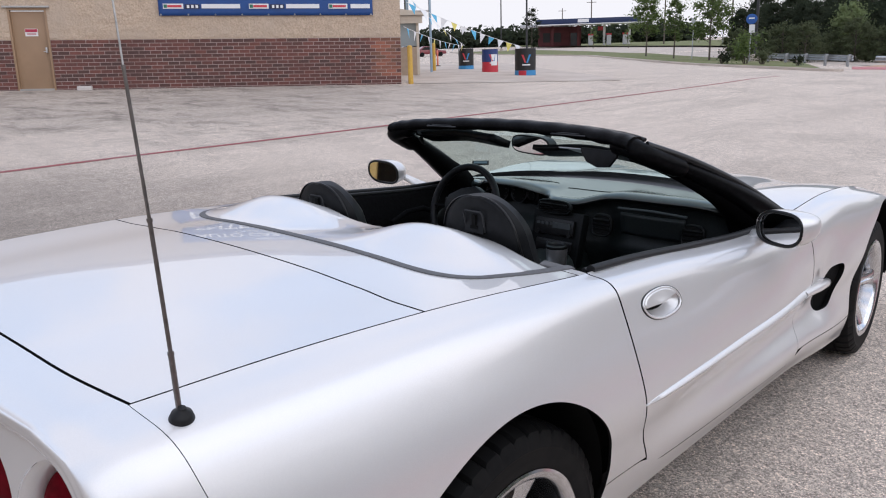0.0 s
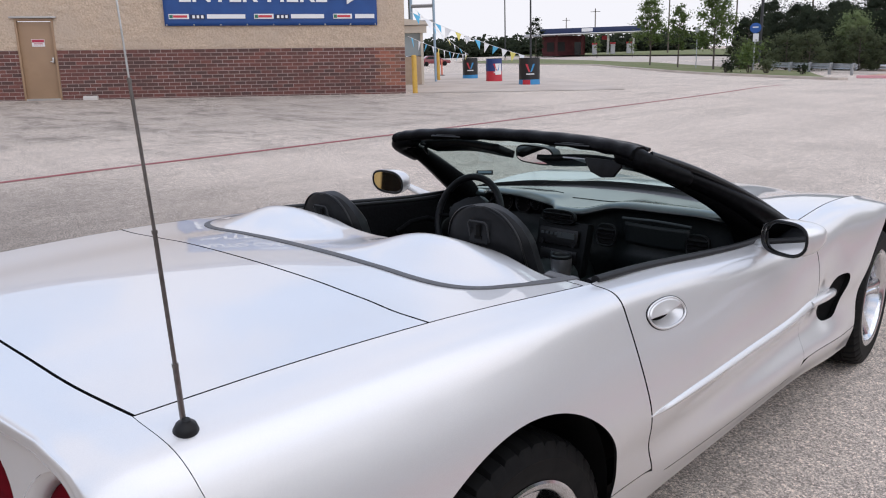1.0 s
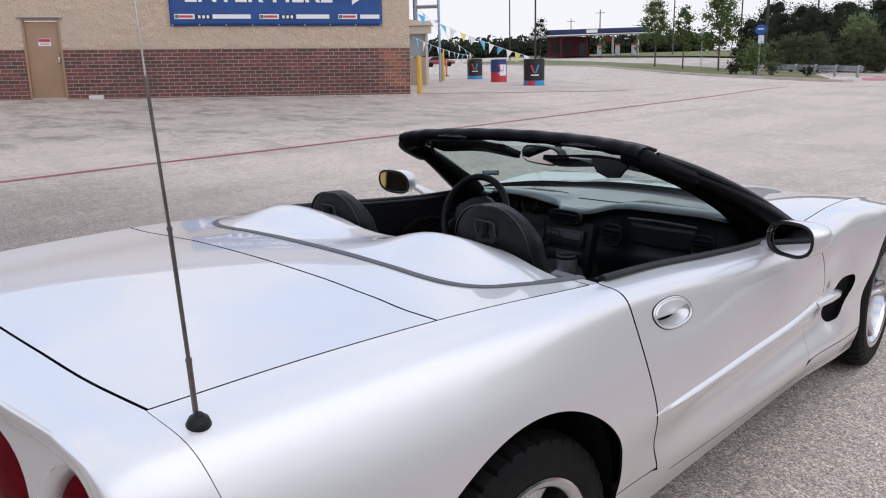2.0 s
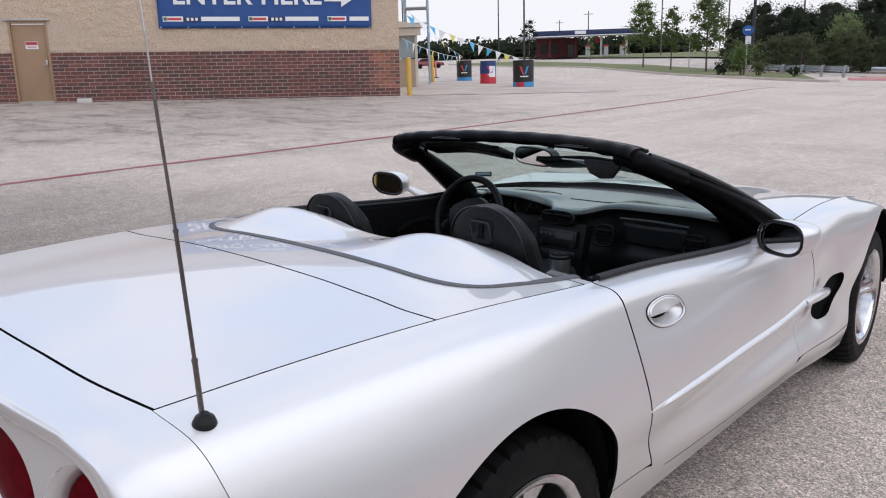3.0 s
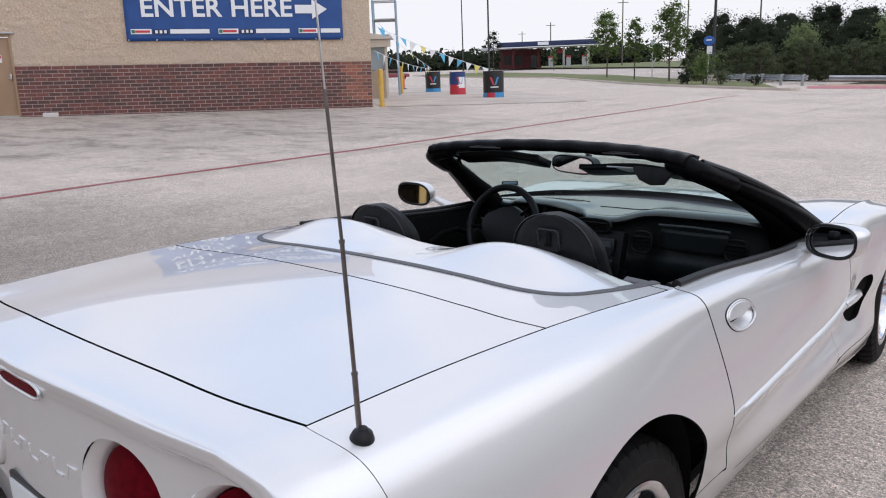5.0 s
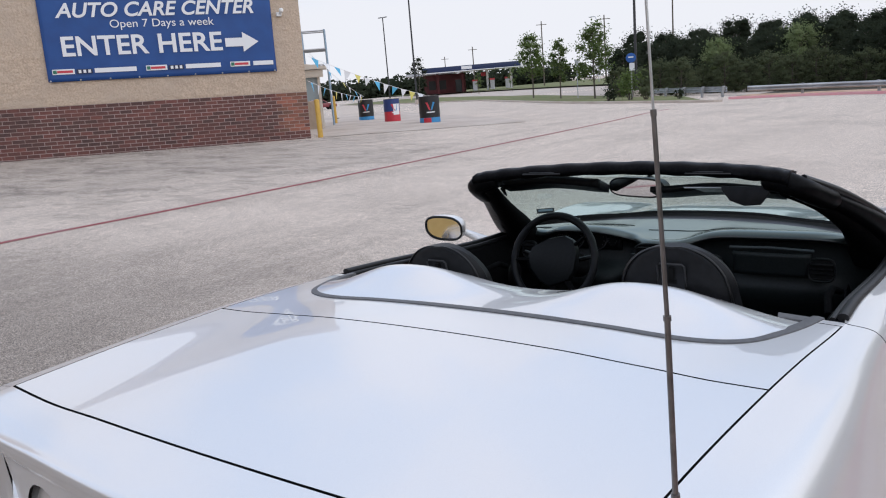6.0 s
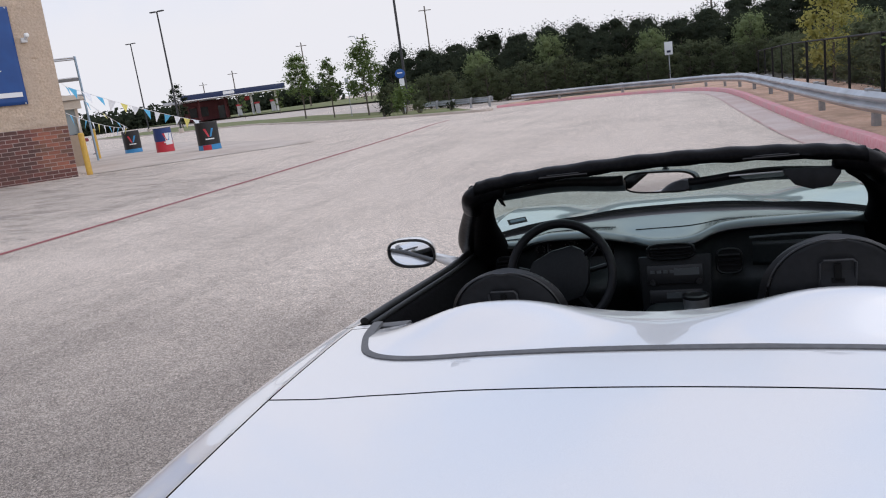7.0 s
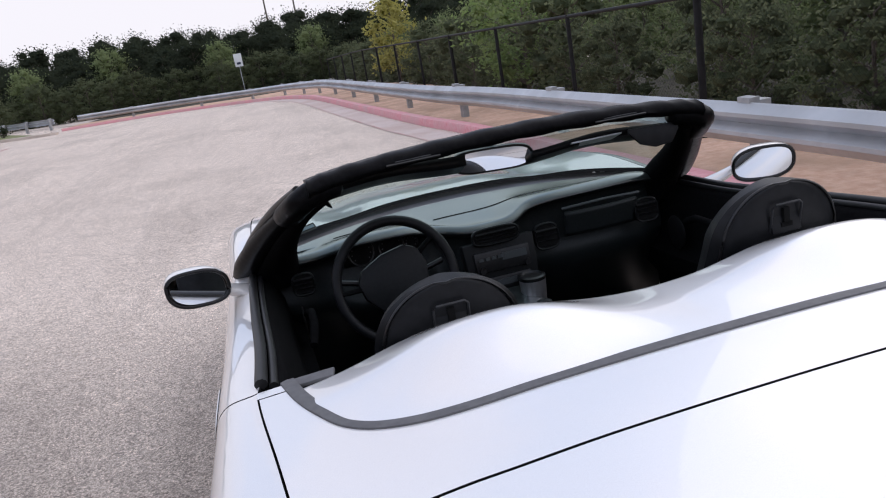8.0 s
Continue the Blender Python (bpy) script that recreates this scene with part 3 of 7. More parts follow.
VENT = (1.975, 0.506, 0.080, 0.095, 0.22, 0, 3.2)
HANDLE = (0.548, 0.829, 0.090, 0.038, -0.7, 0, 2.3)
for mir in (False, True):
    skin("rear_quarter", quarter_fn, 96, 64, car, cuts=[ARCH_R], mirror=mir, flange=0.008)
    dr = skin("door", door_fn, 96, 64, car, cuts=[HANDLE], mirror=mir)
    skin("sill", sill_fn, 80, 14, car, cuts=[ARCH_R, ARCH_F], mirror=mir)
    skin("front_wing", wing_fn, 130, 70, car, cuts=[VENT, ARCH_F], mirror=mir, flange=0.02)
    # door handle: a cupped dish, a ring and a flap
    cy, cz, ry, rz, sl = HANDLE[:5]

    def on_door(a, k, off=0.0):
        ca, sa = math.cos(a), math.sin(a)
        dz = k * rz * math.copysign(abs(sa) ** (2 / 2.3), sa)
        dy = k * ry * math.copysign(abs(ca) ** (2 / 2.3), ca) + sl * dz
        y, z = cy + dy, cz + dz
        lo, hi = 0.8, 4.0
        for _ in range(24):
            m = (lo + hi) / 2
            lo, hi = (m, hi) if side(y, m).z > z else (lo, m)
        return side(y, lo) + Vector((off, 0, 0))
    ring = Geo().tube([on_door(i * math.pi / 24, 1.0, 0.001) for i in range(48)], 0.0038, 8, closed=True)
    part("handle_ring", ring, PAINT, dr, "body-coloured handle ring", mirror=mir, smooth=60)
    # thin dark tube draws the shaded gap round the ring
    part("handle_gap_shade", Geo().tube([on_door(i * math.pi / 24, 1.07, 0.0) for i in range(48)], 0.0026, 6, closed=True), DARKPL, dr, "thin black line for the shaded gap round the handle", mirror=mir, smooth=60)
    cup = Geo().grid(lambda s, t: on_door(t * 2 * math.pi, 1.0 - s, -0.004 - 0.034 * math.sin(min(1, s * 1.5) * math.pi / 2)), 12, 40)
    part("handle_cup", cup, PAINT, dr, mirror=mir, smooth=60)
    flap = Geo().grid(lambda s, t: on_door(math.pi * (0.03 + 0.93 * s), t * 0.94, 0.001 + 0.004 * (1 - t) ** 2), 28, 8)
    part("handle_flap", flap, PAINT, dr, "body-coloured flap handle", mirror=mir, smooth=60, solid=0.003)
    # rubbing strip along the door
    strip = Geo()
    ends = []
    for i in range(41):
        y = 0.388 + i * (1.60 - 0.388) / 40
        z = 0.604 - 0.031 * i / 40
        lo, hi = 2.0, 4.6
        for _ in range(24):
            m = (lo + hi) / 2
            lo, hi = (m, hi) if side(y, m).z > z else (lo, m)
        c = side(y, lo)
        w = 0.0125 * (1 - math.exp(-(i + 0.15) / 2.2)) + 0.008 * i / 40
        ends.append((c, w))
    sv = [(c.x + o, c.y, c.z + w * k) for c, w in ends for k, o in ((-1, -0.004), (-0.8, 0.3 * w + 0.001), (0, 0.7 * w + 0.001), (0.8, 0.3 * w + 0.001), (1, -0.004))]
    strip.add(sv, [(i * 5 + k, i * 5 + 5 + k, i * 5 + 6 + k, i * 5 + 1 + k) for i in range(40) for k in range(4)] + [(0, 1, 2, 3, 4)])
    part("rubbing_strip", strip, PAINT, dr, mirror=mir, smooth=50)
    # the scoop behind the front wheel: a dark pocket with a fin from the door strip
    pocket = Geo().box((0.78, 1.95, 0.515), (0.12, 0.40, 0.26))
    part("side_scoop", pocket, LINER_AND_SHADE, car, "dark side scoop behind the front wheel", mirror=mir)
    fin = Geo().tube([(0.908, 1.605, 0.573), (0.902, 1.70, 0.563), (0.896, 1.80, 0.551), (0.890, 1.90, 0.540), (0.884, 1.945, 0.536), (0.874, 1.958, 0.535)], [0.020, 0.023, 0.025, 0.024, 0.020, 0.007], 12, flat=0.75)
    part("scoop_fin", fin, PAINT, car, mirror=mir, smooth=60)
    # added black sheet behind the gaps, standing in for the shade inside them
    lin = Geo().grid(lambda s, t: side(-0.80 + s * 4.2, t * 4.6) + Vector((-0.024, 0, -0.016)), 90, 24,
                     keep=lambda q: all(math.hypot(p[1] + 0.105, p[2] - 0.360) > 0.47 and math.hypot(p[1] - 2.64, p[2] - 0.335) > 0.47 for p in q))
    part("gap_shade_sheet", lin, LINER_AND_SHADE, car, mirror=mir)
    # wheel houses
    for cyy, czz, r in ((-0.110, 0.360, 0.430), (2.64, 0.335, 0.43)):
        wh = Geo()
        wh.grid(lambda s, t: (0.85 + (0.03 if 0.097 < s < 0.903 else 0.14) * math.sin(math.pi * (-0.12 + 1.24 * s)) - 0.37 * t, cyy + r * math.cos(math.pi * (-0.12 + 1.24 * s)), czz + r * math.sin(math.pi * (-0.12 + 1.24 * s))), 30, 2)
        wh.grid(lambda s, t: (0.48, cyy + r * t * math.cos(math.pi * (-0.12 + 1.24 * s)), czz + r * t * math.sin(math.pi * (-0.12 + 1.24 * s))), 30, 2)
        part("wheel_house", wh, LINER_AND_SHADE, car, mirror=mir)
        part("splash_guard", Geo().box((0.64, cyy + 0.445 if cyy < 1 else cyy - 0.445, 0.38), (0.36, 0.012, 0.22)), LINER_AND_SHADE, car, mirror=mir)

# added black sheet under the deck, so its seams come out as dark shade
part("deck_shade_sheet", Geo().grid(lambda s, t: ((2 * s - 1) * 0.69, -0.84 + t * 1.08, deck((2 * s - 1) * 0.66, -0.84 + t * 1.08) - 0.022), 20, 20, keep=lambda q: q[0][1] < 0.02), LINER_AND_SHADE, car)


# ---- tail: rings from the seam round the corners to the lamp panel ----
def rim_ring():
    top = [Vector((0.676 * k / 16, REAR_Y(0.676 * k / 16) - GAP, deck(0.676 * k / 16, -0.80))) for k in range(16)]
    flank = [side(SEAM_B(v) - 0.0007, v) for v in [6 * k / 30 for k in range(31)]]
    low = [Vector((flank[-1].x * (1 - k / 8), -0.73, 0.24)) for k in range(1, 9)]
    return top + flank + low


R0 = rim_ring()


def ring_at(k):
    """k: 0 seam, 1 over the tail, 2 lip, 3 inside the lip, 4 the panel's edge, 5 the panel's middle."""
    out = []
    for p in R0:
        a = p.x / 0.875
        low = sstep(0.66, 0.52, p.z)

        def lip(x):
            return 0.052 * math.sin(min(1.0, abs(x) / 0.84) * math.pi / 2) ** 1.6

        def bow(x):
            return 0.17 * abs(x) ** 1.6 + 0.45 * max(0.0, abs(x) - 0.45) ** 2
        if k == 1:
            q = Vector((p.x * 0.985, -0.907 + lip(p.x) * 0.9 + 0.03 * abs(a) ** 6, p.z - 0.004))
        elif k == 1.5:
            q = Vector((p.x * 0.962, -0.945 + lip(p.x * 0.962) * 0.95, p.z - 0.006 - 0.010 * abs(a)))
        elif k == 2:
            q = Vector((p.x * 0.924, -0.965 + lip(p.x * 0.924) + 0.012 * abs(a) ** 4, 0.55 + (p.z - 0.55) * 0.980))
        elif k == 2.5:
            q = Vector((p.x * 0.910, -0.966 + lip(p.x * 0.91) + 0.012 * abs(a) ** 4, 0.55 + (p.z - 0.55) * 0.952))
        elif k == 3:
            q = Vector((p.x * 0.888, -0.960 + lip(p.x * 0.888) + 0.012 * abs(a) ** 4, 0.55 + (p.z - 0.55) * 0.905))
        elif k == 4:
            q = Vector((p.x * 0.845, -0.956 + bow(p.x * 0.845), 0.55 + (p.z - 0.55) * 0.82))
        elif k == 4.5:
            q = Vector((p.x * 0.80, -0.957 + bow(p.x * 0.80), 0.56 + (p.z - 0.56) * 0.5))
        else:
            q = Vector((p.x * 0.74, -0.952 + bow(p.x * 0.74), 0.56))
        if k >= 2:
            q.y -= 0.030 * low
        out.append(q)
    return out


LEVELS = [0, 1, 1.5, 2, 2.5, 3, 4, 4.5, 5]
RINGS = [R0] + [ring_at(k) for k in LEVELS[1:]]
FINE = [spline([r[i] for r in RINGS], 40) for i in range(len(R0))]
NR = len(R0)


def tail_fn(s, t):
    a = 2 * s - 1
    u = abs(a) * (NR - 1)
    i = min(int(u), NR - 2)
    k = u - i
    j = min(int(t * 40), 39)
    p = FINE[i][j].lerp(FINE[i + 1][j], k).lerp(FINE[i][j + 1].lerp(FINE[i + 1][j + 1], k), t * 40 - j)
    return (p.x if a >= 0 else -p.x), p.y, p.z


LAMPS = ((0.316, 0.790), (0.592, 0.772))
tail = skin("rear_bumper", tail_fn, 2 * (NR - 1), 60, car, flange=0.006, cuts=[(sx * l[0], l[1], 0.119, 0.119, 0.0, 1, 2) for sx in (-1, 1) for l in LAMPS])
SKINPTS = [Vector(tail_fn(0.5 + 0.5 * i / 160, 0.42 + 0.58 * j / 60)) for i in range(0, 100) for j in range(61)]


def panel_y(x, z):
    """How far back the lamp panel lies at a place."""
    q = min(SKINPTS, key=lambda p: (p.x - abs(x)) ** 2 + (p.z - z) ** 2)
    return q.y


def panel_turn(x, z, d=0.06):
    """Yaw and pitch of the panel about a place."""
    return math.degrees(math.atan2(panel_y(x + d, z) - panel_y(x - d, z), 2 * d)), math.degrees(math.atan2(panel_y(x, z + d) - panel_y(x, z - d), 2 * d))


# lamps: round lenses sunk in the panel, each in its ring
for sx in (-1, 1):
    for lx, lz in LAMPS:
        yaw, pitch = panel_turn(lx, lz)
        ly = (panel_y(lx - 0.1, lz) + panel_y(lx + 0.1, lz) + panel_y(lx, lz + 0.1) + panel_y(lx, lz - 0.1)) / 4
        m = pose(sx * lx, ly + 0.006, lz, 84 - pitch, 0, sx * (yaw + (4 if lx < 0.5 else 9)))
        lamp = part("tail_lamp", Geo().lathe([(0.0, -0.008), (0.030, -0.009), (0.055, -0.012), (0.080, -0.018), (0.0945, -0.027), (0.0945, -0.08)], 48, m), REDLENS, car, "round dark red tail lamp", smooth=50)
        part("lamp_ring", Geo().lathe([(0.0935, -0.075), (0.0940, -0.040), (0.098, -0.027), (0.105, -0.013), (0.114, -0.003), (0.122, 0.0005), (0.127, -0.004), (0.128, -0.045)], 48, m), PAINT, lamp, "body-coloured lamp ring", smooth=60)
BRZ = 0.949
capsule = [(math.copysign(abs(math.cos(a)) ** 0.45, math.cos(a)), math.copysign(abs(math.sin(a)) ** 0.85, math.sin(a))) for a in [i * math.pi / 24 for i in range(48)]]
by_ = panel_y(0.0, BRZ)
bl = part("brake_light", Geo().prism([(0.088 * u, 0.0105 * w) for u, w in capsule], 0.012, pose(0, by_ + 0.009, BRZ, 94, 0, 0)), REDLENS, car, "slim red high brake light", smooth=50)
part("brake_light_ring", Geo().tube([(0.099 * u, by_ - 0.001, BRZ + 0.0165 * w) for u, w in capsule], 0.0042, 8, closed=True), PAINT, bl, smooth=60)
# pressed letter marks on the panel: plain bars
for i in range(8):
    x = -0.205 + i * 0.0520
    y = panel_y(x, 0.800) + 0.0015
    part("badge_mark", Geo().box((x - 0.013, y, 0.800), (0.006, 0.008, 0.034), Euler((0, 0.25, 0)).to_matrix()).box((x + 0.007, y, 0.800 + (0.013 if i % 2 else -0.013)), (0.030, 0.008, 0.006)), PAINT, car, "pressed letter mark as a plain bar", bevel=0.0015)
py_ = panel_y(0.0, 0.66) + 0.004
part("plate_recess", Geo().box((0, py_ - 0.001, 0.617), (0.33, 0.012, 0.175)), DARKPL, car, bevel=0.006)
plate = part("number_plate", Geo().box((0, py_ - 0.009, 0.615), (0.305, 0.006, 0.152)), material("white_plate", (0.72, 0.73, 0.72), rough=0.4), car, "white number plate with dark bars", bevel=0.002)
for i in range(7):
    part("plate_bar", Geo().box((-0.115 + i * 0.038, py_ - 0.0125, 0.615), (0.016, 0.003, 0.07)), DARKPL, plate)

# ---- bonnet, cowl, nose ----


def hood_fn(s, t):
    a = 2 * s - 1
    y0 = 2.00 - 0.27 * abs(a) ** 2.2
    y = y0 + t * (3.47 - y0)
    x = a * (SX(y) - GAP)
    return x, y, deck(x, y)


skin("bonnet", hood_fn, 48, 40, car)


def nose_fn(s, t):
    a = 2 * s - 1
    y = 3.485 + 0.13 * math.sin(t * math.pi * 0.5) * (1 - 0.5 * a * a)
    x = a * (0.68 - 0.03 * t)
    top = deck(min(abs(x), SX(3.48)), 3.48) if abs(x) < 0.48 else SZ(3.48) - (abs(x) - 0.48) * 0.9
    return x, y, top - t * (top - 0.2)


skin("front_bumper", nose_fn, 30, 12, car)
cowl = Geo().grid(lambda s, t: ((2 * s - 1) * 0.77, (1 - t) * (1.90 - 0.38 * abs(2 * s - 1) ** 2.1) + t * (2.03 - 0.27 * abs(2 * s - 1) ** 2.2), deck((2 * s - 1) * 0.77, 1.85) - 0.020 - 0.012 * (1 - t)), 30, 3)
part("cowl", cowl, DARKPL, car, "black cowl panel below the windscreen")

# ---- windscreen, header and pillars ----
HEAD = spline([(-0.585, 0.975, 1.167), (-0.47, 0.990, 1.181), (-0.25, 1.008, 1.193), (0, 1.014, 1.198), (0.25, 1.008, 1.193), (0.45, 0.990, 1.181), (0.545, 0.975, 1.167)], 40)
BASE = spline([(-0.775, 1.520, 0.860), (-0.68, 1.685, 0.862), (-0.35, 1.86, 0.868), (0, 1.915, 0.872), (0.35, 1.86, 0.868), (0.68, 1.685, 0.862), (0.775, 1.520, 0.860)], 40)


def pane(s, t):
    a, b = HEAD[int(round(s * 40))], BASE[int(round(s * 40))]
    p = a.lerp(b, t)
    return p + Vector((0, 0.03, 0.035)) * math.sin(t * math.pi)


gl = part("windscreen", Geo().grid(pane, 40, 10), GLASS, car, "clear tinted windscreen", smooth=80)
gl.visible_shadow = False
hd = Geo()
rows = []
for i, p in enumerate(HEAD):
    for dy, dz in ((0.060, 0.008), (0.030, 0.030), (-0.015, 0.034), (-0.050, 0.024), (-0.058, 0.008), (-0.046, -0.006), (0.0, -0.012), (0.045, -0.010)):
        wob = 0.002 * math.sin(i * 1.7 + dz * 90)
        rows.append(p + Vector((0, dy, dz + wob)))
nh = len(HEAD)
hd.add(rows, [(i * 8 + k, i * 8 + 8 + k, i * 8 + 8 + (k + 1) % 8, i * 8 + (k + 1) % 8) for i in range(nh - 1) for k in range(8)] + [tuple(range(8)), tuple((nh - 1) * 8 + k for k in range(8))[::-1]])
header = part("header_rail", hd, FABRIC, car, "thick black roof header rail with latch pockets", smooth=70)
part("header_edge", Geo().tube([p + Vector((0, 0.062, 0.018)) for p in HEAD], 0.007, 8), DARKPL, header)
for sx in (-1, 1):
    IN = 0.034 if sx > 0 else 0.0
    part("header_end", Geo().tube(spline([(sx * 0.50 - IN, 0.986, 1.174), (sx * 0.560 - IN, 0.974, 1.166), (sx * 0.600 - IN, 0.985, 1.148), (sx * 0.625 - 0.8 * IN, 1.05, 1.118), (sx * 0.648 - 0.4 * IN, 1.13, 1.085)], 14), [0.030] + [0.043] * 13 + [0.034], 16, flat=0.80), FABRIC, header, smooth=60)
    part("latch_pocket", Geo().box((sx * 0.30, 0.956, 1.200), (0.15, 0.030, 0.006), Euler((0.35, 0, -sx * 0.06)).to_matrix()), DARKPL, header, bevel=0.003)
    part("latch_plate", Geo().box((sx * 0.30, 0.954, 1.2025), (0.10, 0.014, 0.006), Euler((0.35, 0, -sx * 0.06)).to_matrix()), LATCHPL, header, "worn dark grey latch plate", bevel=0.002)
    pil = Geo()
    pl = spline([(sx * 0.575 - IN, 0.980, 1.152), (sx * 0.640 - 0.4 * IN, 1.14, 1.086), (sx * 0.715, 1.34, 0.985), (sx * 0.775, 1.52, 0.880), (sx * 0.792, 1.60, 0.830)], 24)
    pil.tube(pl, [0.042 + 0.030 * sstep(0.1, 0.75, i / 24) for i in range(25)], 14, flat=0.60)
    pillar = part("windscreen_pillar", pil, FABRIC, car, "black windscreen pillar", smooth=60)
    lining = spline([(sx * 0.560 - IN, 1.000, 1.138), (sx * 0.622 - 0.4 * IN, 1.15, 1.068), (sx * 0.676, 1.33, 0.972), (sx * 0.704, 1.47, 0.884), (sx * 0.712, 1.53, 0.815)], 24)
    part("pillar_lining", Geo().tube(lining, [0.030 + 0.046 * sstep(0.05, 1.0, i / 24) for i in range(25)], 14, flat=0.75), DOORVINYL, pillar, "black padded pillar lining", smooth=60)
    part("pillar_seal", Geo().tube([p + Vector((sx * 0.016, -0.032, 0.012)) for p in pl], 0.012, 8), RUBBER, pillar, smooth=60)
    part("pillar_edge", Geo().tube([p + Vector((sx * 0.034, 0.012, 0.022)) for p in pl], 0.014, 8), DARKPL, pillar, smooth=60)
    # belt seal and inner door
    belt = spline([(sx * (SX(y) - 0.004), y, SZ(y) + 0.004) for y in (0.37, 0.6, 0.9, 1.2, 1.46)], 30)
    part("belt_seal", Geo().tube(belt, 0.013, 10, flat=0.8), RUBBER, car, "black rubber belt seal", smooth=60)
    part("belt_seal_inner", Geo().tube([p + Vector((-sx * 0.022, 0, -0.010)) for p in belt], 0.009, 10), RUBBER, car, smooth=60)

    def inner(s, t):
        y = 0.36 + s * 1.20
        x0, z0 = SX(y) - 0.03, SZ(y) - 0.006
        prof = ((0, -0.004), (0.014, -0.012), (0.030, -0.040), (0.058, -0.11), (0.070, -0.20), (0.11, -0.235), (0.105, -0.30), (0.06, -0.36), (0.05, -0.60))
        u = t * 8
        i = min(int(u), 7)
        k = u - i
        dx = prof[i][0] + (prof[i + 1][0] - prof[i][0]) * k
        dz = prof[i][1] + (prof[i + 1][1] - prof[i][1]) * k
        return sx * (x0 - dx), y, z0 + dz
    dp = part("door_card", Geo().grid(inner, 24, 24), DOORVINYL, car, "black padded inner door panel", smooth=50)
    part("speaker_grille", Geo().lathe([(0.001, 0.004), (0.05, 0.006), (0.060, 0.0)], 24, pose(sx * 0.665, 1.33, 0.70, 0, -sx * 90, 0)), DARKPL, dp)
    part("door_pull", Geo().tube([(sx * 0.655, 0.98, 0.755), (sx * 0.640, 1.06, 0.790), (sx * 0.640, 1.16, 0.790), (sx * 0.652, 1.24, 0.76)], 0.012, 8), DOORVINYL, dp, smooth=60)
    # corner covers where the seal meets the belt
    part("latch_cover", Geo().box((sx * 0.680, 0.352, 0.937), (0.090, 0.034, 0.008), Euler((0.02, sx * 0.12, sx * 0.18)).to_matrix()), SEALGREY, car, "grey rubber corner cover", bevel=0.0035)

# sun visors, folded up under the header
for sx, thick in ((-1, 0.028), (1, 0.018)):
    vz = Geo().grid(lambda s, t: (sx * (0.10 + 0.43 * s) - 0.03, 1.055 + 0.105 * t + 0.015 * math.sin(s * 3.1), 1.144 - 0.040 * t - 0.006 * math.cos(s * 6)), 12, 4)
    vis = part("sun_visor", vz, LEATHER, car, "black sun visor", smooth=60, solid=thick)
    if sx < 0:
        part("torn_corner", Geo().tube([(-0.530, 1.062, 1.146), (-0.540, 1.066, 1.126), (-0.532, 1.070, 1.106), (-0.524, 1.072, 1.096)], [0.016, 0.013, 0.010, 0.004], 8, flat=0.6), LEATHER, vis, "torn corner hanging down", smooth=60)
part("visor_mirror", Geo().box((0.27, 1.085, 1.124), (0.16, 0.075, 0.004), Euler((-0.34, 0, 0)).to_matrix()), STEEL, vis, "pale visor mirror cover")
flap = Geo().prism([(0, 0), (0.03, -0.035), (0.075, -0.05), (0.125, -0.045), (0.15, -0.01), (0.15, 0.01), (0, 0.012)], 0.012, pose(0.335, 0.985, 1.140, 78, 0, -4))
part("visor_end", flap, LEATHER, vis, bevel=0.003)
# rear-view mirror
rv = part("rear_view_mirror", Geo().prism([(0.124 * u, 0.036 * w) for u, w in capsule], 0.035, pose(-0.012, 1.190, 1.117, 88, 0, -16)), DARKPL, car, "black rear-view mirror", smooth=50)
part("mirror_glass", Geo().prism([(0.116 * u, 0.030 * w) for u, w in capsule], 0.002, pose(-0.012, 1.190, 1.117, 88, 0, -16) @ pose(0, 0, 0.0355)), MIRROR, rv, smooth=0)
part("mirror_stem", Geo().tube([(0, 1.205, 1.125), (0, 1.25, 1.145), (0, 1.23, 1.165)], 0.013, 8), DARKPL, rv, smooth=60)
STM = pose(-0.590, 1.512, 0.955, *[math.degrees(q) for q in (-0.75, 0, 0.62)])
sk = part("sticker", Geo().box((0, 0, 0), (0.080, 0.003, 0.024)), DARKPL, gl, "small dark-edged windscreen sticker")
sk.data.transform(STM)
sf = part("sticker_face", Geo().box((0, -0.003, 0), (0.064, 0.003, 0.011)), material("blue_grey_sticker", (0.10, 0.15, 0.18), rough=0.5), sk)
sf.data.transform(STM)

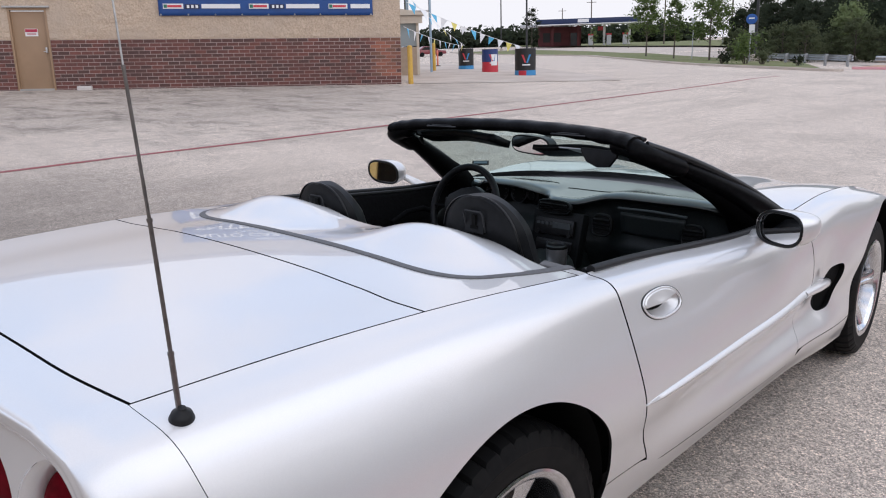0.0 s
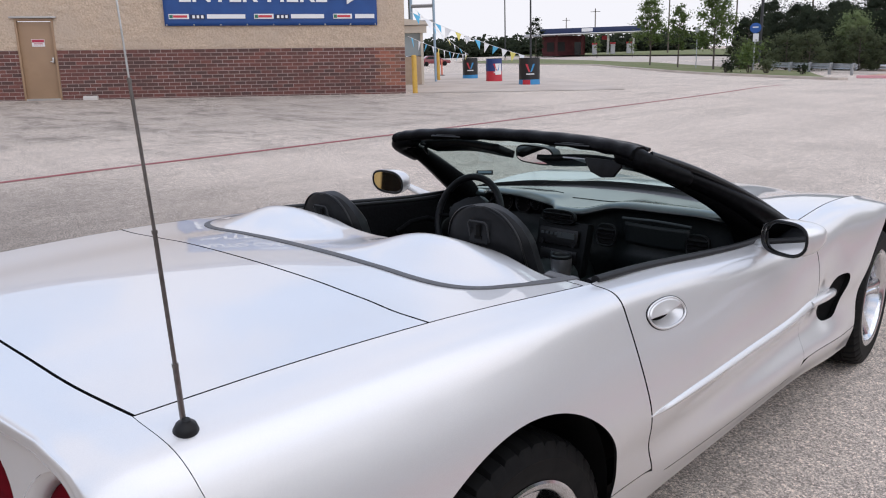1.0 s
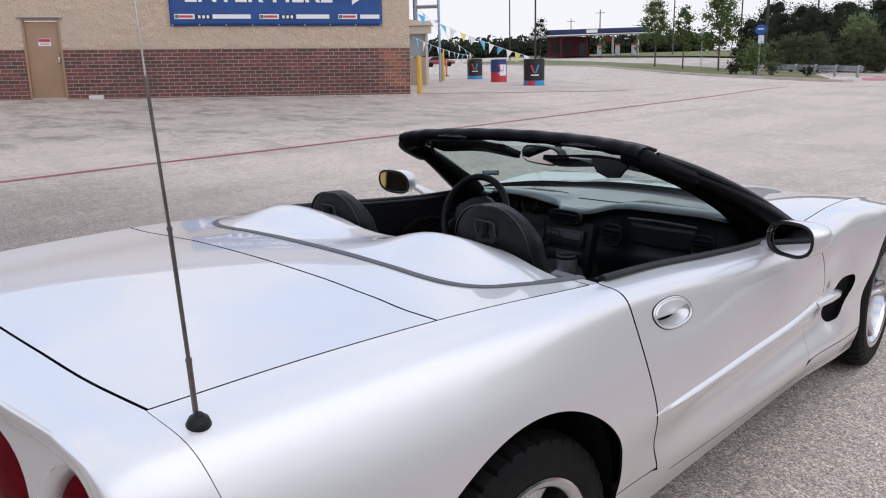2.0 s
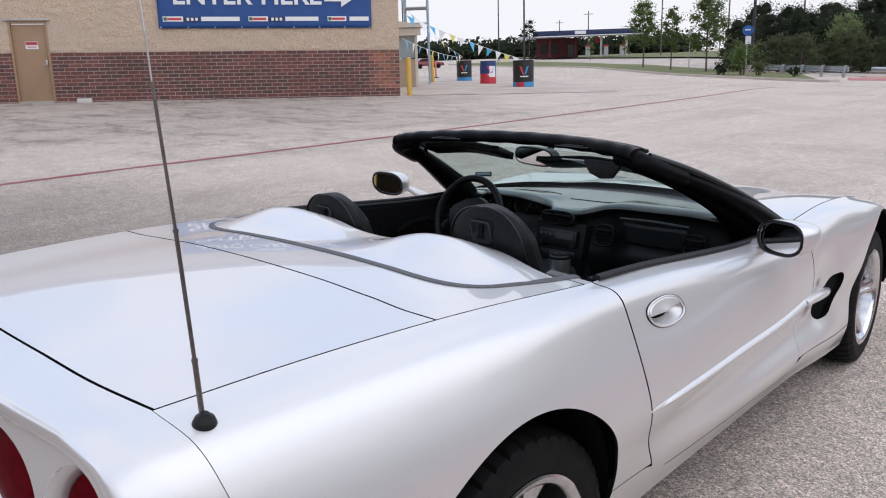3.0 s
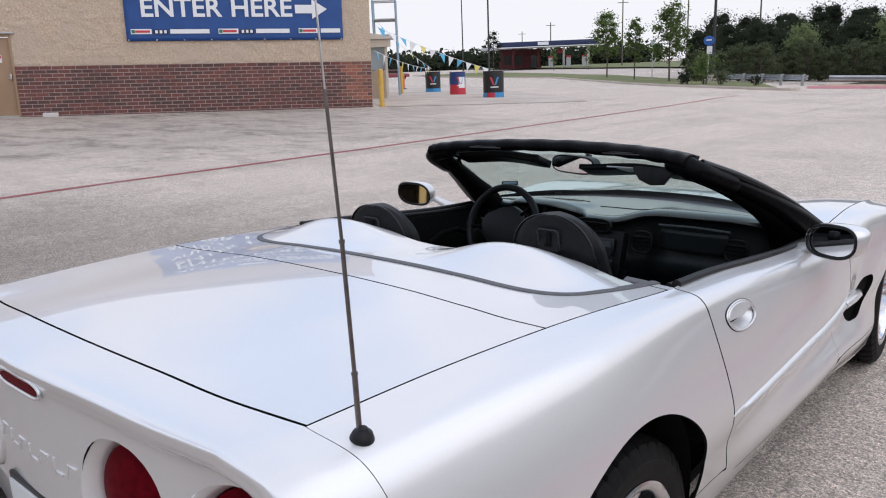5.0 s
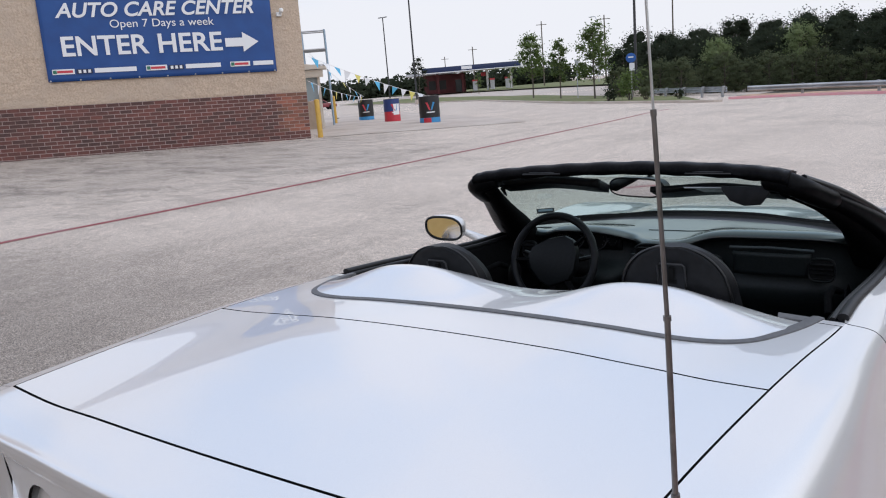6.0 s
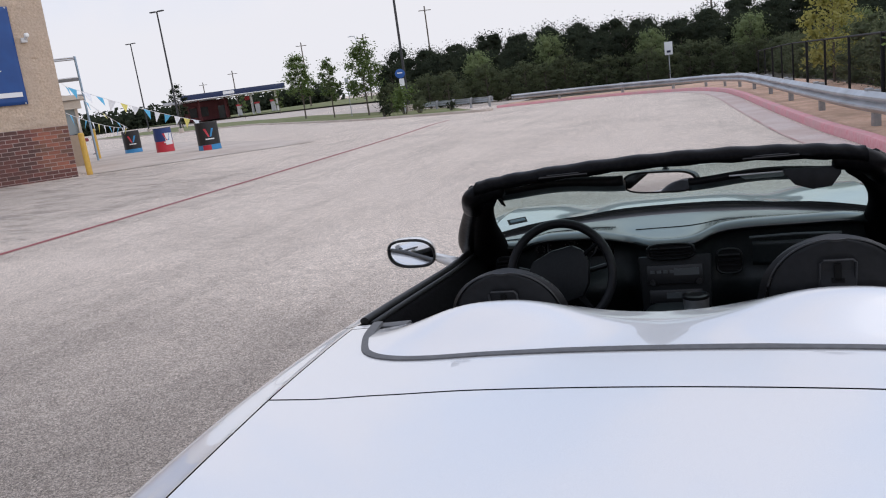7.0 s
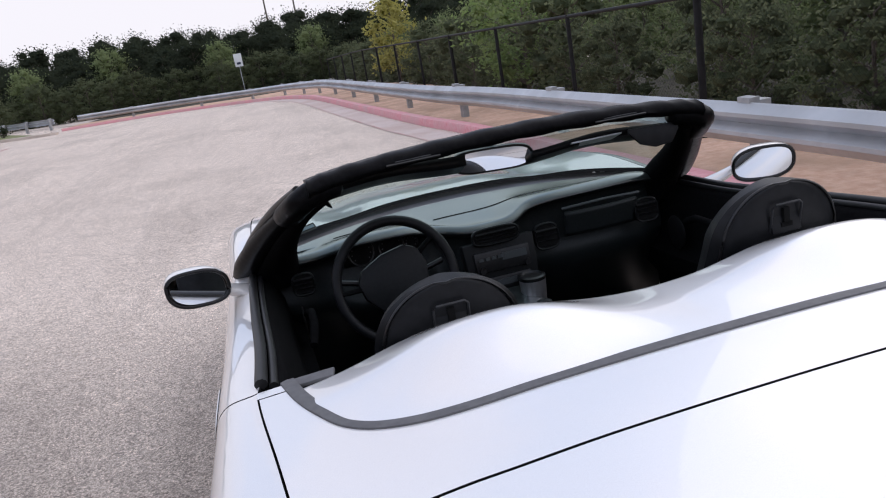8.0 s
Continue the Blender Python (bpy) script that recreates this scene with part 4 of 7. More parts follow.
# door mirrors
for sx in (-1, 1):
    c = Vector((-0.944, 1.235, 0.925) if sx < 0 else (0.958, 1.248, 0.907))
    mw, mh = (1.0, 1.0) if sx < 0 else (1.12, 1.06)
    yaw = 12 if sx < 0 else -27
    body = Geo()
    M = pose(*c, 0, 0, yaw)
    prof = []
    for i in range(13):
        u = i / 12
        k = math.sqrt(max(0, 1 - (u * 0.98) ** 2.4))
        prof.append((0.091 * mw * (0.30 + 0.70 * k), 0.056 * mh * (0.25 + 0.75 * k), -0.045 + 0.12 * u))
    vs, fs, N = [], [], 36
    for a, b, y in prof:
        for j in range(N):
            w = 2 * math.pi * j / N
            ca, sa = math.cos(w), math.sin(w)
            vs.append(M @ Vector((a * math.copysign(abs(ca) ** 0.72, ca), y, b * math.copysign(abs(sa) ** 0.8, sa) + 0.010 * ca * sx)))
    for i in range(12):
        fs += [(i * N + j, i * N + (j + 1) % N, (i + 1) * N + (j + 1) % N, (i + 1) * N + j) for j in range(N)]
    fs.append(tuple(12 * N + j for j in range(N)))
    mo = part("door_mirror", Geo().add(vs, fs), PAINT, car, "silver door mirror", smooth=70)
    bez = []
    for j in range(N):
        w = 2 * math.pi * j / N
        ca, sa = math.cos(w), math.sin(w)
        bez.append(M @ Vector((0.085 * mw * math.copysign(abs(ca) ** 0.72, ca), -0.044, 0.050 * mh * math.copysign(abs(sa) ** 0.8, sa) + 0.010 * ca * sx)))
    part("mirror_bezel", Geo().tube(bez, 0.0048, 8, closed=True), DARKPL, mo, "black mirror bezel", smooth=60)
    T = Matrix.Translation(c) @ pose(0, 0.003, 0, 0 if sx > 0 else -6, 0, -3 if sx > 0 else 7) @ Matrix.Translation(-c)
    part("mirror_glass", Geo().add([T @ (c + (p - c) * 0.98) for p in bez], [tuple(range(N))]), MIRROR, mo, "clear mirror glass", smooth=0)
    foot = Geo().tube([(sx * 0.815, 1.345, 0.838), (sx * 0.845, 1.335, 0.855), (sx * 0.885, 1.310, 0.880), (sx * 0.915, 1.280, 0.902)], [0.045, 0.034, 0.027, 0.026], 14, flat=0.6)
    part("mirror_foot", foot, PAINT, mo, "body-coloured mirror foot", smooth=60)

# ---- cabin ----
tub = Geo()
tub.box((0, 0.95, 0.24), (1.45, 1.6, 0.04)).box((0, 0.30, 0.56), (1.45, 0.03, 0.66)).box((0, 1.75, 0.55), (1.45, 0.03, 0.55))
part("cabin_floor", tub, CARPET, car, "black carpeted cabin floor")


def dash(s, t):
    """Left to right, then from the glass down over the brow to the footwell."""
    x = -0.75 + 1.50 * s
    pod = math.exp(-((x + 0.37) / 0.17) ** 4)
    passenger = math.exp(-abs((x - 0.40) / 0.285) ** 5)
    by = 1.475 - 0.085 * pod - 0.088 * passenger - 0.120 * math.exp(-(x / 0.13) ** 4) + 0.08 * abs(x) ** 3
    bz = 0.866 + 0.044 * pod + 0.050 * passenger + 0.006 * math.exp(-(x / 0.15) ** 4)
    far = 1.88 - 0.30 * abs(x / 0.735) ** 2.2
    prof = [(far, 0.864), (by + (far - by) * 0.55, 0.866 + 0.25 * (bz - 0.866)), (by + 0.09, bz - 0.004), (by + 0.02, bz), (by, bz - 0.022),
            (by + 0.045 + 0.055 * pod, bz - 0.05), (by + 0.04 + 0.05 * pod, 0.76), (by + 0.02, 0.68), (by + 0.08, 0.58), (1.65, 0.36)]
    u = t * 9
    i = min(int(u), 8)
    k = u - i
    a, b, c, d = (prof[min(max(i + q, 0), 9)] for q in (-1, 0, 1, 2))
    f = [0.5 * (2 * b[w] + (c[w] - a[w]) * k + (2 * a[w] - 5 * b[w] + 4 * c[w] - d[w]) * k * k + (3 * b[w] - a[w] - 3 * c[w] + d[w]) * k ** 3) for w in (0, 1)]
    return x, f[0], f[1]


db = part("dashboard", Geo().grid(lambda s, t: dash(s, t * 0.43), 90, 26), TRIM, car, "charcoal moulded dashboard with two cowls", smooth=60)
part("fascia", Geo().grid(lambda s, t: dash(s, 0.43 + t * 0.57), 90, 34), GLOVE, db, "dark charcoal lower fascia", smooth=60)


def dash_at(x, y):
    """The dashboard's top at a place."""
    lo, hi = 0.0, 0.36
    for _ in range(24):
        m = (lo + hi) / 2
        lo, hi = (m, hi) if dash((x + 0.75) / 1.5, m)[1] > y else (lo, m)
    return Vector(dash((x + 0.75) / 1.5, lo))


for x0, x1, y in ((-0.14, 0.30, 1.600), (-0.50, -0.22, 1.640)):
    part("dash_slot", Geo().tube([dash_at(x0 + (x1 - x0) * k / 16, y) for k in range(17)], 0.0045, 6, flat=0.5), LINER_AND_SHADE, db, "dark defroster slot", smooth=60)
# air vents with slats
for vx, vy, vz, w, h in ((-0.005, 1.322, 0.846, 0.16, 0.052), (0.190, 1.378, 0.785, 0.085, 0.085), (0.575, 1.388, 0.793, 0.085, 0.080), (-0.64, 1.46, 0.79, 0.07, 0.07)):
    ov = [(w / 2 * math.copysign(abs(math.cos(a)) ** 0.6, math.cos(a)), h / 2 * math.copysign(abs(math.sin(a)) ** 0.6, math.sin(a))) for a in [i * math.pi / 14 for i in range(28)]]
    vt = part("air_vent", Geo().prism(ov, 0.02, pose(vx, vy - 0.006, vz, 80, 0, 0)), LINER_AND_SHADE, db, "black air vent")
    part("vent_frame", Geo().tube([pose(vx, vy - 0.024, vz + 0.003, 80, 0, 0) @ Vector((p[0], p[1], 0)) for p in ov], 0.0045, 6, closed=True), DASHLOW, vt, smooth=60)
    for k in range(4):
        part("slat", Geo().box((vx, vy - 0.024, vz - h * 0.32 + k * h * 0.21), (w * 0.86, 0.016, 0.004), Euler((0.3, 0, 0)).to_matrix()), DARKPL, vt)
# centre stack with radio, climate panel
st = part("dash_centre", Geo().prism([(-0.115, -0.17), (0.115, -0.17), (0.125, 0.075), (-0.125, 0.075)], 0.05, pose(0.005, 1.350, 0.745, 78, 0, 0)), DASHLOW, db, "black centre stack", bevel=0.008)
rd = part("radio", Geo().box((0.004, 1.290, 0.768), (0.19, 0.012, 0.066), Euler((-0.21, 0, 0)).to_matrix()), DARKPL, db, "black car radio", bevel=0.003)
part("radio_display", Geo().box((0.004 + 0.04, 1.2825, 0.778), (0.085, 0.004, 0.024), Euler((-0.21, 0, 0)).to_matrix()), SCREEN, rd)
for k in range(10):
    part("button", Geo().box((-0.071 + (k % 5) * 0.022, 1.282 + 0.004 * (k // 5), 0.780 - 0.022 * (k // 5)), (0.015, 0.006, 0.010), Euler((-0.21, 0, 0)).to_matrix()), SCREEN, rd, "grey radio button")
for sx in (-1, 1):
    part("knob", Geo().lathe([(0.001, 0.016), (0.010, 0.016), (0.012, 0.0)], 16, pose(0.007 + sx * 0.078, 1.287, 0.742, 80, 0, 0)), DARKPL, rd)
cl = part("climate_panel", Geo().box((0.004, 1.286, 0.690), (0.18, 0.012, 0.045), Euler((-0.21, 0, 0)).to_matrix()), DARKPL, db, "black climate control panel", bevel=0.003)
part("climate_display", Geo().box((0.007, 1.278, 0.694), (0.07, 0.004, 0.02), Euler((-0.21, 0, 0)).to_matrix()), SCREEN, cl)
# glove box grab line and lid
gb = part("glove_box", Geo().grid(lambda s, t: (0.27 + 0.27 * s, 1.372 + 0.012 * math.sin(math.pi * s) * -1 + 0.012 * t, 0.850 - 0.085 * t), 10, 6), GLOVE, db, "dark glove box lid", smooth=60, solid=0.01)
part("grab_line", Geo().tube([(0.26, 1.360, 0.866), (0.41, 1.350, 0.872), (0.55, 1.362, 0.864)], 0.005, 6), SCREEN, gb)
# gauges
cluster = part("gauge_cluster", Geo().grid(lambda s, t: (-0.52 + 0.30 * s, 1.485, 0.80 + 0.078 * t), 8, 4), DARKPL, db, "dark instrument cluster", solid=0.01)
for gx, gr in ((-0.43, 0.040), (-0.325, 0.040), (-0.50, 0.020), (-0.255, 0.022)):
    gg = part("gauge", Geo().lathe([(gr, 0.004), (gr * 1.12, 0.006), (gr * 1.15, 0.0)], 28, pose(gx, 1.477, 0.843, 80, 0, 0)), DARKPL, cluster, "round dial")
    part("dial_face", Geo().disc(gr, 0.003, 28, pose(gx, 1.477, 0.843, 80, 0, 0)), LINER_AND_SHADE, gg)
    for k in range(9):
        a = math.radians(-40 + k * 32.5)
        part("dial_mark", Geo().box((gx - gr * 0.8 * math.cos(a), 1.471, 0.843 + gr * 0.8 * math.sin(a)), (0.004, 0.003, 0.004)), PALEINK, gg)
# steering wheel
SWM = pose(-0.374, 1.150, 0.826, 71, 0, 0)
sw = part("steering_wheel", Geo().tube([SWM @ Vector((0.178 * math.cos(i * math.pi / 30), 0.178 * math.sin(i * math.pi / 30), 0)) for i in range(60)], 0.0155, 10, closed=True), LEATHER, car, "black leather steering wheel", smooth=70)
hubo = [(-0.105, 0.050), (-0.075, 0.080), (0.0, 0.090), (0.075, 0.080), (0.105, 0.050), (0.108, 0.0), (0.080, -0.065), (0.045, -0.100), (-0.045, -0.100), (-0.080, -0.065), (-0.108, 0.0)]
SWT = SWM @ pose(0, 0, 0, 0, 0, 20)
part("hub_pad", Geo().prism(hubo, 0.045, SWT @ pose(0, 0, -0.035)), DASHLOW, sw, bevel=0.014)
for a in (18, 162, 250, 290):
    a = math.radians(a)
    part("spoke", Geo().tube([SWT @ Vector((0.06 * math.cos(a), 0.06 * math.sin(a), -0.015)), SWT @ Vector((0.12 * math.cos(a), 0.12 * math.sin(a), -0.008)), SWT @ Vector((0.175 * math.cos(a), 0.175 * math.sin(a), 0))], [0.022, 0.015, 0.012], 8, flat=0.5), DOORVINYL, sw, smooth=60)
part("column", Geo().tube([SWM @ Vector((0, 0, -0.03)), SWM @ Vector((0, 0, -0.25))], 0.05, 14), DARKPL, sw, smooth=60)
for sgn in (-1, 1):
    part("stalk", Geo().tube([SWM @ Vector((sgn * 0.04, 0.0, -0.06)), SWM @ Vector((sgn * 0.16, 0.03, -0.05))], 0.009, 8), DARKPL, sw, smooth=60)
# centre console, gear lever
co_ = part("console", Geo().grid(lambda s, t: ((t - 0.5) * 0.24, 0.36 + s * 1.02, 0.56 + 0.10 * s - 0.12 * abs(2 * t - 1) ** 6), 16, 16), TRIM, car, "charcoal centre console", smooth=60, solid=0.02)
part("armrest", Geo().box((0, 0.52, 0.60), (0.20, 0.26, 0.07)), LEATHER, co_, bevel=0.02)
part("gear_lever", Geo().lathe([(0.001, 0.12), (0.022, 0.115), (0.028, 0.095), (0.022, 0.07), (0.010, 0.06), (0.010, 0.0)], 18, pose(0.0, 0.93, 0.62)), LEATHER, co_, smooth=60)
part("gaiter", Geo().lathe([(0.012, 0.06), (0.03, 0.035), (0.055, 0.0)], 18, pose(0.0, 0.93, 0.60)), LEATHER, co_, smooth=60)

# seats: a shell with a rounded head, seam and slot


def seat(name, x0, y0, top, lean):
    w = curve((0.0, 0.245), (0.30, 0.245), (0.52, 0.205), (0.64, 0.170), (0.74, 0.150), (0.82, 0.128))

    def back(s, t, front):
        """s up the back, t across."""
        s = math.sin(s * math.pi / 2)
        h = s * 0.82
        wid = w(h) * (1 if s < 0.86 else max(0.0, 1 - ((s - 0.86) / 0.14) ** 2.5) ** 0.4)
        a = 2 * t - 1
        edge = math.sqrt(max(0, 1 - abs(a) ** 4))
        th = (0.075 if front else -0.040) * edge * (0.55 + 0.45 * min(1, (1 - s) / 0.12))
        bol = 0.03 * (abs(a) ** 3) if front and s < 0.7 else 0
        x = a * wid
        return x0 + x, y0 + (0.82 - h) * lean + th + bol, top - 0.82 + h
    g = Geo().grid(lambda s, t: back(s, t, False), 60, 24).grid(lambda s, t: back(s, 1 - t, True), 60, 24)
    se = part(name, g, LEATHER, car, "black leather bucket seat", smooth=60)
    pip = [Vector(back(0.20 + 0.80 * i / 30, 0.5 - 0.455 * (1 if i < 30 else 0), False)) + Vector((0, -0.003, 0)) for i in range(31)] + [Vector(back(0.20 + 0.80 * i / 30, 0.955, False)) + Vector((0, -0.003, 0)) for i in range(29, -1, -1)]
    part("seam", Geo().tube(pip, 0.003, 6), DARKPL, se, smooth=60)
    zc = top - 0.075
    fr = part("belt_guide", Geo().box((x0, y0 - 0.036 + 0.018, zc), (0.072, 0.006, 0.066), Euler((-lean, 0, 0)).to_matrix()), LEATHER, se, "square black belt guide", bevel=0.006)
    part("guide_rim", Geo().tube([(x0 + u * 0.036, y0 - 0.0235 - lean * v * 0.033, zc + v * 0.033) for u, v in ((-1, -0.8), (-1, 0.8), (-0.8, 1), (0.8, 1), (1, 0.8), (1, -0.8), (0.8, -1), (-0.8, -1))], 0.0028, 6, closed=True), LATCHPL, fr, smooth=60)
    part("slot", Geo().box((x0, y0 - 0.0225, zc + 0.004), (0.014, 0.010, 0.036)).box((x0, y0 - 0.0225, zc - 0.014), (0.026, 0.010, 0.010)), LINER_AND_SHADE, fr)
    part("cushion", Geo().grid(lambda s, t: (x0 + (2 * t - 1) * 0.25, y0 + 0.05 + s * 0.50, 0.44 + 0.05 * abs(2 * t - 1) ** 3 + 0.03 * s - 0.12 * max(0, s - 0.85) / 0.15), 12, 12), LEATHER, se, smooth=60, solid=0.1)
    return se


seat("seat", 0.370, 0.400, 1.086, 0.22)
seat("seat", -0.388, 0.410, 1.046, 0.22)

# ---- wheels ----


def wheel(sx, y, R, rim, width, track, steer=0):
    M = pose(sx * track, y, R, 0, 90 * sx, steer)
    hw = width / 2
    prof = [(rim - 0.004, -hw + 0.03), (rim + 0.012, -hw + 0.012), (rim + 0.045, -hw), (R - 0.030, -hw + 0.004), (R - 0.010, -hw + 0.014), (R - 0.002, -hw + 0.034), (R, -hw + 0.055),
            (R, -0.047), (R - 0.008, -0.045), (R - 0.008, -0.036), (R, -0.034), (R, 0.034), (R - 0.008, 0.036), (R - 0.008, 0.045), (R, 0.047),
            (R, hw - 0.055), (R - 0.002, hw - 0.034), (R - 0.010, hw - 0.014), (R - 0.030, hw - 0.004), (R - 0.045, hw + 0.001), (R - 0.050, hw - 0.001), (rim + 0.045, hw + 0.002), (rim + 0.018, hw - 0.004), (rim + 0.012, hw - 0.012), (rim - 0.004, hw - 0.03)]

    def notch(i, k):
        deep = {4: 0.008, 5: 0.012, 6: 0.012, 7: 0.010, 14: 0.010, 15: 0.012, 16: 0.012, 17: 0.010, 18: 0.006}
        return deep.get(i, 0) if k % 6 == 0 else 0
    hub = part("wheel", Geo().lathe([(0.028, hw - 0.050), (0.036, hw - 0.056), (0.060, hw - 0.066), (0.085, hw - 0.090), (0.085, -0.02)], 32, M).disc(0.028, hw - 0.050, 32, M), ALLOY, car, "polished five-spoke alloy wheel with black tyre", smooth=50)
    part("tyre", Geo().lathe(prof, 252, M, notch), TYRE, hub, "black low-profile tyre", smooth=35)
    part("rim", Geo().lathe([(rim + 0.013, hw - 0.010), (rim + 0.016, hw - 0.003), (rim + 0.010, hw), (rim - 0.002, hw - 0.003), (rim - 0.010, hw - 0.010), (rim - 0.014, hw - 0.024), (rim - 0.018, hw - 0.06), (rim - 0.03, 0.0), (rim - 0.022, -hw + 0.03)], 64, M), ALLOY, hub, "polished alloy rim", smooth=40)
    for i in range(5):
        A = M @ pose(0, 0, 0, 0, 0, 72 * i + 18)
        sp = Geo()
        rr = [0.045, 0.09, 0.14, 0.185, rim - 0.006]
        wd = [0.034, 0.026, 0.026, 0.032, 0.048]
        zz = [hw - 0.058, hw - 0.052, hw - 0.040, hw - 0.028, hw - 0.020]
        v = []
        for r, w_, z in zip(rr, wd, zz):
            for dy, dz in ((-1, -0.030), (-1, -0.006), (-0.55, 0), (-0.18, -0.001), (0, -0.006), (0.18, -0.001), (0.55, 0), (1, -0.006), (1, -0.030)):
                v.append(A @ Vector((r, dy * w_, z + dz)))
        sp.add(v, [(k * 9 + j, k * 9 + 9 + j, k * 9 + 10 + j, k * 9 + 1 + j) for k in range(4) for j in range(8)])
        part("spoke", sp, ALLOY, hub, smooth=30)
        part("wheel_nut", Geo().lathe([(0.001, 0.012), (0.009, 0.012), (0.010, 0.0)], 8, A @ pose(0.058 * math.cos(0.63), 0.058 * math.sin(0.63), hw - 0.075)), STEEL, hub)
    part("brake_disc", Geo().lathe([(0.08, hw - 0.115), (0.155, hw - 0.115), (0.157, hw - 0.135)], 48, M), BRAKE, hub, "worn iron brake disc")
    part("caliper", Geo().box(M @ Vector((-0.02 if sx > 0 else 0.02, -0.13, hw - 0.12)), (0.06, 0.14, 0.07)), BRAKE, hub, bevel=0.012)
    part("rim_backing", Geo().disc(rim - 0.02, hw - 0.16, 40, M), LINER_AND_SHADE, hub)


for sx in (1, -1):
    wheel(sx, -0.062, 0.342, 0.229, 0.262, 0.744)
    wheel(sx, 2.630, 0.328, 0.216, 0.230, 0.768, 3)

# ---- aerial ----
ae = part("aerial", Geo().tube([(0.752, -0.744, 0.975), (0.751, -0.745, 1.072)], 0.0046, 10), AERIAL, car, "telescopic steel aerial", smooth=60)
for (a, b, r) in (((0.751, -0.745, 1.072), (0.747, -0.748, 1.276), 0.0035), ((0.747, -0.748, 1.276), (0.739, -0.752, 1.487), 0.0027), ((0.739, -0.752, 1.487), (0.728, -0.754, 1.75), 0.0015)):
    part("aerial_stage", Geo().tube([a, b], r, 8), STEEL if b[2] > 1.6 else AERIAL, ae, smooth=60)
    part("aerial_collar", Geo().tube([Vector(a), Vector(a).lerp(Vector(b), 0.025)], r + 0.0018, 8), AERIAL, ae, smooth=60)
part("aerial_base", Geo().lathe([(0.001, 0.034), (0.009, 0.033), (0.011, 0.028), (0.022, 0.020), (0.0275, 0.006), (0.027, -0.006), (0.018, -0.016)], 28, pose(0.756, -0.744, 0.966, 0, 14, 0) @ Matrix.Scale(0.72, 4)), RUBBER, ae, "black rubber aerial base", smooth=60)
# travel cup in the console holder
cup = thing("travel_cup", "brushed steel travel cup in the console holder", "cup", (0.055, 1.19, 0.60))
part("cup_body", Geo().lathe([(0.001, 0.0), (0.034, 0.0), (0.038, 0.01), (0.043, 0.105), (0.042, 0.11)], 28), SATIN, cup, smooth=50)
part("cup_lid", Geo().lathe([(0.0435, 0.106), (0.0435, 0.116), (0.036, 0.120), (0.032, 0.114), (0.001, 0.114)], 28), DARKPL, cup, "black lid", smooth=50)


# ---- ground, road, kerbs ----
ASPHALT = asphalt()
GUTTER = material("dirty_concrete", (0.50, 0.42, 0.385), (0.60, 0.505, 0.465), 25, rough=0.9, bump=0.001, bump_scale=80, big=(0.46, 0.345, 0.30), big_scale=0.9)
CONCRETE = material("stained_concrete", (0.50, 0.43, 0.37), (0.60, 0.52, 0.455), 30, rough=0.9, bump=0.001, bump_scale=80, big=(0.42, 0.345, 0.29), big_scale=0.5)
REDPAINT = material("faded_red_paint", (0.27, 0.055, 0.06), (0.33, 0.10, 0.10), 25, rough=0.8, bump=0.001, bump_scale=100, big=(0.31, 0.13, 0.13), big_scale=1.2)
PINK = material("sun_bleached_red_kerb", (0.66, 0.27, 0.29), (0.70, 0.36, 0.38), 14, rough=0.8, big=(0.60, 0.36, 0.36), big_scale=1.5)
DIRT = material("tan_dirt", (0.54, 0.335, 0.235), (0.64, 0.43, 0.32), 12, rough=1.0, bump=0.01, bump_scale=30, big=(0.38, 0.25, 0.17), big_scale=1.0)
WORNRED = material("worn_thin_red_paint", (0.42, 0.22, 0.20), (0.52, 0.36, 0.33), 9, rough=0.85, big=(0.52, 0.42, 0.38), big_scale=0.8)
GRASS = material("mown_grass", (0.10, 0.13, 0.035), (0.17, 0.19, 0.07), 3, rough=1.0, big=(0.22, 0.20, 0.10), big_scale=0.3, bump=0.01, bump_scale=25)

line = sorted(set([-900, -600, -400, -280, -220, -180, -150, -130, -115] + [x * 3.0 for x in range(-35, -13)] + [x * 1.0 for x in range(-38, 14)] + [x * 3.0 for x in range(5, 20)] + [70, 85, 110, 160, 250, 400, 600, 900, -31.5, -1.5, 1.2, 7.2]))
liny = sorted(set([-900, -600, -400, -250, -160, -110, -80, -60, -45] + [y * 3.0 for y in range(-12, -5)] + [y * 1.0 for y in range(-15, 60)] + [y * 3.0 for y in range(20, 40)] + [135, 150, 180, 220, 280, 400, 600, 900]))
g = Geo()
g.add([(x, y, ground_z(x, y)) for x in line for y in liny], [(i * len(liny) + j, (i + 1) * len(liny) + j, (i + 1) * len(liny) + j + 1, i * len(liny) + j + 1) for i in range(len(line) - 1) for j in range(len(liny) - 1)])
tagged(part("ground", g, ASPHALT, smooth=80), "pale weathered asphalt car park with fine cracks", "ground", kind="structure")


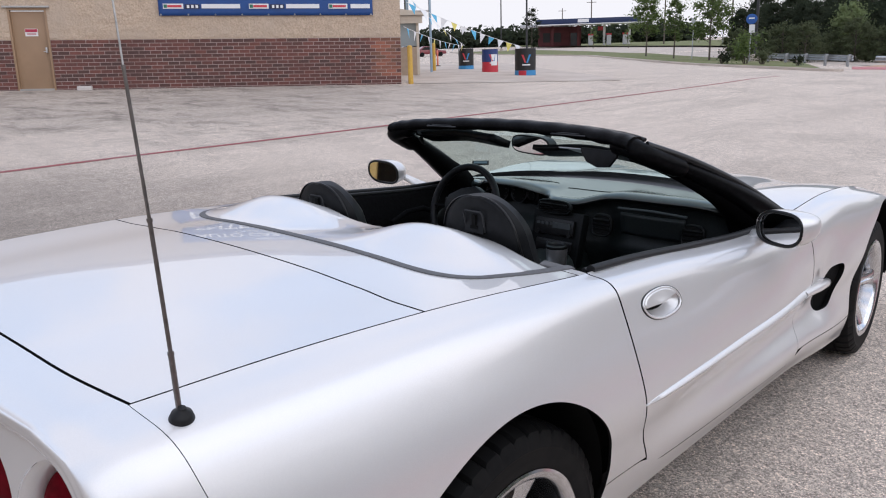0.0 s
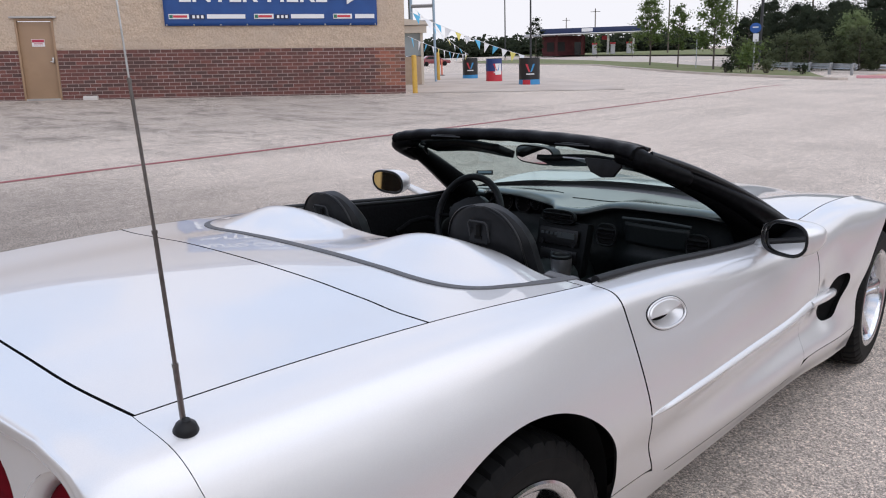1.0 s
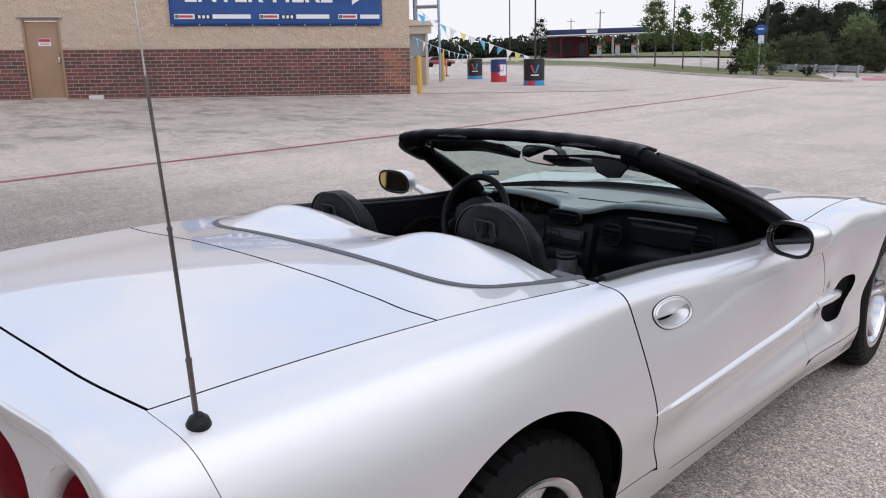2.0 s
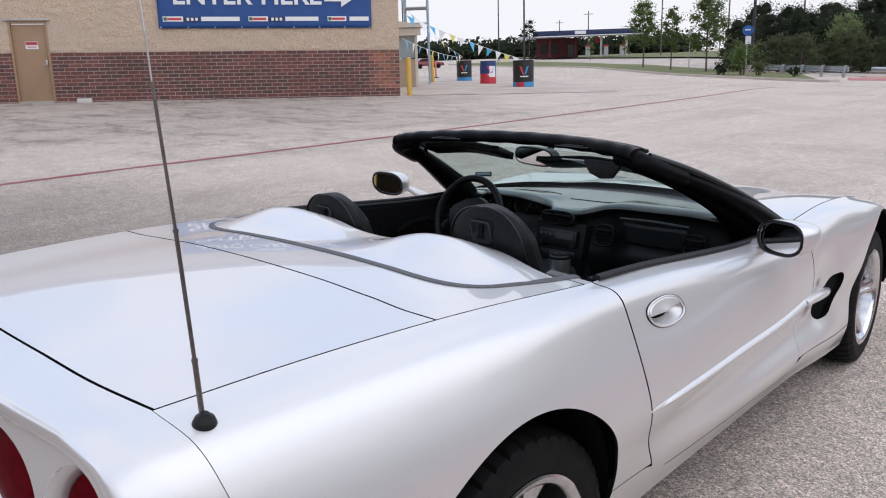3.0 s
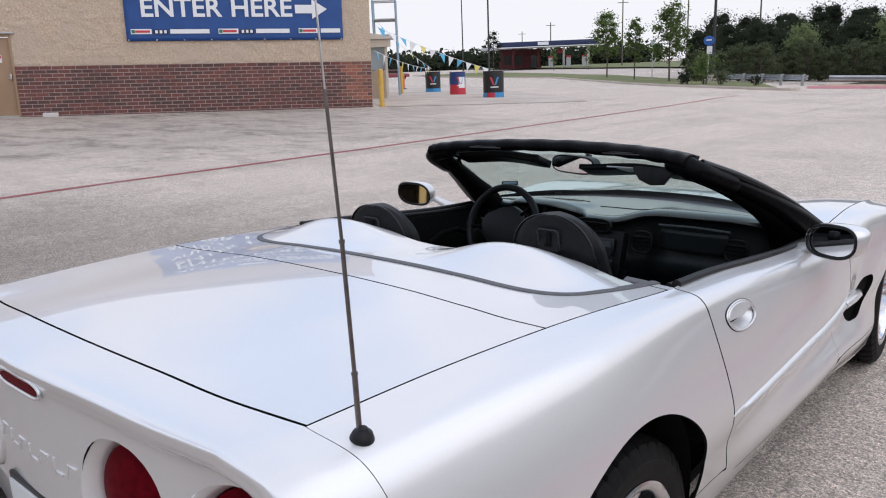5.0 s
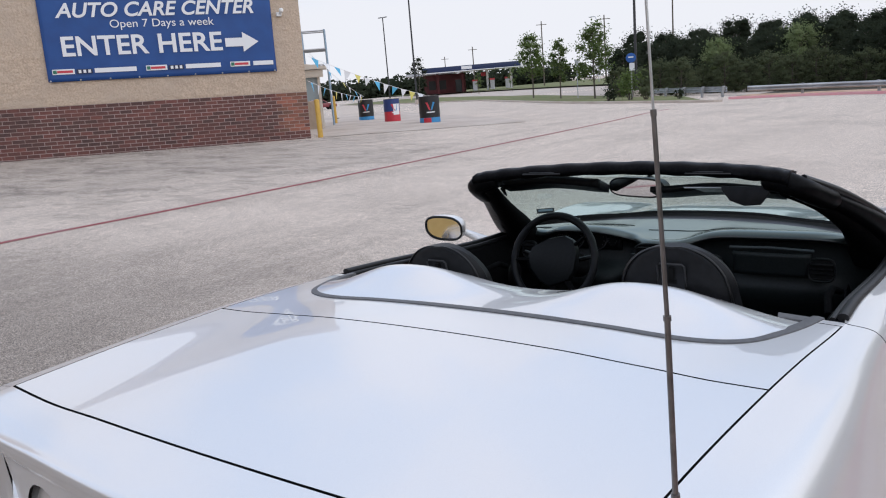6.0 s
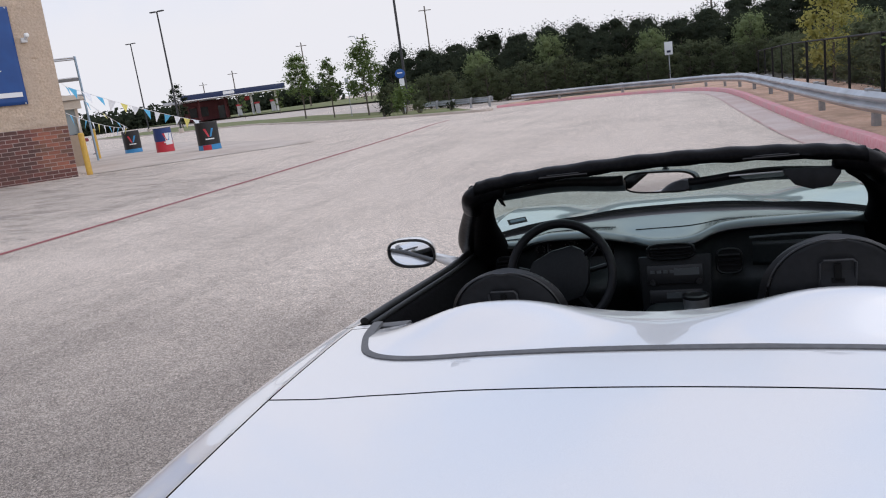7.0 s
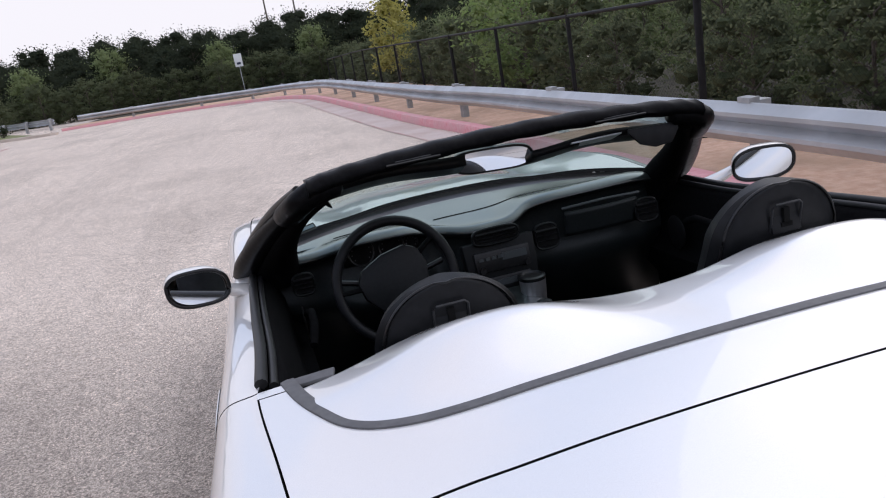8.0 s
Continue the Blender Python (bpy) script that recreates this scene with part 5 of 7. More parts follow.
def ribbon(name, pts, width, lift, mat, label, category, height=0.0, skirt=0.0, n=60, kind="structure"):
    """A band laid along a line on the ground, flat or with a raised section."""
    P = spline([(*afar(x, y), 0) for x, y in pts], n)
    v, f = [], []
    prof = [(-0.5, 0.0), (0.5, 0.0)] if not height else [(-0.5, -0.03), (-0.5, height * 0.8), (-0.42, height), (0.5, height), (0.5, -0.03)]
    m = len(prof)
    for i, p in enumerate(P):
        d = (P[min(i + 1, n)] - P[max(i - 1, 0)]).normalized()
        for a, h in prof:
            x, y = p.x + d.y * a * width, p.y - d.x * a * width
            v.append((x, y, ground_z(x, y) + lift + h))
    f = [(i * m + k, i * m + k + 1, i * m + m + k + 1, i * m + m + k) for i in range(n) for k in range(m - 1)]
    if height:
        f += [tuple(range(m)), tuple(n * m + k for k in range(m))[::-1]]
    b = bmesh.new()
    vs = [b.verts.new(p) for p in v]
    for q in f:
        b.faces.new([vs[k] for k in q])
    bmesh.ops.recalc_face_normals(b, faces=b.faces)
    if not height and sum(q.normal.z for q in b.faces) < 0:
        bmesh.ops.reverse_faces(b, faces=b.faces)
    return tagged(part(name, b, mat, smooth=30), label, category, kind=kind)


def apron(name, outline, lift, mat, label, category, step=2.0):
    """A patch of ground cover inside a convex or simple outline."""
    b = bmesh.new()
    outline = [afar(x, y) for x, y in outline]
    vs = [b.verts.new((x, y, 0)) for x, y in outline]
    b.faces.new(vs)
    xs = [p[0] for p in outline]
    ys = [p[1] for p in outline]
    for c in [min(xs) + step * k for k in range(1, int((max(xs) - min(xs)) / step) + 1)] + [-1.5, 1.2, 7.2]:
        bmesh.ops.bisect_plane(b, geom=b.verts[:] + b.edges[:] + b.faces[:], plane_co=(c, 0, 0), plane_no=(1, 0, 0))
    for c in [min(ys) + step * k for k in range(1, int((max(ys) - min(ys)) / step) + 1)] + [3, 53]:
        bmesh.ops.bisect_plane(b, geom=b.verts[:] + b.edges[:] + b.faces[:], plane_co=(0, c, 0), plane_no=(0, 1, 0))
    for w in b.verts:
        w.co.z = ground_z(w.co.x, w.co.y) + lift
    b.normal_update()
    if sum(q.normal.z for q in b.faces) < 0:
        bmesh.ops.reverse_faces(b, faces=b.faces)
    return tagged(part(name, b, mat, smooth=30), label, category, kind="structure")


ribbon("fire_lane_line", [(-8.35, -14), (-8.42, 1.4), (-8.55, 6.5), (-9.0, 14), (-9.6, 22), (-10.1, 28.5)], 0.13, 0.004, REDPAINT, "thin faded red fire lane line on asphalt", "road marking")
KERB = [(2.75, -16), (2.70, -6), (2.55, 2), (2.17, 9.6), (1.82, 13.1), (1.32, 20.1), (0.95, 25.7), (0.30, 30.8), (-0.7, 34.0), (-2.6, 36.2), (-6.0, 37.2), (-10.0, 36.0)]
ribbon("kerb", KERB, 0.17, 0.0, PINK, "sun-bleached red painted kerb along the edge", "kerb", height=0.14, n=120)
ribbon("gutter", [(x - 0.40 if y < 31 else x - 0.30, y if y < 31 else y - 0.35) for x, y in KERB], 0.50, 0.005, GUTTER, "pale concrete gutter in front of the kerb", "gutter", n=120)
ribbon("gutter_line", [(x - 0.68 if y < 31 else x - 0.45, y if y < 31 else y - 0.6) for x, y in KERB[2:]], 0.045, 0.009, WORNRED, "faded red line along the gutter", "road marking", n=120)
apron("dirt_verge", [(2.83, -16), (2.62, 2), (2.25, 9.6), (1.90, 13.1), (1.40, 20.1), (1.03, 25.7), (0.40, 30.9), (-0.6, 34.2), (-2.5, 36.4), (-6.0, 37.4), (-10, 36.3), (-10, 39.5), (-4, 41), (1.5, 40), (3.2, 34), (4.4, 20), (4.8, -16)], 0.10, DIRT, "bare tan dirt verge behind the kerb", "verge")
# far side of the lot: kerbed island with trees, verge and road
apron("grass_island", [(-10.7, 34.3), (-18.3, 37.3), (-25.5, 42.7), (-39.7, 53.8), (-60, 66), (-80, 82), (-74, 92), (-48, 70), (-30, 54), (-22, 47), (-14, 41)], 0.10, GRASS, "dry mown grass verge with young trees", "verge", step=6)
ribbon("kerb", [(-10.0, 34.6), (-10.5, 33.6), (-18.3, 36.8), (-25.5, 42.3), (-39.7, 53.4), (-60, 65.5), (-80, 81.5)], 0.20, 0.0, CONCRETE, "worn concrete kerb of the grass island", "kerb", height=0.13, n=60)
apron("road", [(-10, 40.2), (-22, 47.5), (-30, 54.5), (-48, 70.5), (-74, 92.5), (-110, 118), (-100, 128), (-45, 88), (-25, 66), (-10, 52)], 0.02, CONCRETE, "pale concrete road beyond the car park", "road", step=8)
apron("grass_bank", [(-25, 66.5), (-45, 88.5), (-100, 128.5), (-160, 180), (-120, 230), (-40, 140), (-18, 80)], 0.25, GRASS, "grass bank rising to the filling station", "verge", step=12)
apron("service_apron", [(-17.3, 16.3), (-13.0, 22.3), (-16.8, 25.5), (-27, 32.5), (-33, 26)], 0.012, CONCRETE, "pale concrete apron beside the workshop", "pavement")

# ---- guard rails ----
GALV = material("galvanised_steel", (0.44, 0.46, 0.48), (0.53, 0.55, 0.57), 6, rough=0.48, metal=0.7, big=(0.36, 0.37, 0.38), big_scale=1.5, rough_var=0.1, bump_scale=20)
WOODPOST = material("grey_steel_post", (0.30, 0.31, 0.32), (0.38, 0.38, 0.38), 10, rough=0.6, metal=0.5)


def guard_rail(pts, post_at, label, n=100, top=0.64):
    P = spline([(*afar(x, y), 0) for x, y in pts], n)
    base = thing("guard_rail", label, "guard rail", (P[n // 2].x, P[n // 2].y, ground_z(P[n // 2].x, P[n // 2].y)))
    o = Vector(base.matrix_basis.translation)
    prof = [(0.0, 0.0), (0.012, -0.012), (0.050, -0.045), (0.083, -0.070), (0.083, -0.098), (0.030, -0.135), (0.006, -0.156), (0.030, -0.177), (0.083, -0.214), (0.083, -0.242), (0.050, -0.267), (0.012, -0.300), (0.0, -0.312)]
    v, f, m = [], [], len(prof)
    for i, p in enumerate(P):
        d = (P[min(i + 1, n)] - P[max(i - 1, 0)]).normalized()
        for a, h in prof:
            x, y = p.x - d.y * (a - 0.083), p.y + d.x * (a - 0.083)
            v.append(Vector((x, y, ground_z(x, y) + top + h)) - o)
    f = [(i * m + k, i * m + k + 1, i * m + m + k + 1, i * m + m + k) for i in range(n) for k in range(m - 1)]
    part("beam", Geo().add(v, f), GALV, base, "galvanised corrugated beam", smooth=30, solid=0.004)
    run = 0.0
    nxt = post_at[0]
    for i in range(n):
        a, b = P[i], P[i + 1]
        L = (b - a).length
        while run <= nxt < run + L:
            p = a.lerp(b, (nxt - run) / L)
            d = (b - a).normalized()
            rot = Euler((0, 0, math.atan2(d.y, d.x))).to_matrix()
            q = p + Vector((d.y, -d.x, 0)) * 0.21
            z = ground_z(q.x, q.y)
            part("post", Geo().box(Vector((q.x, q.y, z + 0.29)) - o, (0.15, 0.10, 0.72), rot), WOODPOST, base, "grey steel post", bevel=0.004)
            q = p + Vector((d.y, -d.x, 0)) * 0.115
            part("spacer_block", Geo().box(Vector((q.x, q.y, z + 0.53)) - o, (0.15, 0.09, 0.30), rot), WOODPOST, base, bevel=0.004)
            nxt += post_at[1]
        run += L
    return base


guard_rail([(3.00, -16), (2.92, -6), (2.80, 2), (2.47, 9.6), (2.12, 13.1), (1.68, 20.1), (1.35, 25.7), (0.75, 30.8), (-0.2, 34.4), (-2.2, 37.0), (-5.5, 38.3), (-9.6, 37.7)], (1.15, 3.81), "galvanised corrugated guard rail on posts behind the kerb", n=160)
guard_rail([(-16.0, 41.3), (-13.5, 40.1), (-10.9, 38.9)], (0.3, 1.905), "short galvanised guard rail by the exit", n=12)

# ---- chain-link fence behind the rail ----
BLACKSTEEL = material("black_coated_steel", (0.008, 0.008, 0.009), (0.013, 0.013, 0.013), 20, rough=0.6, spec=0.2)
fence = thing("chain_link_fence", "black chain-link fence with steel posts on the verge", "fence", (3.3, 12, ground_z(3.3, 12)))
fo = Vector(fence.matrix_basis.translation)
FP = [Vector((3.47 - 0.036 * (y - 5.9), y, 0)) for y in [5.9 + 3.05 * k for k in range(-7, 12)]]
for i, p in enumerate(FP):
    z = ground_z(p.x, p.y)
    r = 0.038 if i % 3 == 1 else 0.029
    part("post", Geo().tube([Vector((p.x, p.y, z)) - fo, Vector((p.x, p.y, z + 1.50)) - fo], r, 10), BLACKSTEEL, fence, "black fence post", smooth=60)
part("top_rail", Geo().tube([Vector((p.x, p.y, ground_z(p.x, p.y) + 1.48)) - fo for p in FP], 0.022, 8), BLACKSTEEL, fence, smooth=60)
wire = Geo()
y0, y1 = FP[0].y, FP[-1].y
pitch = 0.055
z_at = lambda x, y: ground_z(x, y) + 0.05


def flat_wire(a, b, r=0.0009):
    d = (b - a).normalized()
    s = d.cross(Vector((1, 0, 0))).normalized() * r
    wire.add([a - s, a + s, b + s, b - s], [(0, 1, 2, 3)])


k = 0
while y0 + k * pitch < y1:
    ya = y0 + k * pitch
    for sg in (1, -1):
        yb = ya + sg * 1.43
        if y0 < yb < y1:
            xa, xb = 3.47 - 0.036 * (ya - 5.9), 3.47 - 0.036 * (yb - 5.9)
            flat_wire(Vector((xa, ya, z_at(xa, ya))) - fo, Vector((xb, yb, z_at(xb, yb) + 1.43)) - fo)
    k += 1
tagged(part("chain_mesh", wire, BLACKSTEEL, fence, "black diamond wire mesh", smooth=0), kind="stuff")

# ---- trees ----
LEAF_OAK = material("dark_oak_leaves", (0.027, 0.036, 0.024), (0.037, 0.048, 0.031), 1.2, rough=0.9, per=0.2, big=(0.042, 0.049, 0.033), big_scale=0.25, spec=0.08)
LEAF_MID = material("mid_green_leaves", (0.13, 0.165, 0.075), (0.18, 0.215, 0.105), 1.2, rough=0.85, per=0.3, big=(0.15, 0.165, 0.085), big_scale=0.25, spec=0.08)
LEAF_YOUNG = material("green_leaves", (0.070, 0.108, 0.030), (0.125, 0.168, 0.052), 3, rough=0.6, per=0.15)
LEAF_YELLOW = material("yellow_green_leaves", (0.30, 0.28, 0.075), (0.38, 0.36, 0.12), 3, rough=0.7)
LEAF_BRIGHT = material("bright_green_leaves", (0.13, 0.20, 0.075), (0.20, 0.27, 0.11), 2, rough=0.75, big=(0.22, 0.24, 0.10), big_scale=0.6)
LEAF_BRUSH = material("olive_brush_leaves", (0.065, 0.082, 0.045), (0.095, 0.11, 0.062), 2, rough=0.85, per=0.3, spec=0.08)
for lm, tone in ((LEAF_OAK, (0.055, 0.066, 0.038)), (LEAF_MID, (0.32, 0.39, 0.18)), (LEAF_YOUNG, (0.15, 0.21, 0.06)), (LEAF_YELLOW, (0.40, 0.38, 0.10)), (LEAF_BRIGHT, (0.26, 0.36, 0.12)), (LEAF_BRUSH, (0.20, 0.22, 0.12))):
    ln, ll = lm.node_tree.nodes, lm.node_tree.links
    through_leaf = ln.new("ShaderNodeBsdfTranslucent")
    through_leaf.inputs["Color"].default_value = (*tone, 1)
    both = ln.new("ShaderNodeMixShader")
    both.inputs[0].default_value = 0.45
    ll.new(ln["Principled BSDF"].outputs["BSDF"], both.inputs[1])
    ll.new(through_leaf.outputs["BSDF"], both.inputs[2])
    ll.new(both.outputs["Shader"], ln["Material Output"].inputs["Surface"])
BARK = material("grey_brown_bark", (0.09, 0.07, 0.055), (0.15, 0.125, 0.105), 20, rough=0.95, bump=0.01, bump_scale=35)
rng = random.Random(11)


def leaf_cloud(centres, count, size, rnd, heart=0.0):
    """Small folded leaves scattered through a set of soft clumps, with a dense uneven heart to each."""
    v, f = [], []
    for c, r in centres if heart else ():
        n = len(v)
        for i in range(6):
            for j in range(9):
                a, b = math.pi * i / 5, 2 * math.pi * j / 9
                q = heart * rnd.uniform(0.75, 1.2)
                v.append(Vector(c) + Vector((r[0] * q * math.sin(a) * math.cos(b), r[1] * q * math.sin(a) * math.sin(b), r[2] * q * math.cos(a))))
        f += [(n + i * 9 + j, n + i * 9 + (j + 1) % 9, n + i * 9 + 9 + (j + 1) % 9, n + i * 9 + 9 + j) for i in range(5) for j in range(9)]
    for _ in range(count):
        c, r = rnd.choice(centres)
        d = Vector((rnd.gauss(0, 1), rnd.gauss(0, 1), rnd.gauss(0, 1))).normalized()
        p = Vector(c) + Vector((d.x * r[0], d.y * r[1], d.z * r[2])) * min(1.35, abs(rnd.gauss(0, 0.66)))
        a = Vector((rnd.gauss(0, 1), rnd.gauss(0, 1), rnd.gauss(0, 0.7))).normalized()
        b = a.cross(Vector((rnd.gauss(0, 1), rnd.gauss(0, 1), rnd.gauss(0, 1)))).normalized()
        s = size * rnd.uniform(0.6, 1.3)
        n = len(v)
        v += [p - a * s, p + b * s * 0.55, p + a * s, p - b * s * 0.55]
        f.append((n, n + 1, n + 2, n + 3))
    return Geo().add(v, f)


def tree(name, label, height, crown_r, trunk_r, bare, leaves, size, mat, seed, clumps=14, group="", lean=0.0, heart=0.0):
    r = random.Random(seed)
    t = thing(name, label, "tree", group=group)
    tr = Geo()
    tip = Vector((lean * height, 0, height * 0.93))
    trunk = [Vector((0, 0, -0.1)), Vector((0.02, 0.01, height * 0.3)), Vector((lean * height * 0.6 + r.uniform(-0.06, 0.06), r.uniform(-0.06, 0.06), height * 0.62)), tip]
    tr.tube(trunk, [trunk_r, trunk_r * 0.8, trunk_r * 0.5, trunk_r * 0.12], 8)
    cents = []
    for k in range(clumps):
        h = bare + (height - bare) * (k + 0.5) / clumps
        wide = crown_r * (0.35 + 0.65 * math.sin(math.pi * min(1, 0.18 + 0.82 * (h - bare) / (height - bare)))) 
        a = k * 2.4 + r.uniform(-0.5, 0.5)
        d = wide * r.uniform(0.35, 0.85)
        c = Vector((lean * h + d * math.cos(a), d * math.sin(a), h + r.uniform(-0.05, 0.05) * height))
        q = crown_r * r.uniform(0.30, 0.50)
        cents.append((c, (q, q, q * 0.72)))
        s = Vector((lean * h * 0.8, 0, max(bare * 0.7, h - d * 0.8)))
        tr.tube([s, s.lerp(c, 0.55) + Vector((0, 0, -0.06 * height * 0.2)), c], [trunk_r * 0.32, trunk_r * 0.2, trunk_r * 0.06], 5)
    part("trunk", tr, BARK, t, "grey-brown trunk and limbs", smooth=60)
    tagged(part("crown", leaf_cloud(cents, leaves, size, r, heart), mat, t, smooth=0), kind="stuff")
    return t


def stand(t, x, y, turn=0, s=1.0, sink=0.0):
    k = spread(x, y)
    x, y = afar(x, y)
    t.matrix_basis = pose(x, y, ground_z(x, y) + sink, 0, 0, turn) @ Matrix.Scale(s * k, 4)


stand(tree("young_tree", "young shade tree with a loose green crown on the island", 4.35, 1.15, 0.060, 1.55, 5200, 0.075, LEAF_YOUNG, 3, 34, "young trees on the island"), -27.4, 47.8, 20, sink=0.1)
stand(tree("young_tree", "slender young tree with a thin green crown on the grass island", 3.75, 0.80, 0.050, 1.35, 3000, 0.07, LEAF_YOUNG, 4, 28, "young trees on the island"), -23.2, 44.1, 70, sink=0.1)
stand(tree("young_tree", "young tree with a broad low green crown on the grass island", 4.15, 1.20, 0.060, 1.35, 5600, 0.075, LEAF_YOUNG, 5, 34, "young trees on the island"), -19.6, 41.7, 150, sink=0.1)
stand(tree("dark_tree", "narrow dark green tree behind the drums", 5.2, 1.3, 0.08, 0.9, 2400, 0.11, LEAF_OAK, 6, 14), -60.9, 76.8, 20)
stand(tree("young_tree", "small sapling on the far verge", 2.9, 0.7, 0.04, 1.0, 600, 0.09, LEAF_YOUNG, 7, 9), -62.0, 92.0, 0)
stand(tree("young_tree", "small sapling on the far verge", 2.9, 0.7, 0.04, 1.0, 600, 0.09, LEAF_YOUNG, 8, 9), -55.0, 90.0, 60)


def bush(name, label, r, h, leaves, size, mat, seed):
    q = random.Random(seed)
    t = thing(name, label, "bush")
    cents = [(Vector((q.uniform(-0.6, 0.6) * r, q.uniform(-0.6, 0.6) * r, h * q.uniform(0.25, 0.75))), (r * 0.5, r * 0.5, h * 0.28)) for _ in range(9)]
    st = Geo()
    for c, _ in cents:
        st.tube([(c.x * 0.15, c.y * 0.15, -0.05), tuple(Vector(c) * 0.6), tuple(c)], [0.025, 0.016, 0.006], 5)
    part("stems", st, BARK, t, smooth=60)
    tagged(part("crown", leaf_cloud(cents, leaves, size, q), mat, t, smooth=0), kind="stuff")
    return t


stand(bush("bush", "tall loose green shrub on the kerbed island", 0.75, 1.75, 900, 0.075, LEAF_YOUNG, 21), -15.6, 37.6, 0, sink=0.1)
stand(bush("bush", "low dark shrub on the kerbed island", 0.45, 0.7, 400, 0.06, LEAF_OAK, 22), -16.6, 37.0, 0, sink=0.1)
stand(bush("bush", "low grey-green shrub on the kerbed island", 0.60, 0.8, 500, 0.06, LEAF_BRUSH, 23), -14.6, 37.3, 40, sink=0.1)
stand(bush("bush", "small round shrub by the exit", 0.35, 0.5, 300, 0.05, LEAF_OAK, 24), -12.6, 36.6, 0, sink=0.1)

# woods: five kinds of oak and cedar, copied along the slope
kinds = [tree("oak_tree", "dark evergreen oak in the dense wood", 5.0, 2.3, 0.13, 0.5, 9000, 0.085, LEAF_OAK, 31 + k, 34, "trees of the wood", lean=0.02 * (k - 2), heart=0.40) for k in range(4)]
kinds.append(tree("brush_tree", "olive brush tree at the wood's edge", 3.4, 1.7, 0.08, 0.3, 4600, 0.075, LEAF_BRUSH, 41, 24, "brush along the wood", heart=0.4))
kinds += [tree("oak_tree", "mid-green leafy tree behind the fence", 5.0, 2.3, 0.12, 0.4, 9000, 0.08, LEAF_MID, 45 + k, 34, "trees behind the fence", heart=0.36) for k in range(2)]
used = [0] * 7


def wood(k, x, y, s, turn):
    s *= spread(x, y)
    x, y = afar(x, y)
    m = pose(x, y, ground_z(x, y) - 0.1, 0, 0, turn) @ Matrix.Scale(s, 4)
    if used[k] == 0:
        kinds[k].matrix_basis = m
    else:
        c = copy_thing(kinds[k], m)
        c.matrix_basis = m
    used[k] += 1


for row_, (rr_, hh) in enumerate(((52, 0.62), (57, 0.735), (63, 0.85), (71, 0.96))):
    a = -16.0
    while a < 23.0:
        R = rr_ + rng.uniform(-2, 2)
        th = radians(a)
        wood(rng.randrange(4), -R * math.sin(th) * 1.0 - 0.5, R * math.cos(th) - 1.2, 1.05 * hh * rng.uniform(0.86, 1.12) * (1.0 if a < 14 else 1 - 0.02 * (a - 14)), rng.uniform(0, 360))
        a += 1.9 if row_ < 2 else 2.2
for i in range(26):
    a = radians(-14 + i * 1.45)
    R = 48 + rng.uniform(-1.5, 1.5)
    wood(4, -R * math.sin(a) - 0.5, R * math.cos(a) - 1.2, rng.uniform(0.5, 0.7), rng.uniform(0, 360))
for a_, s_ in ((15.5, 0.60), (10.2, 0.70), (3.0, 0.62), (-3.5, 0.65)):
    wood(5, -49.5 * math.sin(radians(a_)) - 0.5, 49.5 * math.cos(radians(a_)) - 1.2, s_, 30 * a_)
# along the fence, close by
y = -14.0
while y < 46:
    for xo, sc in ((8.0, 0.50), (11.5, 0.62), (16, 0.76)):
        wood(rng.choice((5, 6, 5, 6, 5, 0)), xo + rng.uniform(-1, 1) - 0.03 * y, y + rng.uniform(-1.2, 1.2), sc * rng.uniform(0.8, 1.1), rng.uniform(0, 360))
    y += 3.3
for i in range(36):
    wood(4, 5.9 - 0.035 * i * 1.6 + rng.uniform(-0.5, 0.5), -12 + i * 1.6, rng.uniform(0.38, 0.66), rng.uniform(0, 360))
stand(tree("yellow_tree", "yellow-green leafed tree showing above the fence", 4.6, 1.6, 0.07, 0.8, 3200, 0.11, LEAF_YELLOW, 51, 26), 3.9, 27.0, 0, 0.66)
stand(tree("bright_tree", "bright green leafy tree behind the fence", 4.4, 1.9, 0.08, 0.6, 6500, 0.085, LEAF_BRIGHT, 52, 34), 4.45, 14.2, 0, 0.62)
wood_floor = apron("wood_floor", [(4.8, -16), (4.4, 20), (3.2, 34), (1.5, 40), (-4, 41), (-10, 40), (-10, 52), (-25, 66), (-40, 84), (-20, 120), (40, 110), (60, 20), (50, -30), (4.8, -30)], 0.03, material("leaf_litter", (0.035, 0.032, 0.02), (0.06, 0.052, 0.034), 4, rough=1.0, bump=0.02, bump_scale=10), "brown leaf litter under the trees", "ground", step=10)
# woods that close the view behind and beside the car park
far = Geo()
fv = random.Random(77)
for i in range(150):
    a = radians(100 + i * 1.35)
    R = 190 + fv.uniform(-15, 15)
    c = Vector((-R * math.sin(a), R * math.cos(a), 0))
    q = leaf_cloud([(c + Vector((0, 0, 4.0)), (5.5, 5.5, 3.4))], 480, 0.42, fv)
    far.add(q.v, q.f)
for i in range(125):
    a = radians(28 + i * 0.6)
    R = 260 + fv.uniform(-10, 20)
    c = Vector((-R * math.sin(a), R * math.cos(a), 0))
    q = leaf_cloud([(c + Vector((0, 0, 2.6)), (8.0, 8.0, 3.4))], 620, 0.95, fv)
    far.add(q.v, q.f)
tagged(part("far_woods", far, LEAF_OAK, smooth=0), "far low dark woods round the site", "woods", kind="stuff")

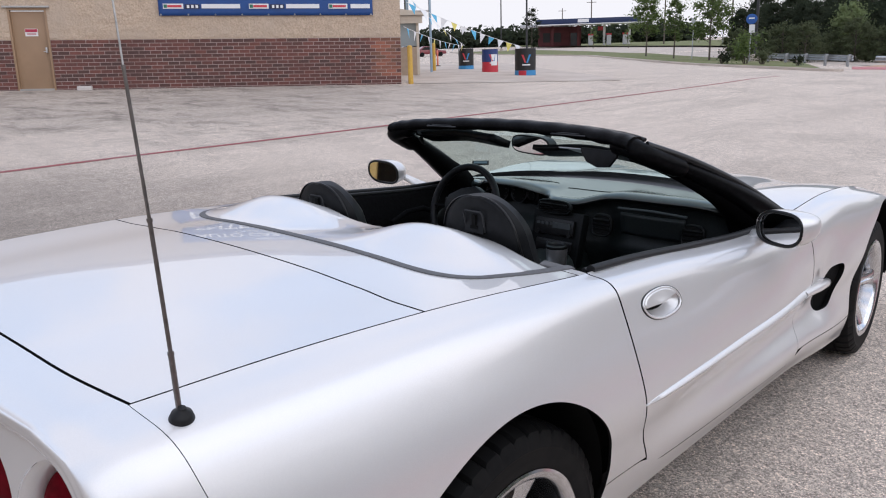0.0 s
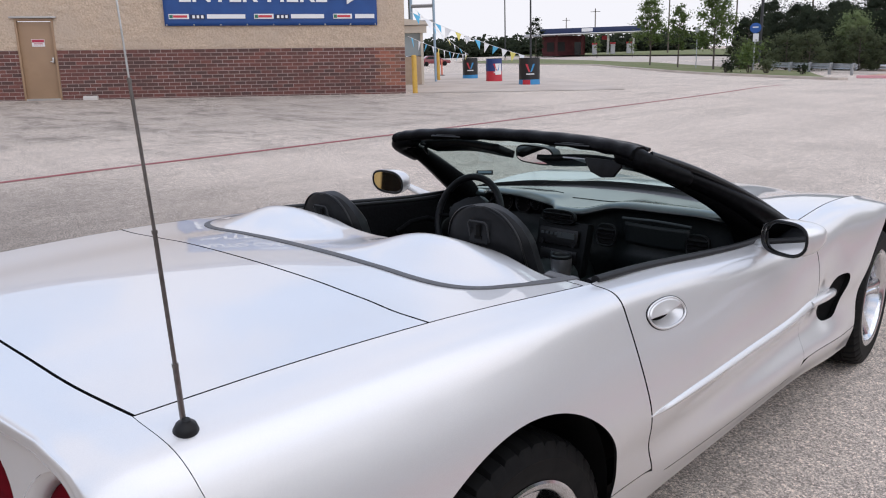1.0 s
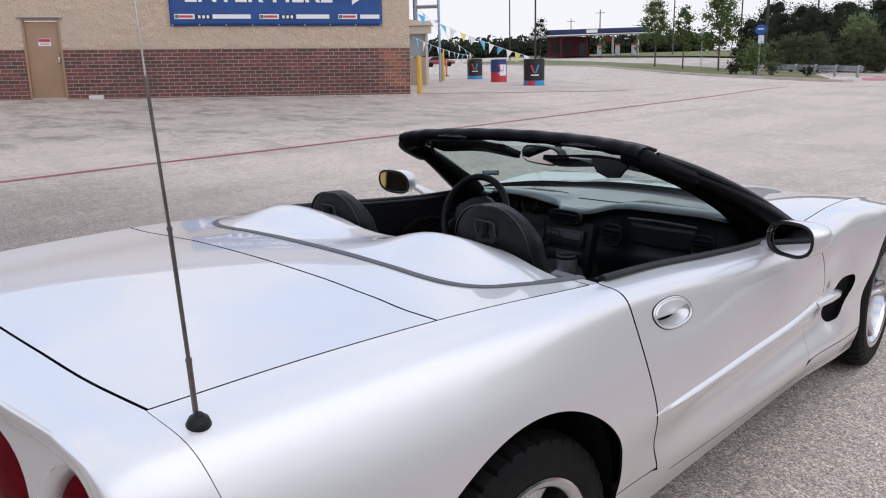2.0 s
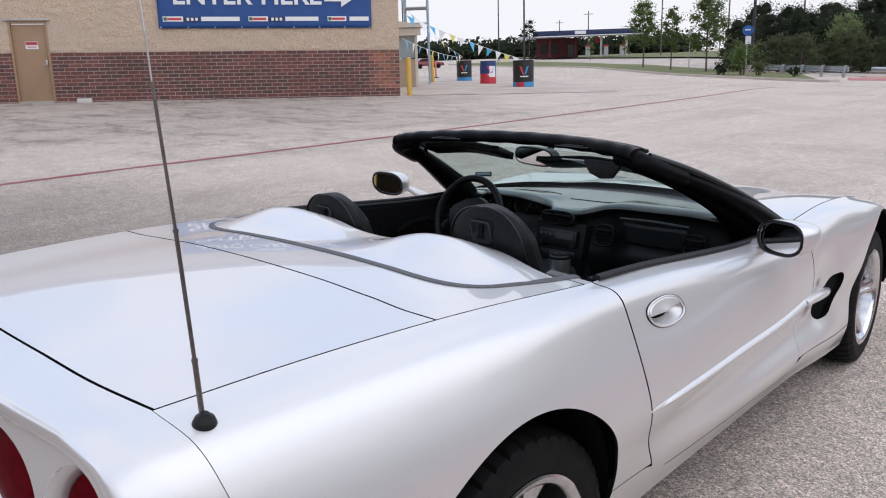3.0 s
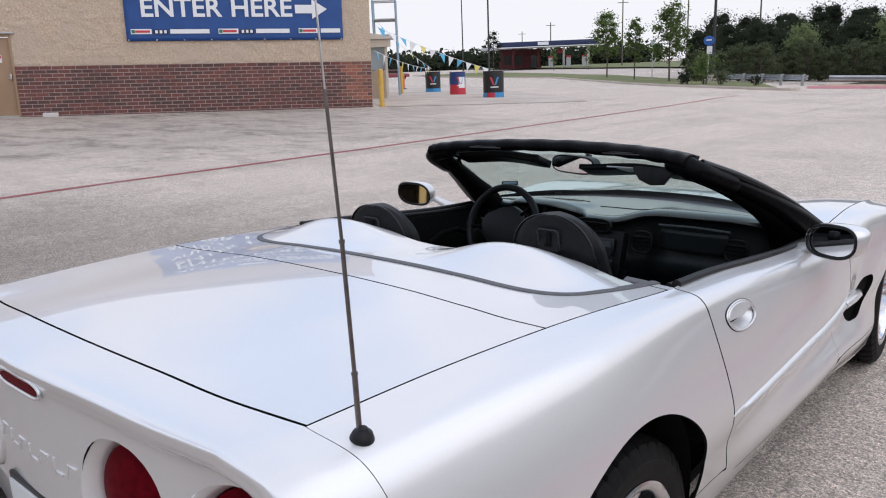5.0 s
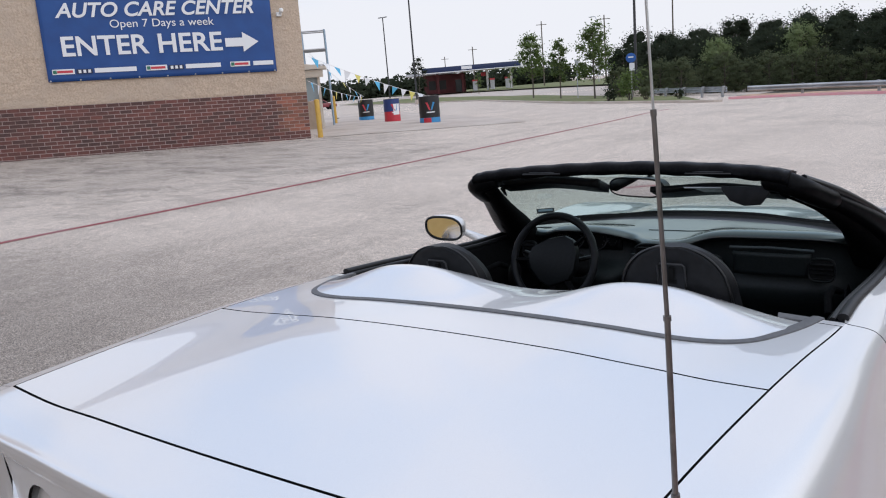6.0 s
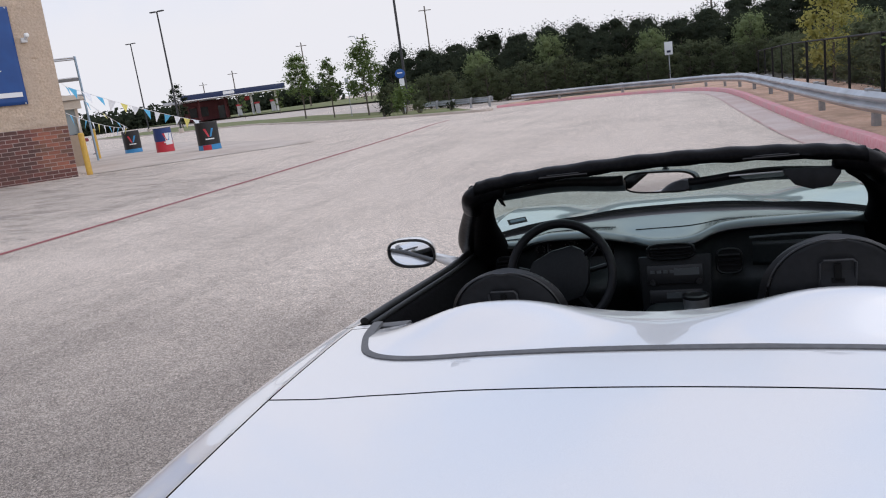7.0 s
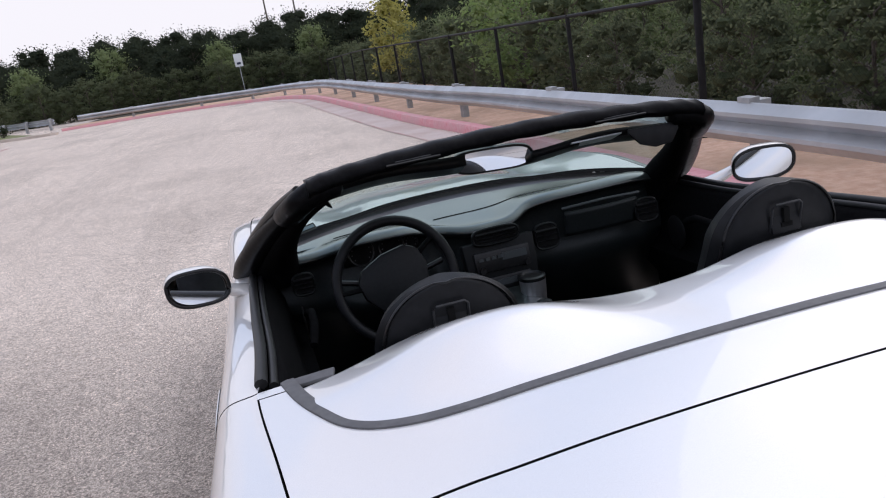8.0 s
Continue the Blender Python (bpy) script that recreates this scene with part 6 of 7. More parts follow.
# ---- store building: local x runs from the corner along the wall, y into the building ----
TAN = material("tan_split_block", (0.46, 0.354, 0.264), (0.60, 0.472, 0.360), 19, rough=0.95, bump=0.03, bump_scale=16, big=(0.50, 0.40, 0.315), big_scale=0.8, detail=9)
MORTAR = material("grey_mortar", (0.46, 0.385, 0.36), (0.54, 0.46, 0.43), 30, rough=0.95, bump=0.003, bump_scale=90, big=(0.34, 0.25, 0.23), big_scale=1.0)
TANPAINT = material("tan_door_paint", (0.33, 0.215, 0.13), (0.36, 0.235, 0.145), 6, rough=0.55, big=(0.30, 0.195, 0.12), big_scale=1.5)
ang = math.degrees(math.atan2(-0.833, -0.553))
store = thing("store_building", "tan split-block store building with a red brick base", "building", (-17.53, 16.05, 0.28), (0, -1.17, ang))
# with this turn the outer face is local -y mirrored: outward is local +y
WL, WH, BT = 34.0, 6.1, 1.50
DX0, DX1, DH = 10.72, 11.80, 2.36
wl_ = Geo()
for x0, x1, z0, z1 in ((0, DX0, BT, WH), (DX1, WL, BT, WH), (DX0, DX1, DH, WH)):
    wl_.box(((x0 + x1) / 2, -0.15, (z0 + z1) / 2), (x1 - x0, 0.30, z1 - z0))
wall = part("wall", wl_, TAN, store, "tan split-face block wall")
rough_ = Geo()


def block_face(x0, x1, z0, z1):
    nx, nz = max(2, int((x1 - x0) / 0.075)), max(2, int((z1 - z0) / 0.068))

    def fn(s, t):
        x, z = x0 + s * (x1 - x0), z0 + t * (z1 - z0)
        cz_ = ((z - BT) / 0.215) % 1
        row = int((z - BT) / 0.215)
        cx_ = (x / 0.43 + 0.5 * (row % 2)) % 1
        edge = min(cz_, 1 - cz_, 2 * cx_, 2 * (1 - cx_))
        d = 0.012 + 0.028 * noise.noise(Vector((x * 5.1, row * 3.7, z * 6.3))) + 0.016 * noise.noise(Vector((x * 14, 2, z * 15)))
        return x, max(0.003, d + 0.010 * min(1, edge * 8) - 0.004), z
    rough_.grid(lambda s, t: fn(s, 1 - t), nx, nz)


block_face(0, DX0, BT, 5.8)
block_face(DX1, 16.0, BT, 5.8)
block_face(DX0, DX1, DH + 0.12, 5.8)
part("split_face", rough_, TAN, store, "rough split stone face", smooth=25)
part("return_wall", Geo().box((-0.0 + 0.15, -8.3, WH / 2 + 0.4), (0.30, 16.0, WH - 0.8)).box((0.15, -8.3, 0.75), (0.296, 15.9, 1.5)), TAN, store)
part("roof_slab", Geo().box((WL / 2, -8, WH + 0.15), (WL + 0.2, 16.2, 0.3)), MORTAR, store)
mb = Geo()
for x0, x1 in ((0, DX0), (DX1, WL)):
    mb.box(((x0 + x1) / 2, -0.135, (BT - 0.5) / 2), (x1 - x0, 0.27, BT + 0.5))
part("mortar_bed", mb, MORTAR, store, "grey mortar")
# metal door in its frame
dr = part("service_door", Geo().box(((DX0 + DX1) / 2, -0.06, DH / 2 + 0.0), (DX1 - DX0 - 0.12, 0.05, DH - 0.06)), TANPAINT, store, "tan painted steel service door", bevel=0.004)
part("door_surround", Geo().box((DX0 + 0.03, 0.0, DH / 2), (0.06, 0.08, DH)).box((DX1 - 0.03, 0.0, DH / 2), (0.06, 0.08, DH)).box(((DX0 + DX1) / 2, 0.0, DH + 0.03), (DX1 - DX0, 0.08, 0.06)), TANPAINT, dr, bevel=0.004)
part("drip_cap", Geo().box(((DX0 + DX1) / 2, 0.05, DH + 0.10), (DX1 - DX0 + 0.22, 0.10, 0.05)), material("grey_metal", (0.45, 0.44, 0.43), rough=0.5, metal=0.4), dr, bevel=0.004)
part("threshold", Geo().box(((DX0 + DX1) / 2, 0.0, 0.03), (DX1 - DX0 - 0.1, 0.09, 0.06)), STEEL, dr)
part("door_handle", Geo().box((DX0 + 0.13, 0.0, 1.20), (0.05, 0.06, 0.16)).tube([(DX0 + 0.13, 0.02, 1.16), (DX0 + 0.22, 0.03, 1.16)], 0.012, 8), STEEL, dr, "steel lever handle", bevel=0.003)
sg_ = part("door_notice", Geo().box((11.22, -0.030, 1.72), (0.36, 0.006, 0.22)), material("white_notice", (0.75, 0.74, 0.74), rough=0.5), dr, "small white notice with a red band")
part("notice_band", Geo().box((11.22, -0.026, 1.775), (0.34, 0.006, 0.085)), material("notice_red", (0.42, 0.03, 0.07), rough=0.5), sg_)
for k in range(2):
    part("notice_bar", Geo().box((11.22, -0.026, 1.70 - 0.04 * k), (0.26, 0.006, 0.016)), material("notice_ink", (0.45, 0.10, 0.12), rough=0.5), sg_)
# wall lamp above the banner's edge
wlp = thing("wall_lamp", "small white wall lamp on the block wall", "lamp", (-17.53, 16.05, 0.28), (0, -1.17, ang))
part("lamp_body", Geo().box((0.66, 0.08, 3.92), (0.16, 0.16, 0.12)).tube([(0.62, 0.14, 3.95), (0.60, 0.24, 4.02)], 0.05, 12), material("white_plastic", (0.7, 0.7, 0.69), rough=0.5), wlp, bevel=0.01)
part("lamp_head", Geo().lathe([(0.001, 0.06), (0.05, 0.05), (0.07, 0.0), (0.06, -0.05), (0.001, -0.06)], 16, pose(0.60, 0.26, 4.04)), material("lamp_cover", (0.8, 0.8, 0.78), rough=0.4), wlp, smooth=60)
# white block lying at the wall's foot
wb = thing("parking_block", "small white concrete block on the ground by the wall", "block", (-17.53, 16.05, 0.28), (0, -1.17, ang))
part("block_body", Geo().box((9.85, 0.25, 0.05), (0.42, 0.16, 0.15)), material("chalky_white", (0.62, 0.58, 0.55), rough=0.9), wb, bevel=0.02)

# plain building that closes the car park behind
back = thing("rear_building", "tan and ochre service building with dark open bays behind", "building", (-4, -26, ground_z(-4, -26)))
OCHRE = material("ochre_wall_paint", (0.56, 0.38, 0.13), (0.62, 0.43, 0.17), 6, rough=0.85, big=(0.52, 0.36, 0.14), big_scale=0.7)
# the bays' dim interior is painted in as a near-black wall colour
BAY_SHADE = material("shaded_bay_wall", (0.035, 0.028, 0.022), (0.06, 0.048, 0.036), 3, rough=0.9)
part("wall", Geo().box((6.5, 0, 3.4), (7.2, 8, 6.8)), OCHRE, back, "ochre painted block wall")
part("wall", Geo().box((-17, 0, 3.4), (8.0, 8, 6.8)), OCHRE, back, "ochre painted block wall")
part("bay_header", Geo().box((-5.05, 0, 5.3), (15.9, 8, 3.0)), TAN, back, "tan block wall over the open bays")
part("bay_back", Geo().box((-5.05, -3.8, 1.9), (15.9, 0.3, 3.8)), BAY_SHADE, back, "dark back wall of the open service bays")
for cx_ in (-9.2, -4.6, -0.2, 2.55):
    part("bay_column", Geo().box((cx_, 3.82, 1.9), (0.24, 0.30, 3.8)), OCHRE, back, "pale ochre column between the bays", bevel=0.01)
for cx_ in (-7.0, -2.3, 1.2):
    part("bay_shelf", Geo().box((cx_, -3.4, 0.9), (1.6, 0.5, 1.8)).box((cx_, -3.38, 2.1), (1.5, 0.4, 0.12)), BAY_SHADE, back, bevel=0.01)

# ---- banner ----
BLUE = material("blue_vinyl", (0.008, 0.055, 0.22), (0.010, 0.068, 0.26), 2, rough=0.45, bump=0.004, bump_scale=1.6)
WHITEV = material("white_vinyl", (0.78, 0.78, 0.79), rough=0.5)
REDV = material("red_print", (0.55, 0.05, 0.07), rough=0.5)
NAVY = material("navy_print", (0.015, 0.02, 0.06), rough=0.5)
banner = thing("banner", "blue vinyl banner with white lettering hung on the block wall", "banner", (-17.53, 16.05, 0.28), (0, -1.17, ang))
BX0, BX1, BZ0, BZ1 = 0.90, 7.49, 2.19, 4.84


def sheet(s, t):
    x, z = BX0 + s * (BX1 - BX0), BZ0 + t * (BZ1 - BZ0)
    return x, 0.075 + 0.010 * math.sin(s * 21 + 2 * t) * (1 - t) + 0.008 * noise.noise(Vector((s * 6, t * 4, 1))), z


part("vinyl_sheet", Geo().grid(lambda s, t: sheet(s, 1 - t), 60, 24), BLUE, banner, "blue vinyl sheet", smooth=60, solid=0.004)


def words(text, x_left, x_right, z0, z1, slant=0.0, bold=0.0):
    """Letters from the built-in font, fitted between two places on the wall (x falls to the right as one reads)."""
    cu = bpy.data.curves.new("lettering", "FONT")
    cu.body, cu.shear, cu.offset = text, slant, bold
    cu.extrude = 0.004
    tmp = bpy.data.objects.new("lettering", cu)
    scene.collection.objects.link(tmp)
    dg = bpy.context.evaluated_depsgraph_get()
    me = bpy.data.meshes.new_from_object(tmp.evaluated_get(dg))
    bpy.data.objects.remove(tmp)
    xs = [w.co.x for w in me.vertices]
    ys = [w.co.y for w in me.vertices]
    a, b, c, d = min(xs), max(xs), min(ys), max(ys)
    for w in me.vertices:
        u, v = (w.co.x - a) / (b - a), (w.co.y - c) / (d - c)
        w.co = Vector((x_left + u * (x_right - x_left), 0.102 + w.co.z, z0 + v * (z1 - z0)))
    bmx = bmesh.new()
    bmx.from_mesh(me)
    bmesh.ops.remove_doubles(bmx, verts=bmx.verts, dist=0.0005)
    left = set(bmx.faces)
    while left:
        heap, isle = [left.pop()], []
        while heap:
            f = heap.pop()
            isle.append(f)
            for e in f.edges:
                for k in e.link_faces:
                    if k in left:
                        left.discard(k)
                        heap.append(k)
        at = {}
        for f in isle:
            for w in f.verts:
                at.setdefault(w, len(at))
        part("letter", Geo().add([tuple(w.co) for w in at], [tuple(at[w] for w in f.verts) for f in isle]), WHITEV, banner, smooth=0)
    bmx.free()


words("AUTO CARE CENTER", 7.05, 1.43, 3.98, 4.40, 0.25, 0.022)
words("Open 7 Days a week", 5.62, 2.66, 3.60, 3.90)
words("ENTER", 7.00, 4.62, 2.90, 3.46, 0.0, 0.020)
words("HERE", 4.34, 2.48, 2.90, 3.46, 0.0, 0.020)
arrow = [(2.39, -0.13), (1.86, -0.13), (1.86, -0.30), (1.38, 0.0), (1.86, 0.30), (1.86, 0.13), (2.39, 0.13)]
ab = Geo()
ab.add([(x, 0.104, 3.13 + z) for x, z in arrow], [(0, 1, 5, 6), (2, 3, 4)])
part("arrow", ab, WHITEV, banner, smooth=0)
# maker's marks as plain shapes
part("logo_bar", Geo().box((4.38, 0.10, 4.635), (1.05, 0.006, 0.13)), WHITEV, banner)
for i in range(6):
    a = i * math.pi / 3 + 0.5
    part("logo_ray", Geo().box((3.62 + 0.10 * math.cos(a), 0.10, 4.635 + 0.10 * math.sin(a)), (0.09, 0.006, 0.028), Euler((0, -a, 0)).to_matrix()), WHITEV, banner)
for xa, xb in ((7.35, 5.03), (4.78, 2.58), (2.31, 0.98)):
    part("logo_bar", Geo().box((xa - 0.30, 0.100, 2.47), (0.60, 0.006, 0.15)), WHITEV, banner)
    part("logo_bar", Geo().box((xa - 0.34, 0.106, 2.47), (0.42, 0.006, 0.07)), REDV, banner)
    part("logo_bar", Geo().box((xa - 0.07, 0.106, 2.47), (0.10, 0.006, 0.10)), material("green_print", (0.03, 0.16, 0.10), rough=0.5), banner)
    if xa > 3:
        part("logo_bar", Geo().box((xa - 0.86, 0.100, 2.46), (0.44, 0.006, 0.13)), NAVY, banner)
        for k in range(3):
            part("logo_bar", Geo().box((xa - 0.74 - 0.13 * k, 0.106, 2.46), (0.075, 0.006, 0.09)), WHITEV, banner)
    rest = xb + (xa - 1.12 - xb) / 2 if xa > 3 else xb + 0.32
    wid = (xa - 1.16 - xb) if xa > 3 else 0.62
    part("logo_bar", Geo().box((rest, 0.100, 2.47), (wid, 0.006, 0.13)), WHITEV, banner)
for sx_ in range(9):
    for z in (BZ0 + 0.03, BZ1 - 0.03):
        part("grommet", Geo().lathe([(0.010, 0.006), (0.022, 0.006), (0.024, 0.0)], 10, pose(BX0 + 0.06 + sx_ * (BX1 - BX0 - 0.12) / 8, 0.088, z, -90, 0, 0)), STEEL, banner)

# ---- things beside the workshop ----
YELLOW = material("yellow_paint", (0.60, 0.36, 0.05), (0.66, 0.42, 0.09), 8, rough=0.55, big=(0.50, 0.29, 0.05), big_scale=3)


def bollard(x, y, h=1.16):
    x, y = afar(x, y)
    b = thing("bollard", "yellow painted steel bollard with a domed top", "bollard", (x, y, ground_z(x, y)), group="bollards")
    part("post", Geo().lathe([(0.085, -0.05), (0.085, h - 0.05), (0.075, h - 0.02), (0.045, h - 0.003), (0.001, h)], 24), YELLOW, b, smooth=50)


bollard(-17.36, 16.32, 1.25)
bollard(-23.7, 23.5, 1.35)
BLACKV = material("black_vinyl_wrap", (0.012, 0.012, 0.014), rough=0.45, bump=0.01, bump_scale=5)
BLUEV = material("blue_vinyl_wrap", (0.02, 0.045, 0.17), rough=0.45, bump=0.01, bump_scale=5)
REDW = material("red_vinyl_wrap", (0.50, 0.03, 0.05), rough=0.45, bump=0.01, bump_scale=5)
CYAN = material("sky_blue_print", (0.04, 0.24, 0.50), rough=0.45)


def drum(x, y, h, r, low, up, band, label, logo_yaw):
    x, y = afar(x, y)
    d = thing("oil_drum", label, "drum", (x, y, ground_z(x, y) + 0.012), group="drums on the apron")

    def shell(z0, z1, nz, flare=0.0):
        def fn(s, t):
            a = 2 * math.pi * s
            z = z0 + (z1 - z0) * t
            q = r * (1 + 0.014 * math.sin(a * 7 + z * 3) * (1 - z / h) + flare * (1 - t))
            return q * math.cos(a), q * math.sin(a), z
        return Geo().grid(fn, 40, nz)
    part("wrap", shell(band, h, 12), up, d, smooth=50)
    part("wrap_foot", shell(0, band, 5, 0.03), low, d, smooth=50)
    part("drum_top", Geo().lathe([(r, h), (r * 0.99, h + 0.012), (r * 0.95, h + 0.014), (r * 0.93, h - 0.012), (0.001, h - 0.012)], 40), DARKPL, d, smooth=40)
    for yaw in (logo_yaw, logo_yaw + 120, logo_yaw - 120):
        M = pose(0, 0, 0, 0, 0, yaw)

        def on(u, z):
            a = u / r
            return M @ Vector(((r + 0.014) * math.sin(a), -(r + 0.014) * math.cos(a), z))
        for mat, u0, u1 in ((REDV, -0.19, -0.01), (CYAN, 0.19, 0.01)):
            lg = Geo()
            w = 0.085 if u0 < 0 else -0.085
            lg.add([on(u0, h * 0.78), on(u0 + w, h * 0.78), on(u1 + w * 0.1, h * 0.48), on(u1 - w * 0.6, h * 0.48)], [(0, 1, 2, 3), (3, 2, 1, 0)])
            part("logo_stroke", lg, mat, d, smooth=0)
        part("logo_bar", Geo().grid(lambda s, t: on(-0.16 + 0.32 * s, h * 0.38 + 0.045 * t), 6, 1), WHITEV, d, smooth=0)
    return d


facing = 44
d1 = drum(-17.9, 23.0, 1.04, 0.42, CYAN, BLACKV, 0.20, "oil drum in a black wrap with a blue and red foot", facing)
part("foot_patch", Geo().grid(lambda s, t: (0.436 * math.sin(-0.75 + 0.75 * s + radians(facing)), -0.436 * math.cos(-0.75 + 0.75 * s + radians(facing)), 0.005 + 0.19 * t), 10, 2), REDW, d1, smooth=0)
d2 = drum(-20.9, 24.2, 1.02, 0.37, REDW, BLUEV, 0.46, "oil drum in a blue wrap with a loose red skirt", facing + 20)
part("white_panel", Geo().grid(lambda s, t: ((0.382) * math.sin(0.55 + 0.9 * (s - 0.5) + radians(facing)), -(0.382) * math.cos(0.55 + 0.9 * (s - 0.5) + radians(facing)), 0.30 + 0.50 * t), 10, 2), WHITEV, d2, smooth=0)
drum(-23.8, 25.7, 1.04, 0.40, CYAN, BLACKV, 0.18, "oil drum in a black wrap with a blue foot", facing)

ORANGE = material("orange_plastic", (0.62, 0.16, 0.10), (0.66, 0.22, 0.15), 10, rough=0.5)


def delineator(x, y, h=0.95):
    x, y = afar(x, y)
    c = thing("delineator_post", "orange plastic delineator post on a black rubber base", "traffic post", (x, y, ground_z(x, y) + 0.012), group="delineator posts")
    part("tube", Geo().lathe([(0.055, 0.04), (0.050, h * 0.8), (0.045, h - 0.03), (0.02, h), (0.001, h)], 16), ORANGE, c, smooth=50)
    part("base", Geo().lathe([(0.001, 0.055), (0.12, 0.05), (0.19, 0.02), (0.20, 0.0)], 12), RUBBER, c, smooth=30)


delineator(-22.3, 25.7)
delineator(-25.4, 27.4)
delineator(-27.4, 27.3)

# low wall, glazed bay and awning past the corner
CREAM = material("cream_panel", (0.60, 0.55, 0.48), (0.64, 0.59, 0.52), 4, rough=0.7)
bay = thing("workshop_bay", "cream workshop bay wall with a tan half wall and glazed front", "building", (-22.45, 19.95, ground_z(-22.45, 19.95)), (0, 0, 44))
part("half_wall", Geo().box((0.1, 0, 0.56), (1.9, 0.2, 1.12)), material("tan_render", (0.40, 0.32, 0.25), (0.44, 0.355, 0.28), 8, rough=0.9), bay, "tan rendered half wall")
part("bay_post", Geo().box((1.1, 0, 1.1), (0.10, 0.16, 2.2)), CREAM, bay)
part("glazing", Geo().box((0.05, 0.06, 1.6), (2.0, 0.02, 0.9)), material("pale_glazing", (0.35, 0.42, 0.46), rough=0.1), bay, "pale glazed panel")
part("lintel", Geo().box((0.1, 0, 2.18), (2.4, 0.5, 0.26)), CREAM, bay, "cream canopy edge")
part("awning", Geo().prism([(-1.4, 0), (1.35, 0), (1.35, 0.08), (-1.4, 0.55)], 1.6, pose(0.1, 1.2, 2.36, 90, 0, 0)), CREAM, bay, "cream canopy roof")
tower = thing("scaffold_stair", "blue and white steel stair tower behind the bay", "stair tower", (-25.0, 23.9, ground_z(-25, 23.9)), (0, 0, 44))
for px in (-0.5, 0.55):
    for py in (-0.4, 0.4):
        part("upright", Geo().tube([(px, py, 0), (px, py, 4.3)], 0.045, 8), material("blue_grey_steel", (0.30, 0.40, 0.50), rough=0.5, metal=0.4), tower, smooth=60)
for z in (2.75, 3.45, 4.25):
    part("cross_rail", Geo().tube([(-0.5, -0.4, z), (0.55, -0.4, z)], 0.035, 8).tube([(-0.5, 0.4, z), (0.55, 0.4, z)], 0.035, 8), STEEL, tower, smooth=60)
part("landing", Geo().box((0, 0, 3.40), (1.1, 0.85, 0.07)), material("grey_grating", (0.22, 0.23, 0.24), rough=0.6, metal=0.5), tower)
# pennants on strings
FLAGS = [material("flag_blue", (0.10, 0.42, 0.66), rough=0.6), material("flag_white", (0.80, 0.82, 0.85), rough=0.6), material("flag_yellow", (0.72, 0.64, 0.18), rough=0.6)]
prn = random.Random(5)


def bunting(a, b, sag, count, label):
    a, b = (Vector((*afar(p[0], p[1]), 1.5 + spread(p[0], p[1]) * (p[2] - 1.5))) for p in (a, b))
    o = a
    s = thing("pennant_string", label, "bunting", tuple(a), group="pennant strings")
    P = [a.lerp(b, k / 30) - Vector((0, 0, sag * 4 * (k / 30) * (1 - k / 30))) for k in range(31)]
    part("cord", Geo().tube([p - o for p in P], 0.008, 5), WHITEV, s, "white cord")
    for k in range(count):
        u = (k + 0.5) / count * 30
        i = min(int(u), 29)
        p = P[i].lerp(P[i + 1], u - i) - o
        d = (P[i + 1] - P[i]).normalized()
        w, h, sw = prn.uniform(0.15, 0.19), prn.uniform(0.27, 0.36), prn.uniform(-0.12, 0.12)
        q = [p - d * w, p + d * w, p + Vector((sw, sw * 0.6, -h))]
        part("pennant", Geo().add(q, [(0, 1, 2)]), FLAGS[(0, 1, 0, 1, 2, 1)[k % 6]], s, smooth=0, solid=0.003)


bunting((-18.4, 17.2, 2.95), (-18.1, 23.0, 1.33), 0.10, 12, "string of blue, white and yellow pennants tied to a drum")
bunting((-18.7, 17.3, 2.15), (-23.6, 25.4, 1.42), 0.12, 11, "low string of blue and white pennants over the apron")
bunting((-21.5, 20.2, 3.3), (-23.8, 25.6, 1.45), 0.12, 8, "string of pennants from the bay to a drum")

# ---- poles, signs, filling station ----
POLE = material("dark_bronze_pole", (0.025, 0.025, 0.028), (0.035, 0.035, 0.038), 6, rough=0.55)


def lamp_pole(x, y, h, r, label):
    h *= spread(x, y)
    r *= spread(x, y)
    x, y = afar(x, y)
    p = thing("lamp_pole", label, "lamp post", (x, y, ground_z(x, y)), group="lamp posts")
    part("shaft", Geo().tube([(0, 0, 0), (0, 0, h)], [r, r * 0.7], 12), POLE, p, smooth=60)
    part("footing", Geo().lathe([(0.30, -0.05), (0.30, 0.55), (0.27, 0.58), (0.001, 0.58)], 20), CONCRETE, p, "round concrete footing", smooth=40)
    for sx in (-1, 1):
        part("lamp_head", Geo().box((sx * 0.55, 0, h - 0.02), (0.75, 0.34, 0.13)), POLE, p, "flat box lamp head", bevel=0.02)
        part("arm", Geo().tube([(0, 0, h - 0.05), (sx * 0.3, 0, h - 0.04)], 0.04, 8), POLE, p, smooth=60)


lamp_pole(-16.9, 41.6, 11.5, 0.085, "tall dark lamp post on the kerbed island")
lamp_pole(-43.0, 53.7, 10.2, 0.09, "tall dark lamp post with two flat heads")
lamp_pole(-71.0, 82.6, 11.6, 0.10, "distant dark lamp post with two flat heads")
lamp_pole(-66.0, 60.0, 11.0, 0.09, "distant dark lamp post beyond the workshop")


def power_pole(x, y, h, label):
    h *= spread(x, y)
    x, y = afar(x, y)
    p = thing("utility_pole", label, "utility pole", (x, y, ground_z(x, y)), group="utility poles")
    part("shaft", Geo().tube([(0, 0, 0), (0, 0, h)], [0.16, 0.11], 8), BARK, p, smooth=60)
    part("cross_arm", Geo().box((0, 0, h - 0.7), (2.2, 0.12, 0.12), Euler((0, 0, 0.6)).to_matrix()), BARK, p)


